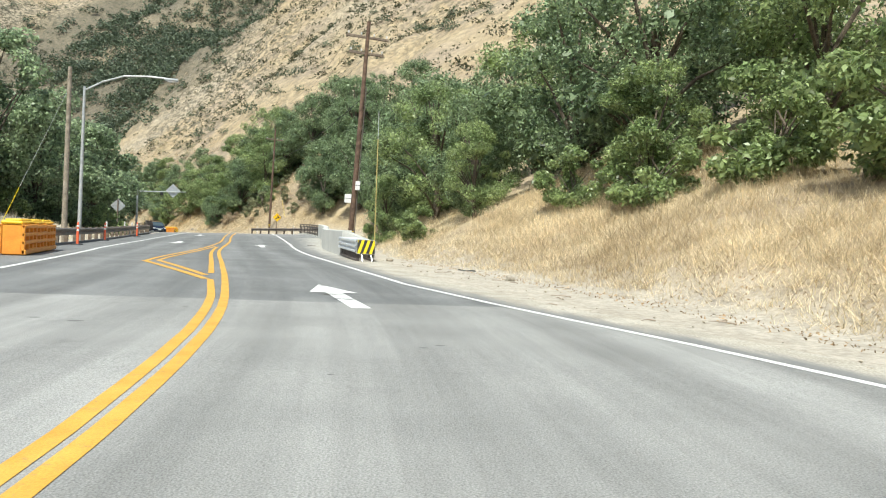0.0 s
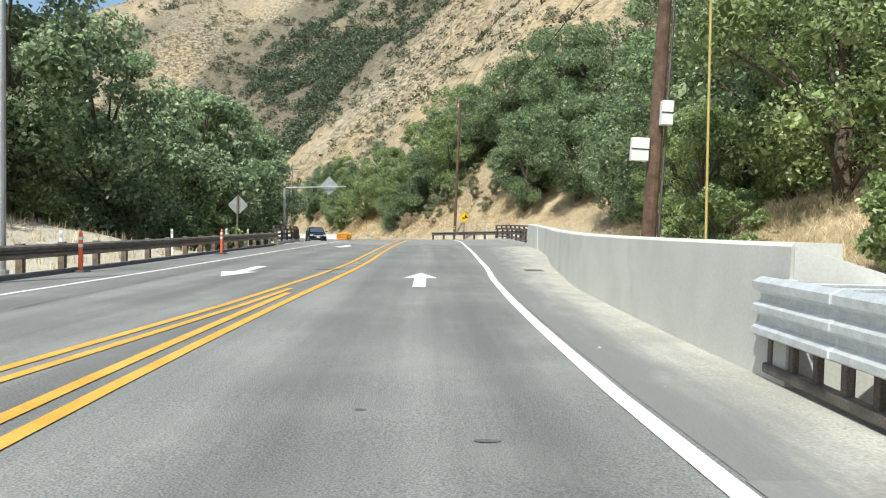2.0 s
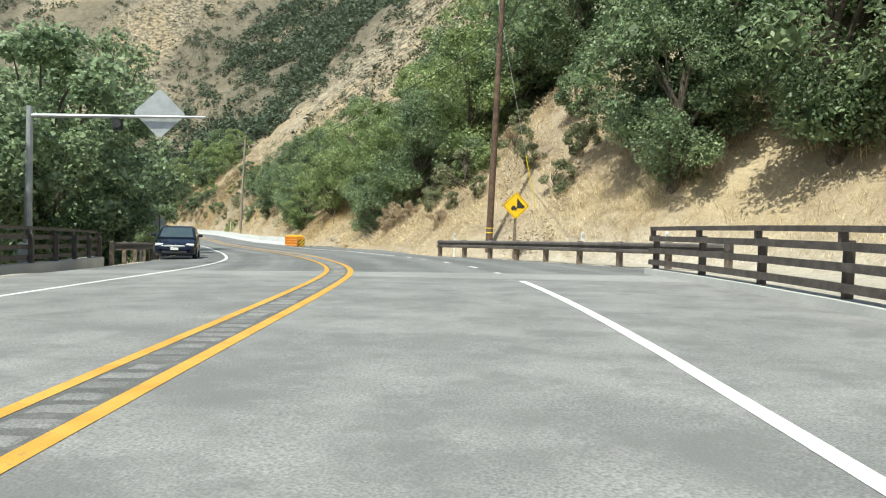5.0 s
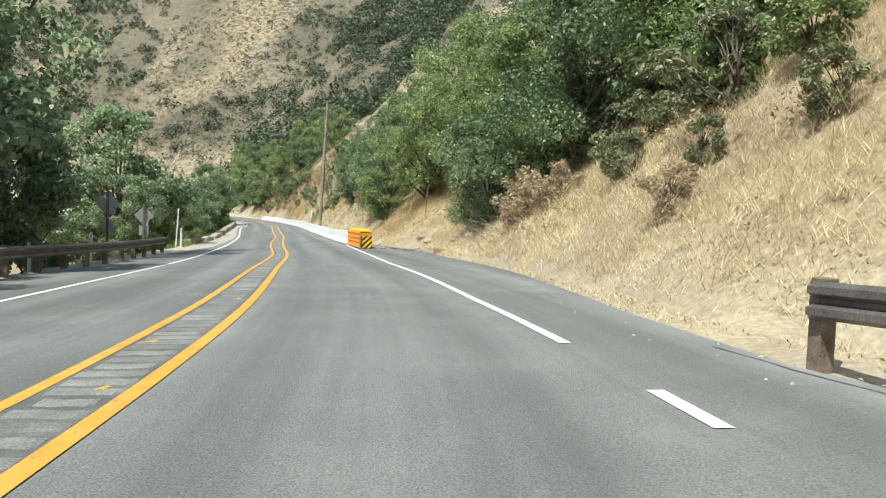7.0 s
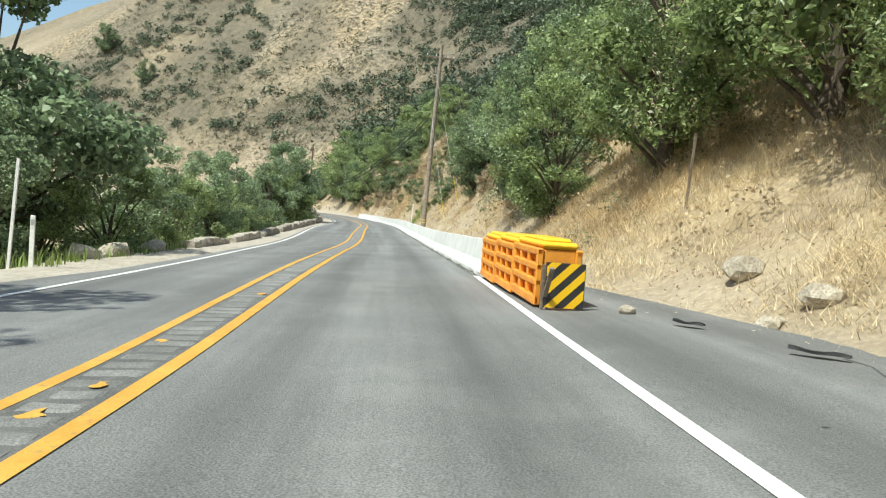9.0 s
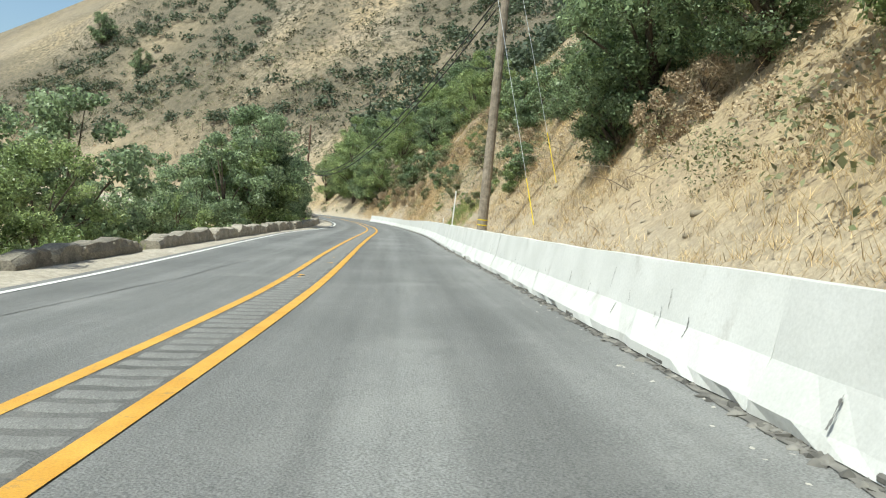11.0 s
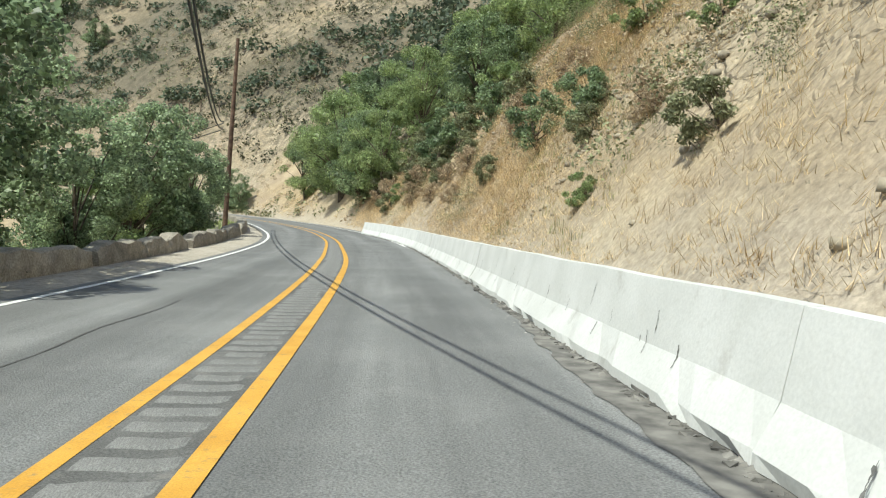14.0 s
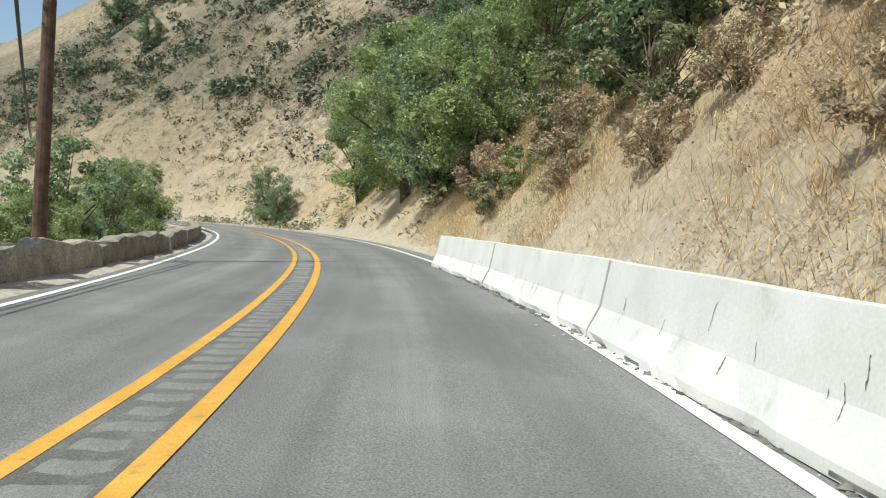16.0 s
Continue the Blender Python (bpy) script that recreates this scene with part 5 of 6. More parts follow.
# ---- parked car ----
def parked_car():
    b = thing("car", put(104.9, -7.8, 0.0, 180), "dark blue compact hatchback parked on the shoulder", "car")
    paint = material("car_paint", [c(.012, .018, .035), c(.016, .022, .042)], 3, 0.25, 0.3, 0, 40, grain=0.05)
    glass = material("car_glass", [c(.05, .07, .08), c(.06, .08, .09)], 3, 0.06, 0, 0, 40, grain=0)
    L, W = 4.35, .88
    # lower body: outline of (along, half width, bottom, top)
    secs = [(2.17, .55, .38, .62), (2.1, .72, .28, .7), (1.85, .83, .22, .8), (1.3, W, .2, .9), (.8, W, .2, .97), (0, W, .2, .98), (-1.0, W, .2, 1.0), (-1.7, .86, .22, 1.02), (-2.05, .78, .3, .98), (-2.15, .66, .4, .8)]
    bm = bmesh.new()
    rings = []
    for y, w, z0, z1 in secs:
        pts = [(-w * .9, z0), (-w, z0 + .12), (-w, z1 - .2), (-w * .93, z1 - .04), (-w * .7, z1), (w * .7, z1), (w * .93, z1 - .04), (w, z1 - .2), (w, z0 + .12), (w * .9, z0)]
        rings.append([bm.verts.new((x, y, z)) for x, z in pts])
    for p, q in zip(rings, rings[1:]):
        for k in range(10):
            bm.faces.new((p[k], q[k], q[(k + 1) % 10], p[(k + 1) % 10]))
    bm.faces.new(rings[0]), bm.faces.new(rings[-1][::-1])
    bmesh.ops.recalc_face_normals(bm, faces=bm.faces)
    part("body", bm, paint, b, shade=True)
    bm = bmesh.new()
    rings = []
    for y, w, z in ((1.05, .78, .95), (.35, .68, 1.38), (-.2, .66, 1.47), (-1.0, .66, 1.45), (-1.6, .68, 1.3), (-1.95, .74, 1.0)):
        rings.append([bm.verts.new(v) for v in ((-.8, y, .93), (-w - .02, y, z - .05), (-w + .08, y, z), (w - .08, y, z), (w + .02, y, z - .05), (.8, y, .93))])
    for p, q in zip(rings, rings[1:]):
        for k in range(5):
            bm.faces.new((p[k], q[k], q[k + 1], p[k + 1]))
    bmesh.ops.recalc_face_normals(bm, faces=bm.faces)
    part("roof", bm, paint, b, shade=True)

    def pane(name, quad, mat=glass, thick=.012):
        bm = bmesh.new()
        f = bm.faces.new([bm.verts.new(v) for v in quad])
        n = (Vector(quad[1]) - Vector(quad[0])).cross(Vector(quad[2]) - Vector(quad[0])).normalized()
        r = bmesh.ops.extrude_face_region(bm, geom=[f])
        for v in r["geom"]:
            if isinstance(v, bmesh.types.BMVert):
                v.co += n * thick
        bmesh.ops.recalc_face_normals(bm, faces=bm.faces)
        return part(name, bm, mat, b)
    pane("windscreen", [(-.7, 1.0, 1.0), (.7, 1.0, 1.0), (.6, .37, 1.4), (-.6, .37, 1.4)])
    pane("rear_window", [(.62, -1.93, 1.08), (-.62, -1.93, 1.08), (-.56, -1.64, 1.3), (.56, -1.64, 1.3)])
    for x in (-1, 1):
        pane("side_window", [(x * .812, .75, 1.02), (x * .812, -.45, 1.02), (x * .7, -.4, 1.4), (x * .72, .25, 1.34)][::x])
        pane("side_window", [(x * .812, -.52, 1.02), (x * .812, -1.6, 1.06), (x * .72, -1.4, 1.34), (x * .7, -.48, 1.41)][::x])
        bm = bmesh.new()
        box(bm, x * .62 - .17, x * .62 + .17, 1.95, 2.1, .63, .75, .04)
        part("headlight", bm, POST_WHITE, b, "clear headlight")
        bm = bmesh.new()
        box(bm, x * .98 - .1, x * .98 + .1, .62, .78, 1.0, 1.13, .03)
        part("wing_mirror", bm, paint, b)
        for y in (1.33, -1.3):
            bm = bmesh.new()
            rod(bm, (x * .7, y, .31), (x * .89, y, .31), .31, .31, 20)
            w = part("wheel", bm, BLACK, b, "black tyre")
            bm = bmesh.new()
            rod(bm, (x * .88, y, .31), (x * .9, y, .31), .2, .19, 14)
            part("rim", bm, GALV, w)
    bm = bmesh.new()
    box(bm, -.42, .42, 2.12, 2.2, .6, .68, .02)
    part("grille", bm, GALV, b, "chrome grille bar")
    bm = bmesh.new()
    box(bm, -.5, .5, 2.1, 2.18, .32, .44, .02)
    part("air_intake", bm, BLACK, b)
    bm = bmesh.new()
    box(bm, -.16, .16, 2.18, 2.21, .47, .58, .006)
    part("number_plate", bm, POST_WHITE, b, "white plate with plain bars")


parked_car()


# ---- rocks and the low stone wall ----
def rock_mesh(name, seed, mat, flat=.65, block=False):
    rng = random.Random(seed)
    bm = bmesh.new()
    bmesh.ops.create_icosphere(bm, subdivisions=2, radius=.5)
    off = Vector((rng.random() * 50, rng.random() * 50, 0))
    for v in bm.verts:
        k = 1 + .45 * noise.noise(v.co * 2.2 + off) + .2 * noise.noise(v.co * 5 + off)
        if block:   # squared off, flat on top
            k = 1 + .16 * noise.noise(v.co * 2.2 + off) + .1 * noise.noise(v.co * 6 + off)
            m = max(abs(v.co.x), abs(v.co.y), abs(v.co.z)) * 2
            v.co = v.co.lerp(v.co / m, .75)
        v.co = Vector((v.co.x * k, v.co.y * k * (1 if block else .85), max(v.co.z * k * flat, -.24)))
    me = bpy.data.meshes.new(name)
    bm.to_mesh(me), bm.free()
    me.materials.append(mat)
    return me

ROCKS = [rock_mesh("rock", k, ROCK) for k in range(4)]
STONES = [rock_mesh("stone", 10 + k, STONE, .8, True) for k in range(5)]


def rock(s, d, size, turn, label="pale broken rock on the roadside"):
    p = at(s, d)
    ob = tagged(new("rock", ROCKS[int(turn) % 4]), label, "rock", "roadside rocks")
    z = max(ground_z(p.x, p.y), p.z if edge_left(s) < d < edge_right(s) else -99)
    ob.matrix_basis = pose(p.x, p.y, z + size * .16, 0, 0, turn) @ Matrix.Diagonal((size, size, size, 1))
    return ob


for s, d, z, t in ((134.3, 3.4, .24, 31), (130.5, 4.6, .2, 80), (133.2, 5.5, .55, 12), (129.5, 6.0, .5, 200), (133.5, 5.0, .45, 77), (127.8, 6.3, .6, 141), (18.5, 5.2, .32, 55), (24.2, 3.9, .22, 93),
                   (23.0, 4.6, .18, 160), (28.5, 4.2, .3, 19), (135.5, 5.6, .7, 64), (144.0, -7.6, .9, 20), (146.5, -7.7, 1.1, 50), (149.5, -7.5, .9, 90)):
    rock(s, d, z, t)


def wall_place(s):
    return (table(s, (152, -6.75), (185, -6.5), (200, -6.4), (227, -6.25), (250, -6.2), (278, -6.4)) - .3,
            table(s, (152, .3), (178, .4), (190, .46), (200, .52), (215, .52), (235, .5), (250, .58), (285, .55)))


def stone_wall():
    """A low mortared rubble wall in lengths with broken gaps on the creek side, big stones standing out of its faces."""
    w = tagged(new("stone_wall"), "low broken rubble stone wall along the creek side", "wall", kind="structure")
    rng = random.Random(7)
    s = 152.0
    while s < 288:
        whole = s > 262
        n = 30 if whole else rng.randrange(9, 20)
        rough = .05 if whole else .16
        rings = []
        bm = bmesh.new()
        for k in range(n + 1):
            q = s + k * .42
            d, tall = wall_place(q)
            end = min(k, n - k)
            top = tall * (1 if end > 1 or whole else .6 + .2 * end) + rough * noise.noise(Vector((q * .8, 1, 0))) + .4 * rough * noise.noise(Vector((q * 3.1, 5, 0)))
            p = at(q, d)
            z0 = max(ground_z(p.x, p.y), p.z - .1)
            ring = []
            for o, h in ((.27, -.3), (.26, top * .45), (.22, top - .03), (.14, top), (-.16, top - .01), (-.26, top - .06), (-.3, -.5)):
                v = at(q, d + o + rough * .5 * noise.noise(Vector((q * 2.3, h * 6, o * 9))))
                ring.append(bm.verts.new((v.x, v.y, z0 + h)))
            rings.append(ring)
        for g, h in zip(rings, rings[1:]):
            for k in range(6):
                bm.faces.new((g[k], g[k + 1], h[k + 1], h[k]))
        bm.faces.new(rings[0][::-1]), bm.faces.new(rings[-1])
        bmesh.ops.recalc_face_normals(bm, faces=bm.faces)
        part("wall_length", bm, STONE, w)
        for k in range(int(n * .9)):
            q = s + rng.uniform(.2, n * .42 - .2)
            d, tall = wall_place(q)
            h, size = rng.uniform(.02, .75) * tall, rng.uniform(.2, .46)
            p = at(q, d + .14)
            ob = new("stone", STONES[rng.randrange(5)])
            ob.parent = w
            ob.matrix_basis = pose(p.x, p.y, max(ground_z(p.x, p.y), p.z - .1) + h, rng.uniform(-8, 8), rng.uniform(-8, 8), heading(q) + rng.choice((0, 180)) + rng.uniform(-10, 10)) @ Matrix.Diagonal((.22, size * 1.3, size * .75, 1))
        s += n * .42 + (0 if whole else rng.choice((.1, .3, .7, 1.5)))
    return w

stone_wall()


# ---- plants ----
def fast_mesh(name, verts, faces, mats):
    me = bpy.data.meshes.new(name)
    me.vertices.add(len(verts))
    me.vertices.foreach_set("co", np.asarray(verts, np.float32).ravel())
    n, k = faces.shape
    me.loops.add(n * k)
    me.loops.foreach_set("vertex_index", faces.astype(np.int32).ravel())
    me.polygons.add(n)
    me.polygons.foreach_set("loop_start", np.arange(0, n * k, k, dtype=np.int32))
    for m in mats:
        me.materials.append(m)
    me.update()
    me.validate()
    return me


def leaves(rng, centres, size, aspect=.5, droop=0.0, out=None):
    """Folded leaf-shaped quads at the given places, turned to face out of their crown."""
    n = len(centres)
    nrm = rng.normal(size=(n, 3))
    if out is not None:
        nrm = nrm * .7 + out * .42
        nrm[:, 2] += .55
    nrm /= np.linalg.norm(nrm, axis=1)[:, None] + 1e-9
    a = np.cross(nrm, rng.normal(size=(n, 3)))
    a[:, 2] -= droop
    a /= np.linalg.norm(a, axis=1)[:, None] + 1e-9
    b = np.cross(nrm, a)
    L = (size * rng.uniform(.6, 1.35, n))[:, None]
    w = L * aspect
    fold = nrm * w * .25
    v = np.stack([centres - a * L * .5, centres + b * w * .5 + fold, centres + a * L * .5, centres - b * w * .5 + fold], 1).reshape(-1, 3)
    f = np.arange(4 * n).reshape(-1, 4)
    return v, f

def crown_points(rng, n, height, radius, base, blobs, tip=.35, fill=.8):
    """Leaf places gathered in clumps over an uneven crown."""
    cs, rs = [], []
    for k in range(blobs):
        u = rng.rand()
        z = base + (height - base) * (.06 + .9 * u)
        prof = math.sin(math.pi * min(.98, .18 + .75 * u) ** (1 + tip)) * radius
        r = prof * math.sqrt(rng.rand()) * .92
        th = rng.rand() * 6.283
        cs.append((r * math.cos(th), r * math.sin(th), z))
        rs.append(radius * rng.uniform(.16, .33) * (1 - .35 * u))
    cs, rs = np.array(cs), np.array(rs)
    w = rs ** 2
    i = rng.choice(blobs, n, p=w / w.sum())
    d = rng.normal(size=(n, 3))
    d /= np.linalg.norm(d, axis=1)[:, None]
    d[:, 2] = d[:, 2] * .75 + .1
    p = cs[i] + d * (rs[i] * rng.uniform(fill, 1.08, n))[:, None]
    return p, d, cs, rs


def tree_meshes(seed, height, radius, base, count, leaf, mat, blobs=46, tip=.35, trunk=.16, aspect=.5):
    rng = np.random.RandomState(seed)
    p, d, cs, rs = crown_points(rng, count, height, radius, base, blobs, tip, .62)
    v, f = leaves(rng, p, leaf, aspect, .15, d)
    i = rng.choice(blobs, blobs * (6 if aspect > .7 else 15), p=rs / rs.sum())   # big overlapping sprays that close the heart of each clump
    q = rng.normal(size=(len(i), 3))
    q /= np.linalg.norm(q, axis=1)[:, None]
    v2, f2 = leaves(rng, cs[i] + q * (rs[i] * rng.uniform(.1, .62, len(i)))[:, None], rs[i] * .44, .8, .1, q)
    v, f = np.vstack([v, v2]), np.vstack([f, f2 + len(v)])
    crown = fast_mesh("crown", v, f, [mat])
    bm = bmesh.new()
    lean = Vector((rng.uniform(-.6, .6), rng.uniform(-.6, .6), 0))
    top = Vector((0, 0, height * .62)) + lean
    prev = Vector((0, 0, -.4))
    for k in range(1, 6):
        q = Vector((0, 0, -.4)).lerp(top, k / 5) + Vector((rng.uniform(-.12, .12), rng.uniform(-.12, .12), 0))
        rod(bm, prev, q, trunk * (1.2 - .17 * (k - 1)), trunk * (1.2 - .17 * k), 8)
        prev = q
    for k in range(min(16, blobs)):
        t = Vector(cs[k])
        z = max(base * .45, t.z * rng.uniform(.35, .6))
        st = Vector((0, 0, -.4)).lerp(top, min(.95, z / max(.1, top.z)))
        mid = st.lerp(t, .55) + Vector((0, 0, .12 * height * rng.rand() * .4))
        rod(bm, st, mid, trunk * .42, trunk * .26, 6)
        rod(bm, mid, t, trunk * .26, trunk * .08, 6)
    tm = bpy.data.meshes.new("trunk")
    bm.to_mesh(tm), bm.free()
    tm.materials.append(BARK)
    return tm, crown


SHAPES = {
    "oak": (1, 8.0, 3.9, .5, 10500, .23, OAK, 60, .2, .24),
    "oak2": (2, 7.0, 3.4, .15, 10000, .21, OAK, 52, .1, .2),
    "lime": (3, 6.0, 2.7, .1, 8500, .2, LIME, 48, .3, .13),
    "lime2": (12, 8.0, 3.6, .3, 10500, .22, LIME, 56, .2, .2),
    "syc": (4, 10.0, 3.9, 1.2, 10500, .28, SYCAMORE, 58, .3, .2, .75),
    "syc2": (5, 8.0, 3.0, .4, 9500, .23, SYCAMORE, 50, .45, .14, .75),
    "willow": (6, 5.0, 2.3, .15, 6500, .24, LIME, 40, .2, .1, .35),
    "tall": (11, 13.0, 4.4, 4.6, 9500, .27, SYCAMORE, 50, .3, .22, .75),
    "shrub": (7, 2.6, 1.7, .05, 3600, .2, OAK, 30, .0, .06),
    "lshrub": (8, 2.4, 1.6, .05, 3600, .2, LIME, 28, .0, .06),
    "sage": (9, 1.5, 1.1, .02, 2200, .16, SAGE, 24, .0, .04, .35),
    "brown": (10, 1.6, 1.2, .02, 2200, .16, BROWN_SCRUB, 24, .0, .04, .3),
}
KINDS = {}


def kind_meshes(kind, reach):
    """Trunk and crown of a kind: finer leaves beside the road, coarser ones far from it."""
    seed, height, radius, base, count, leaf, *rest = SHAPES[kind]
    small = height < 3
    level = 0 if reach < 11.2 and not small else 2 if reach > 34 else 1
    if (kind, level) not in KINDS:
        many, size = ((2.1, .6), (1.5, .74), (.5, 1.3))[level]
        KINDS[kind, level] = tree_meshes(seed, height, radius, base, int(count * many), leaf * size, *rest)
    return KINDS[kind, level]


WORDS = {"tall": ("tall sycamore with a high crown by the creek", "tree"), "oak": ("dense dark green oak tree", "tree"), "oak2": ("rounded dark green oak on the slope", "tree"), "lime": ("bright green bushy tree", "tree"), "lime2": ("tall bright green leafy tree on the slope", "tree"), "syc": ("tall leafy sycamore by the creek", "tree"),
         "syc2": ("slender light green sycamore by the creek", "tree"), "willow": ("low bright green willow", "tree"), "shrub": ("dark green evergreen shrub on dry ground", "bush"),
         "lshrub": ("bright green leafy bush on dry ground", "bush"), "sage": ("grey-green sage scrub on the bank", "bush"), "brown": ("dried brown scrub on the bank", "bush")}


def tree(kind, s, d, scale=1.0, turn=None, sink=.1, tall=1.0):
    p = at(s, d)
    z = ground_z(p.x, p.y)
    turn = (s * 37.7 + d * 91.3) % 360 if turn is None else turn
    label, cat = WORDS[kind]
    b = thing("tree" if cat == "tree" else "bush", pose(p.x, p.y, z - sink, 0, 0, turn) @ Matrix.Diagonal((scale, scale, scale * tall, 1)), label, cat, ("trees" if cat == "tree" else "bushes") + " along the canyon road")
    tm, cm = kind_meshes(kind, abs(d))
    for nm, me in (("trunk", tm), ("crown", cm)):
        ob = new(nm, me)
        ob.parent = b
    return b


def grove(kind_list, spots):
    for k, (s, d, sc) in enumerate(spots):
        tree(kind_list[k % len(kind_list)], s, d, sc)


# uphill side, from the start of the road
grove(["oak", "oak2", "lime2", "oak"], [(6, 21, 1.1), (14, 19, 1.15), (21, 17, 1.2), (27, 14.5, 1.2), (33, 13.5, 1.15), (38, 10.5, .95), (45, 10.5, 1.1), (51, 12, 1.25), (57, 13, 1.2), (40, 17, 1.4), (50, 19, 1.5), (30, 22, 1.4), (18, 27, 1.4), (62, 19, 1.4), (-3, 24, 1.2), (6, 30, 1.4), (30, 33, 1.5), (48, 30, 1.5)])
grove(["lime"], [(34.5, 9.6, .8), (47.5, 8.0, .7), (24, 12.6, .8), (54, 9.3, .75)])
grove(["lshrub", "lshrub", "lshrub"], [(14.5, 13.6, 1.7), (18.5, 13.0, 1.5), (11.0, 15.0, 1.7), (8, 15.5, 1.5), (22.5, 11.8, 1.2), (26, 10.8, 1.0), (44.5, 7.2, .8), (37.2, 7.4, .8)])
grove(["oak", "oak2"], [(68, 16.5, 1.2), (74, 18, 1.35), (80, 18.5, 1.3), (86, 19, 1.3), (91, 14.5, 1.2), (95.5, 12.5, 1.15), (72, 25, 1.5), (84, 26, 1.5), (95, 23, 1.3), (103, 21, 1.1), (110, 19, 1.3), (116, 18, 1.4), (122, 16, 1.3), (88, 21, 1.5), (94.5, 18.5, 1.4), (97.5, 15, 1.2), (101.5, 17.5, 1.3), (106, 18.5, 1.3), (83, 15.5, 1.2), (78, 14.5, 1.1), (97.2, 11.4, 1.0), (94.6, 10.8, 1.0), (113.5, 16.5, 1.2), (119, 15, 1.3), (76, 21, 1.5)])
grove(["sage", "shrub", "sage", "brown"], [(101, 10, 1.0), (104, 11.5, 1.0), (107, 9.5, 1.1), (110, 10.5, .9), (112.5, 8.6, 1.0), (115, 10.2, 1.0), (117, 8, .8), (99, 12, 1.1), (113, 12.5, 1.0)])
grove(["lime2", "oak2", "lime", "lime2"], [(120.5, 12.0, 1.3), (124.5, 9.8, 1.3), (128, 9.8, 1.35), (132, 8.6, .9), (135.5, 9.5, 1.15), (127, 13.5, 1.6), (133, 13, 1.55), (140.5, 9.6, 1.35), (145.5, 7.8, 1.1), (150, 12, 1.3), (142, 15, 1.5), (124, 15, 1.5), (130, 17, 1.6)])
grove(["lime", "oak2", "lime"], [(151.5, 6.0, .9), (156, 6.2, 1.05), (160.5, 6.6, 1.05), (166, 8.5, 1.0), (158, 10.5, 1.2), (171, 11.5, .9), (176, 13, 1.0), (182, 12.5, 1.0)])
tree("oak2", 175.5, 7.3, .95, sink=.9)
tree("sage", 101.6, 10.6, 1.0)
tree("sage", 112, 8.2, 1.7)
tree("oak", 60, 11.0, 1.05)
tree("oak", 64.5, 12.8, 1.25)
tree("oak2", 70.5, 12.8, 1.15)
tree("lime", 177.5, 8.6, .9, sink=.6)
tree("oak2", 171.5, 8.4, .8)
grove(["oak2"], [(184.5, 8.6, .8), (187.5, 9.8, .85), (190.5, 11.5, .8), (181, 12, .9)])
grove(["sage", "brown", "sage", "shrub", "brown", "sage"], [(193, 6.2, .8), (196, 7.4, .9), (199, 6.0, .7), (201, 8.8, 1.0), (213, 7.2, 1.0), (216, 5.6, .8), (218, 8.2, 1.1), (221, 6.4, .8), (224, 9.4, 1.2), (231, 6.2, .9), (234, 8.4, 1.1), (237, 5.4, .9), (240, 7.6, 1.2), (243, 5.6, 1.0), (249, 5.4, 1.1), (252, 6.8, 1.3), (254, 4.6, 1.0), (257, 5.4, 1.3), (259, 4.0, 1.0), (262, 4.6, 1.2), (222, 12, 1.2), (230, 12.5, 1.3), (238, 12, 1.2), (215, 12.5, 1.2)])
grove(["shrub", "lshrub", "sage"], [(204.5, 8.4, 1.3), (207, 9.2, 1.4), (209.5, 8.6, 1.2), (211, 10.5, 1.3), (228.6, 8.8, .7), (226.5, 6.9, .55), (245, 7.4, 1.2), (247.5, 8.6, 1.3)])
grove(["lime2", "oak2", "lime", "lime2"], [(266.5, 5.0, 1.0), (270.5, 4.8, 1.25), (274, 5.8, 1.3), (279, 5.2, 1.35), (284, 6.5, 1.4), (290, 7, 1.25), (297, 7.5, 1.3), (270, 10, 1.1), (278, 12, 1.2), (288, 13, 1.3), (264, 14, 1.0), (268, 17, 1.1), (298, 14, 1.3), (262, 12, 1.2), (266, 16, 1.3), (258, 18, 1.2), (255, 14.5, 1.0), (272, 20, 1.4), (280, 19, 1.4)])
for kind, spots in (("shrub", ((190, 6.0, .75), (193.6, 8.6, 1.3), (196.3, 5.5, .35), (226.9, 6.6, .75), (253.5, 6.4, 1.1))),
                    ("lshrub", ((189.2, 5.6, .6), (221.7, 10.2, .7), (220.9, 7.9, .5), (256.3, 11.8, .9), (220.8, 4.8, .35), (265.6, 17, 1.2), (275.8, 5.7, 1.4), (258.5, 4.6, .6), (112.5, 8.8, .8), (110, 9.0, .8), (208.5, 5.3, .3), (206.8, 4.7, .3))),
                    ("sage", ((209.6, 6.8, 1.0), (224.8, 6.1, .8), (251.5, 5.8, 1.4), (264, 5.3, 1.3), (212.5, 7.2, .9), (198.5, 5.0, .7), (268, 9.4, 1.6), (99.8, 8.5, 1.0), (104, 8.9, .8), (117.7, 10.2, 1.2), (110.4, 7.0, .7), (107.4, 7.5, .8), (118.2, 8.8, 1.3), (115.1, 7.4, .9), (247.5, 6.4, 1.2), (250, 7.6, 1.4), (255, 7.2, 1.3), (245, 6.2, .9), (259.5, 6.0, 1.4), (262, 7.4, 1.5))),
                    ("brown", ((236.1, 6.6, .9), (232, 12.1, 1.0), (238.4, 7.1, 1.1), (246.5, 5.3, .8), (242, 4.7, .7), (121.5, 6.6, 1.0), (123.5, 7.4, 1.2), (119.8, 7.2, 1.0), (109.7, 6.0, .7), (173.4, 6.7, .9), (172.6, 7.6, 1.0), (256, 5.6, 1.1), (248, 4.6, .8)))):
    grove([kind], spots)
tree("oak2", 176.2, 6.4, .62, sink=.25)
tree("lime", 177.9, 7.1, .78, sink=.3)
tree("oak2", 179.6, 8.4, .7, sink=.3)
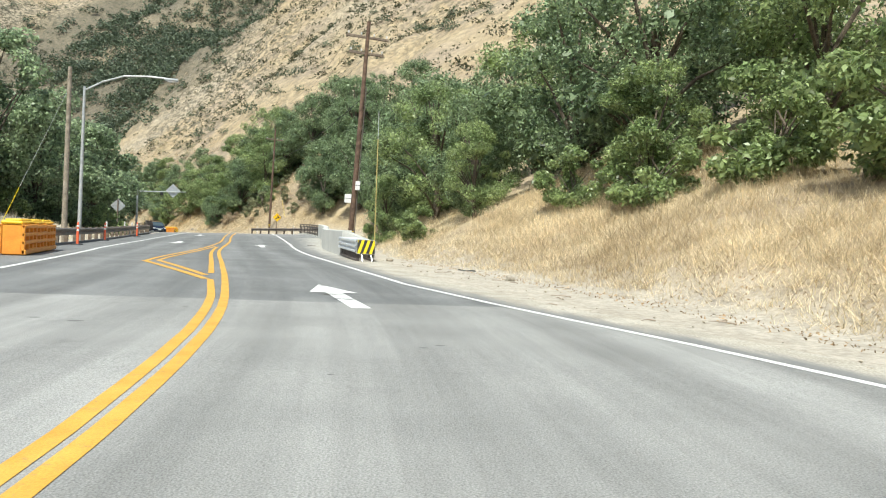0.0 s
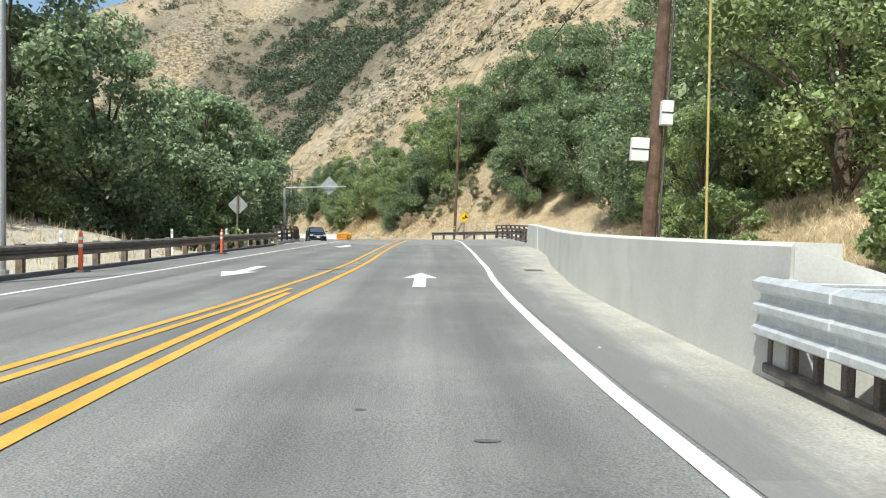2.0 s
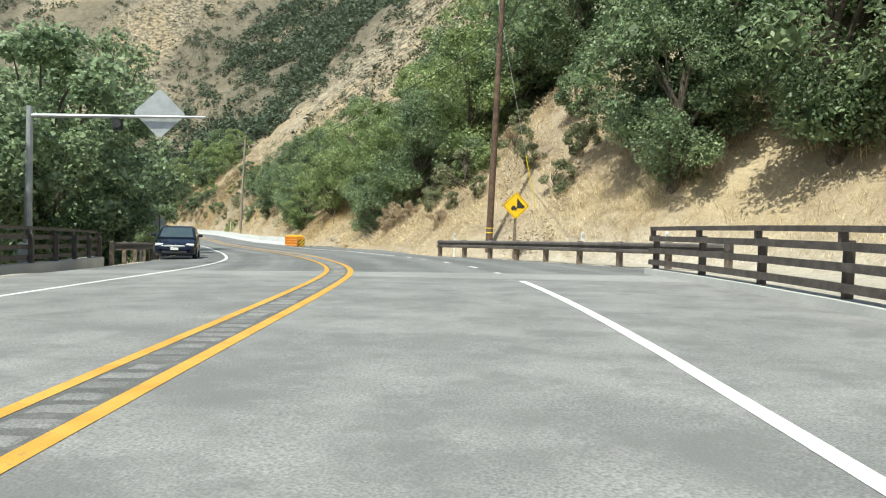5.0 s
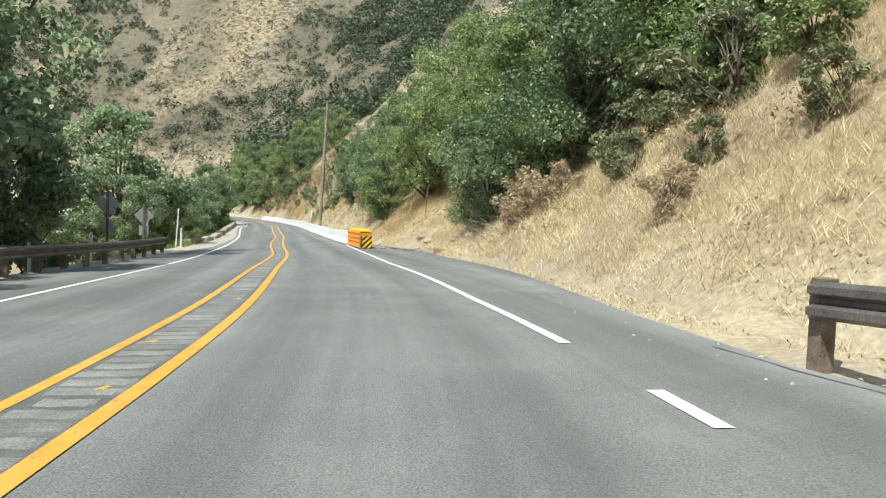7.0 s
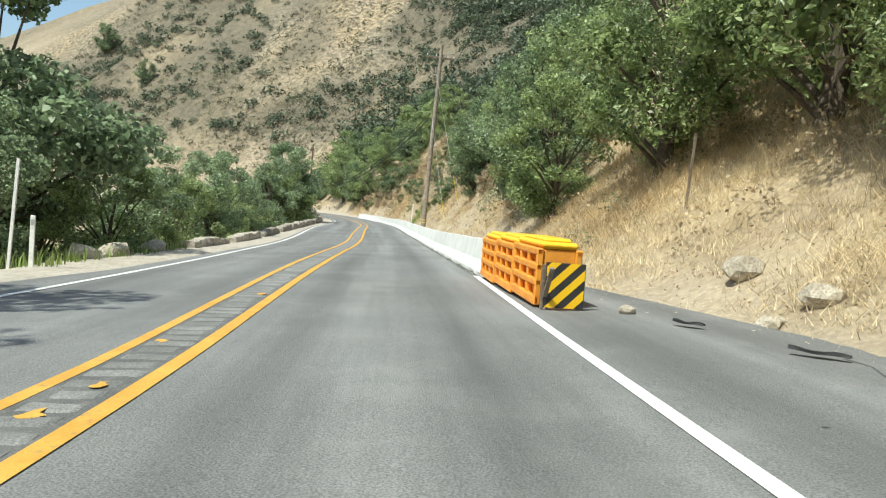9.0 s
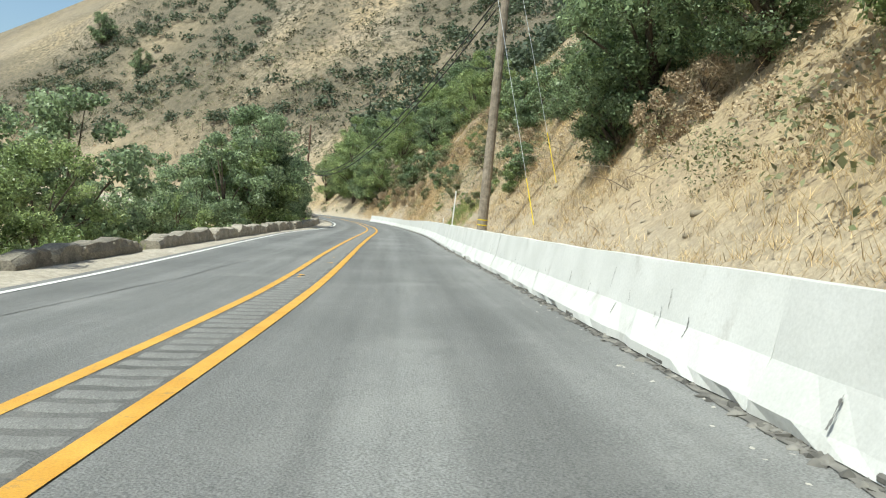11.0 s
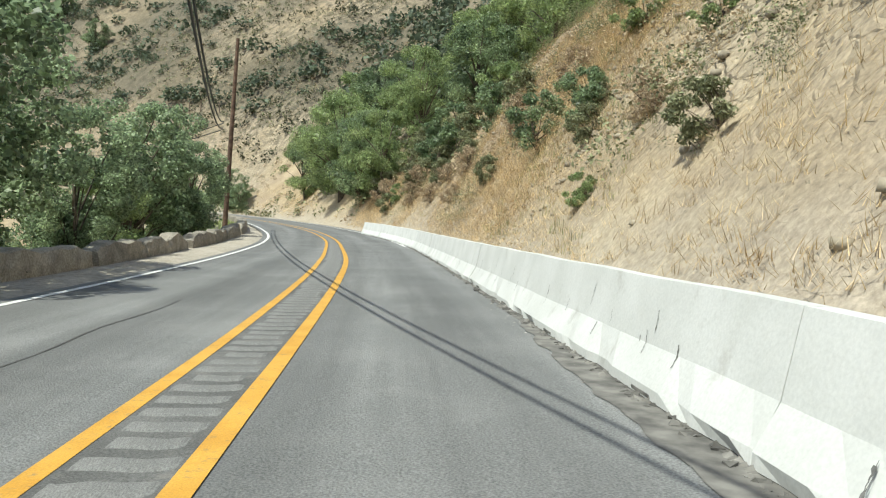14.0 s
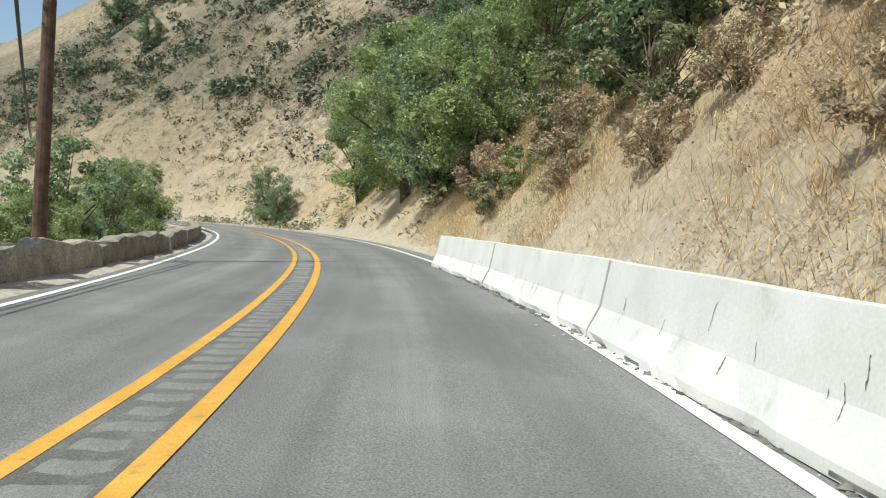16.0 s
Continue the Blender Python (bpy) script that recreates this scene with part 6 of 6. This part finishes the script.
tree("oak2", 475, 67, 1.9)
tree("oak2", 430, 51, 1.4)
tree("oak2", 321, 7.7, 1.0, sink=.2)
tree("oak2", 317.5, 6.9, .65, sink=.2)
# creek side
grove(["syc", "oak", "syc"], [(46, -22, 1.25), (53, -21, 1.35), (60, -18.5, 1.35), (67, -17, 1.25), (74, -17.5, 1.4), (81, -17, 1.5), (88, -16.5, 1.5), (56, -25, 1.3), (68, -25, 1.3), (80, -25, 1.3), (40, -24, 1.15), (30, -26, 1.05), (20, -28, 1.0), (95, -17.5, 1.35), (103, -17, 1.3)])
grove(["syc", "syc2", "oak"], [(109, -14, 1.35), (115, -13.5, 1.35), (121, -14.5, 1.15), (126, -13.5, 1.1), (131, -13.5, 1.0), (118, -21, 1.3), (130, -21, 1.3), (137, -14, .95)])
grove(["syc2", "willow", "lime"], [(143, -10.5, .75), (147.5, -10, .85), (151.5, -9.8, .8), (155.5, -10.5, .85), (160, -10, .8), (164, -10.5, .85), (168.5, -9.8, .8), (173, -10, .85), (178, -10.5, .85), (149, -14.5, 1.0), (158, -15, 1.05), (167, -15, 1.05), (176, -15.5, 1.0)])
tree("oak2", 128.2, 7.4, .95, sink=.9)
tree("syc", 213.5, -10.3, 1.1)
tree("syc2", 218.5, -10.6, 1.3)
tree("syc2", 223, -10.8, 1.1)
tree("syc2", 230, -10.2, .85)
tree("syc2", 241, -9.3, .95)
tree("syc2", 246.5, -9.2, .8)
tree("lime", 249.5, -10, .75)
tree("lime", 134.5, 8.6, .8, sink=.3)
tree("syc", 147, -12, 1.15)
tree("syc", 118, -13.6, 1.4)
tree("tall", 126.4, -13.2, 1.35)
grove(["lshrub"], [(127.6, -9.9, .5), (132.4, -10.0, .5), (134.6, -9.8, .42)])
grove(["lshrub", "sage", "lshrub", "brown"], [(44, -19.2, 1.0), (48, -18, .9), (53, -17.4, .8), (57, -18, 1.0), (61, -17.5, 1.1), (66, -15, 1.2), (70, -13, 1.5), (75, -13.8, 1.4), (84, -13.6, 1.4), (90, -13.4, 1.4)])
grove(["syc2", "syc2", "willow"], [(184, -12.5, 1.1), (190.5, -11, .65), (196.5, -11.5, .9), (201, -11.8, .72), (206, -11.2, 1.1), (211.5, -10.5, 1.75), (216, -10.8, 1.15), (193, -15, .8), (203, -15.5, .9), (213, -16, 1.2)])
grove(["syc2", "willow"], [(229, -9.8, .6), (233, -10, .9), (238, -10.4, 1.0), (242, -10.8, .9), (235, -15, 1.0), (246, -12, .8)])
grove(["syc2", "willow"], [(268, -11.5, .85), (274, -10.5, 1.1), (280, -11, .8), (286, -10, 1.2), (292, -10.8, .8), (299, -10.2, 1.2), (306, -11.2, .8), (313, -11, 1.2), (320, -12, .9), (328, -12, 1.2)])
grove(["willow", "lshrub"], [(250, -10.5, .8), (256, -10, 1.1), (261, -10.5, .8), (266, -10, 1.0), (271, -11, .7), (255, -14.5, .9), (264, -15, .9), (274, -14, .8)])


def scatter(rng, n, s0, s1, d0, d1):
    s, d = rng.uniform(s0, s1, n), rng.uniform(d0, d1, n)
    x = np.interp(s, STATION, LINE[:, 0])
    y = np.interp(s, STATION, LINE[:, 1])
    tx, ty = np.interp(s, STATION, TANGENT[:, 0]), np.interp(s, STATION, TANGENT[:, 1])
    x, y = x + d * ty, y - d * tx
    z, ss, dd = height(x, y)
    return np.stack([x, y, z], 1), ss, dd


def far_scrub():
    """Chaparral clumps over the hillsides, too many to count."""
    for name, mat, n, seed, rr, per, leaf, area, label in (
            ("far_scrub", CHAPARRAL, 15000, 21, (.3, 1.5), 17, .46, (90, 492, 18, 220), "grey-green scrub dotting the dry hillsides"),
            ("far_oaks", FAR_OAK, 1300, 22, (.6, 3.4), 80, .34, (240, 480, 26, 190), "dark green oaks and chaparral on the far hillsides"),
            ("verge_scrub", SAGE, 3600, 27, (.25, 1.2), 24, .36, (258, 480, 3.4, 55), "grey-green scrub on the lower slope"),
            ("verge_brown", BROWN_SCRUB, 2000, 28, (.25, .9), 24, .36, (256, 480, 3.2, 55), "dried brown scrub on the lower slope"),
            ("gully_oaks", FAR_OAK, 1700, 24, (1.5, 4.6), 100, .26, (252, 352, 14, 168), "dark green oaks filling the gully on the far hillside"),
            ("bank_bushes", SAGE, 130, 30, (.4, 1.15), 420, .1, (188, 262, 6, 16), "grey-green bushes on the steep bank"),
            ("bank_brush", GOLD_SCRUB, 420, 31, (.25, .8), 300, .065, (214, 274, 3.4, 14), "tangled dry brown brush on the steep bank"),
            ("bank_thicket", SAGE, 150, 32, (.3, .95), 380, .08, (236, 274, 3.6, 14), "olive-green thicket on the steep bank"),
            ("ridge_shrubs", FAR_OAK, 90, 25, (.8, 2.2), 220, .2, (110, 262, 24, 90), "dark shrubs on the tan ridge"),
            ("bank_scrub", BROWN_SCRUB, 1100, 23, (.2, .75), 90, .2, (97, 266, 5.6, 20), "dried brown scrub on the steep bank"),
            ("bank_sage", SAGE, 800, 26, (.2, .85), 100, .17, (142, 266, 5.2, 22), "grey-green scrub on the steep bank")):
        rng = np.random.RandomState(seed)
        base, s, d = scatter(rng, n * 4, *area)
        if name == "gully_oaks":
            keep = (np.abs(s - 291 - .1 * (d - 30)) < 23 + .06 * d + 3 * rng.normal(size=len(base))) & (relief(base[:, 0], base[:, 1], .07, 3, 71) > -.7)
        elif name == "far_oaks":
            keep = relief(base[:, 0], base[:, 1], .022, 4, 29) + rng.normal(size=len(base)) * .16 > .3
        else:
            near = name.startswith(("bank", "verge"))
            keep = relief(base[:, 0], base[:, 1], .3 if near else .05, 3, seed) + rng.normal(size=len(base)) * .5 > (.0 if near else .1)
        base = base[keep][:n]
        i = np.repeat(np.arange(len(base)), per)
        r = rr[0] + (rr[1] - rr[0]) * rng.rand(len(base)) ** 1.8
        q = rng.normal(size=(len(i), 3))
        q /= np.linalg.norm(q, axis=1)[:, None]
        q[:, 2] = np.abs(q[:, 2]) * 1.1
        k = 1 + .35 * np.sin(q[:, 0] * 5 + i) * np.cos(q[:, 1] * 4 + i * 2)
        if name.startswith("bank"):   # whole bushes standing out of the slope
            q[:, 2] *= np.where(rng.rand(len(i)) < .35, -1, 1)
            base = base + np.stack([0 * r, 0 * r, .55 * r], 1)
        p = base[i] + q * (r[i] * k * rng.uniform(.55, 1.0, len(i)))[:, None]
        v, f = leaves(rng, p, r[i] * leaf, .6, 0, q)
        tagged(new(name, fast_mesh(name, v, f, [mat])), label, "scrub", kind="stuff")

far_scrub()


def grass(name, spots, tall, width, mat, label, seed, blades=5, splay=.5, spread=.07, bent=True):
    """Tufts of thin bent blades."""
    rng = np.random.RandomState(seed)
    i = np.repeat(np.arange(len(spots)), blades)
    n = len(i)
    th = rng.rand(n) * 6.283
    h = tall[i] * rng.uniform(.5, 1.15, n)
    lean = rng.uniform(.05 + .25 * splay * (splay > 1), splay, n) * h
    b = spots[i] + np.stack([rng.normal(size=n) * spread, rng.normal(size=n) * spread, -.04 + 0 * h], 1)
    side = np.stack([-np.sin(th), np.cos(th), 0 * th], 1) * (width * rng.uniform(.6, 1.4, n))[:, None]
    out = np.stack([np.cos(th), np.sin(th), 0 * th], 1)
    mid = b + out * (lean * .35)[:, None] + np.stack([0 * h, 0 * h, h * .6], 1)
    tip = b + out * lean[:, None] + np.stack([0 * h, 0 * h, h], 1)
    if not bent:
        v = np.stack([b - side, b + side, tip], 1).reshape(-1, 3)
        return tagged(new(name, fast_mesh(name, v, np.arange(3 * n).reshape(-1, 3), [mat])), label, "grass", kind="stuff")
    v = np.stack([b - side, b + side, mid + side * .8, mid - side * .8, tip], 1).reshape(-1, 3)
    k = np.arange(n)[:, None] * 5
    f = np.concatenate([k + np.array([[0, 1, 2]]), k + np.array([[0, 2, 3]]), k + np.array([[3, 2, 4]])], 0)
    return tagged(new(name, fast_mesh(name, v, f, [mat])), label, "grass", kind="stuff")


def grow():
    rng = np.random.RandomState(31)
    sets = []
    for n, s0, s1, d0, d1, tall in ((26000, -8, 34, 5.0, 17, .42), (5000, 30, 68, 5.4, 12, .45), (17000, 94, 124, 3.6, 14, .3), (17000, 112, 152, 3.6, 12, .36), (18000, 138, 215, 3.0, 10, .34), (25000, 203, 270, 2.6, 11, .26), (12000, 150, 268, 8, 24, .4), (20000, 226, 268, 2.6, 15, .42), (9000, 256, 330, 2.6, 12, .4), (3500, 66, 96, 9, 18, .45)):
        p, s, d = scatter(rng, n, s0, s1, d0, d1)
        e = d - toe_right(s)
        patchy = relief(p[:, 0], p[:, 1], .6, 2, 4) + relief(p[:, 0], p[:, 1], .23, 2, 14) * (s > 138) + rng.normal(size=n) * .5
        keep = (e > np.where((s > 98) & (s < 140), -.75, -.35) + .5 * rng.rand(n)) & (patchy > np.where((s > 138) & (s < 228) & (e > .8), -.1, -.6))
        bare = (np.abs(s - 213) < 10 + 3 * rng.normal(size=n)) & (d > 5.6 + .6 * rng.normal(size=n)) & (d < 14)
        keep &= ~(bare & (rng.rand(n) < .62))
        sets.append((p[keep], tall * rng.uniform(.5, 1.2, keep.sum()) * np.clip(.45 + e[keep] * .4, .4, 1)))
    spots = np.concatenate([q[0] for q in sets])
    tall = np.concatenate([q[1] for q in sets])
    low = stations(spots[:, 0], spots[:, 1])[0] < 142
    grass("dry_grass", spots[low], tall[low], .0065, DRY_GRASS, "tall straw-coloured dry grass on the bank", 32, blades=9, splay=2.0, spread=.13, bent=False)
    grass("bank_grass", spots[~low], tall[~low], .006, BANK_GRASS, "golden brown dry grass on the steep bank", 45, blades=8, splay=1.9, spread=.13, bent=False)
    for nm, mt, n, seed, area, words in (("verge_weeds", BROWN_SCRUB, 1500, 39, (-8, 34, 5.4, 17), "tangled dead brown weeds in the dry grass"), ("verge_straw", DRY_GRASS, 900, 40, (-8, 34, 5.4, 17), "thick bunches of pale straw in the dry grass"),
                                         ("turnout_weeds", BROWN_SCRUB, 700, 42, (95, 142, 4.4, 14), "dead brown weeds on the bank above the turnout"), ("turnout_straw", DRY_GRASS, 1300, 43, (95, 142, 4.4, 14), "bunches of golden straw on the bank above the turnout")):
        q, s, d = scatter(rng, n, *area)
        q = q[(d > toe_right(s) + .2) & (relief(q[:, 0], q[:, 1], .5, 3, seed) + rng.normal(size=n) * .4 > -.2)]
        grass(nm, q, .32 * rng.uniform(.35, 1.3, len(q)), .0045, mt, words, seed, blades=44, splay=2.0, spread=.24, bent=False)
    p, s, d = scatter(rng, 6000, 12, 92, -30, -10.3)
    grass("lot_grass", p, .4 * rng.uniform(.3, 1.2, len(p)), .01, DRY_GRASS, "sparse dry grass at the edge of the dirt lot", 33)
    p, s, d = scatter(rng, 5200, 184, 266, 4.0, 18)
    p = p[relief(p[:, 0], p[:, 1], .35, 3, 52) + rng.normal(size=len(p)) * .3 > .35]
    for nm, mt, n, seed, words in (("bunch_grass", BANK_GRASS, 3400, 37, "bunches of straw-coloured grass on the steep bank"), ("dead_weeds", BROWN_SCRUB, 2200, 38, "bunches of dead brown weeds on the steep bank")):
        q, s, d = scatter(rng, n, 140, 268, 3.2, 16)
        q = q[(d > toe_right(s) + .3) & ~((np.abs(s - 213) < 9) & (d > 5.8) & (d < 13))]
        grass(nm, q, .32 * rng.uniform(.4, 1.3, len(q)), .0045, mt, words, seed, blades=28, splay=1.6, spread=.17, bent=False)
    grass("bank_weeds", p, .36 * rng.uniform(.4, 1.3, len(p)), .006, WEED, "olive weeds in tufts on the steep bank", 36, blades=14, splay=.9, spread=.16)
    p, s, d = scatter(rng, 4200, 197, 206.5, 2.9, 5.2)
    p = p[relief(p[:, 0], p[:, 1], .9, 3, 81) + rng.normal(size=len(p)) * .4 > -.15]
    grass("green_reeds", p, .42 * rng.uniform(.3, 1.35, len(p)), .006, GREEN_REED, "patch of tall green grass behind the barrier", 34)
    p, s, d = scatter(rng, 2600, 140, 275, -9.5, -6.9)
    grass("creek_weeds", p, .4 * rng.uniform(.4, 1.3, len(p)), .014, GREEN_REED, "green weeds behind the low stone wall", 35)
    p, s, d = scatter(rng, 9000, -6, 30, 5.0, 12)
    e = d - toe_right(s)
    p = p[(e > -1.2) & (e < 3)]
    p2b, s, d = scatter(rng, 8000, 96, 142, 3.4, 8)
    e = d - toe_right(s)
    p = np.concatenate([p, p2b[(e > -.7) & (e < 2)]])
    v, f = leaves(rng, p + np.array([0, 0, .015]), .06, .4)
    tagged(new("leaf_litter", fast_mesh("leaf_litter", v, f, [LITTER])), "brown dry leaves and broken stalks on the shoulder", "leaf litter", kind="stuff")


grow()


def slope_rocks():
    """Broken stones lying in the dry earth of the bank."""
    rng = np.random.RandomState(41)
    base, s, d = (np.concatenate(q) for q in zip(scatter(rng, 2600, 150, 266, 4.6, 16), scatter(rng, 6500, 201, 228, 4.4, 13)))
    keep = relief(base[:, 0], base[:, 1], .2, 3, 44) + rng.normal(size=len(base)) * .3 > .1
    base = base[keep]
    n = len(base)
    corners = np.array([(x, y, z) for z in (-.8, .55) for x, y in ((1, .2), (.1, 1), (-1, .1), (-.2, -1))]) * np.array([[1, 1, .6]])
    r = (.025 + .15 * rng.rand(n) ** 3.2)[:, None, None]
    turn = rng.rand(n) * 6.283
    v = corners[None] * r * rng.uniform(.75, 1.2, (n, 8, 1))
    cs, sn = np.cos(turn)[:, None], np.sin(turn)[:, None]
    v = np.stack([v[..., 0] * cs - v[..., 1] * sn, v[..., 0] * sn + v[..., 1] * cs, v[..., 2]], -1) + base[:, None, :]
    k = np.arange(n)[:, None, None] * 8
    f = (k + np.array([(0, 1, 5, 4), (1, 2, 6, 5), (2, 3, 7, 6), (3, 0, 4, 7), (4, 5, 6, 7), (3, 2, 1, 0)])[None]).reshape(-1, 4)
    tagged(new("slope_rocks", fast_mesh("slope_rocks", v.reshape(-1, 3), f, [ROCK_STUFF])), "broken stones lying on the steep bank", "rocks", kind="stuff")


def dead_branches():
    """A tangle of bare grey branches under the bushes on the bank."""
    rng = random.Random(77)
    for s0, d0, n in ((186.5, 7.2, 110), (124.5, 6.6, 70), (121.8, 6.5, 55), (172.5, 6.4, 50), (190.5, 7.4, 60)):
        p = at(s0, d0)
        base = Vector((p.x, p.y, ground_z(p.x, p.y)))
        bm = bmesh.new()
        for k in range(n):
            x, y = rng.gauss(0, 1.0), rng.gauss(0, .8)
            q = Vector((x, y, ground_z(base.x + x, base.y + y) - base.z - .05))
            way = Vector((rng.gauss(0, .6), rng.gauss(0, .6), rng.uniform(.15, .8)))
            r = rng.uniform(.008, .02)
            for j in range(3):
                e = q + way * rng.uniform(.25, .5)
                rod(bm, q, e, r, r * .7, 5)
                q, r = e, r * .7
                way += Vector((rng.gauss(0, .35), rng.gauss(0, .35), -.25))
        ob = part("dead_branches", bm, TWIG)
        ob.matrix_basis = pose(*base)
        tagged(ob, "tangle of bare grey dead branches on the bank", "branches", kind="stuff")


dead_branches()

slope_rocks()


def roadside_debris():
    """A splintered crate and strips of torn tyre at the edge of the turnout."""
    b = thing("wooden_crate", beside(128.6, 4.95, 0.0, 35), "broken slatted wooden crate lying on the verge", "crate")
    for z in (.02, .12, .22):
        for x0, x1, y0, y1 in ((-.4, .4, -.25, -.23), (-.4, .4, .23, .25), (-.4, -.38, -.25, .25), (.38, .4, -.25, .25)):
            bm = bmesh.new()
            box(bm, x0, x1, y0, y1, z, z + .07, .004)
            part("slat", bm, CRATE, b)
    for x in (-.37, .37):
        for y in (-.22, .22):
            bm = bmesh.new()
            box(bm, x - .025, x + .025, y - .025, y + .025, 0, .3, .004)
            part("corner_post", bm, CRATE, b)
    for s, d, L, t in ((133.0, 3.72, .4, 75), (131.0, 4.15, .55, 80), (21.5, 5.0, .6, 60)):
        bm = bmesh.new()
        rings = []
        for k in range(9):
            y = (k / 8 - .5) * L
            w = .07 * (1 - abs(k / 8 - .5) * .9)
            rings.append([bm.verts.new((x * w, y, .015 + .05 * math.cos(x * 1.2) * (1 + .3 * math.sin(k))) ) for x in (-1, -.4, .4, 1)])
        for p, q in zip(rings, rings[1:]):
            for k in range(3):
                bm.faces.new((p[k], p[k + 1], q[k + 1], q[k]))
        bmesh.ops.solidify(bm, geom=bm.faces[:], thickness=.015)
        ob = part("tyre_strip", bm, BLACK)
        p = at(s, d, 0.01)
        ob.matrix_basis = pose(p.x, p.y, max(p.z, ground_z(p.x, p.y)) + .005, 0, 0, t)
        tagged(ob, "torn black strip of tyre rubber on the shoulder", "tyre strip")
    rng = random.Random(19)
    for k in range(16):   # fallen sticks
        s, d = rng.uniform(8, 29), rng.uniform(3.6, 6.6)
        p = at(s, max(d, edge_right(s) + .3))
        bm = bmesh.new()
        L, a = rng.uniform(.15, .5), rng.uniform(0, 6)
        rod(bm, (0, 0, .015), (L * .5 * math.cos(a), L * .5 * math.sin(a), .03), .012, .01, 5)
        rod(bm, (L * .5 * math.cos(a), L * .5 * math.sin(a), .03), (L * math.cos(a + .15), L * math.sin(a + .15), .02), .01, .005, 5)
        ob = part("stick", bm, TWIG)
        ob.matrix_basis = pose(p.x, p.y, ground_z(p.x, p.y) + .005)
        tagged(ob, "dry broken stick on the dirt shoulder", "stick", "fallen sticks")


roadside_debris()


def fence_posts():
    """Old fence posts standing in a row on the far slope."""
    bm = bmesh.new()
    rod(bm, (0, 0, -.3), (0, 0, 2.2), .13, .11, 7)
    first = None
    for s in (371, 366.5, 361.5, 358.5, 353.5):
        p = at(s, 27)
        m = pose(p.x, p.y, ground_z(p.x, p.y), 4 * math.sin(s), 5 * math.cos(s * 3), 0)
        if first is None:
            first = part("fence_post", bm, TIMBER)
            tagged(first, "weathered timber fence post on the dry hillside", "fence post", "posts on the far slope")
            first.matrix_basis = m
        else:
            copy_thing(first, m)


fence_posts()
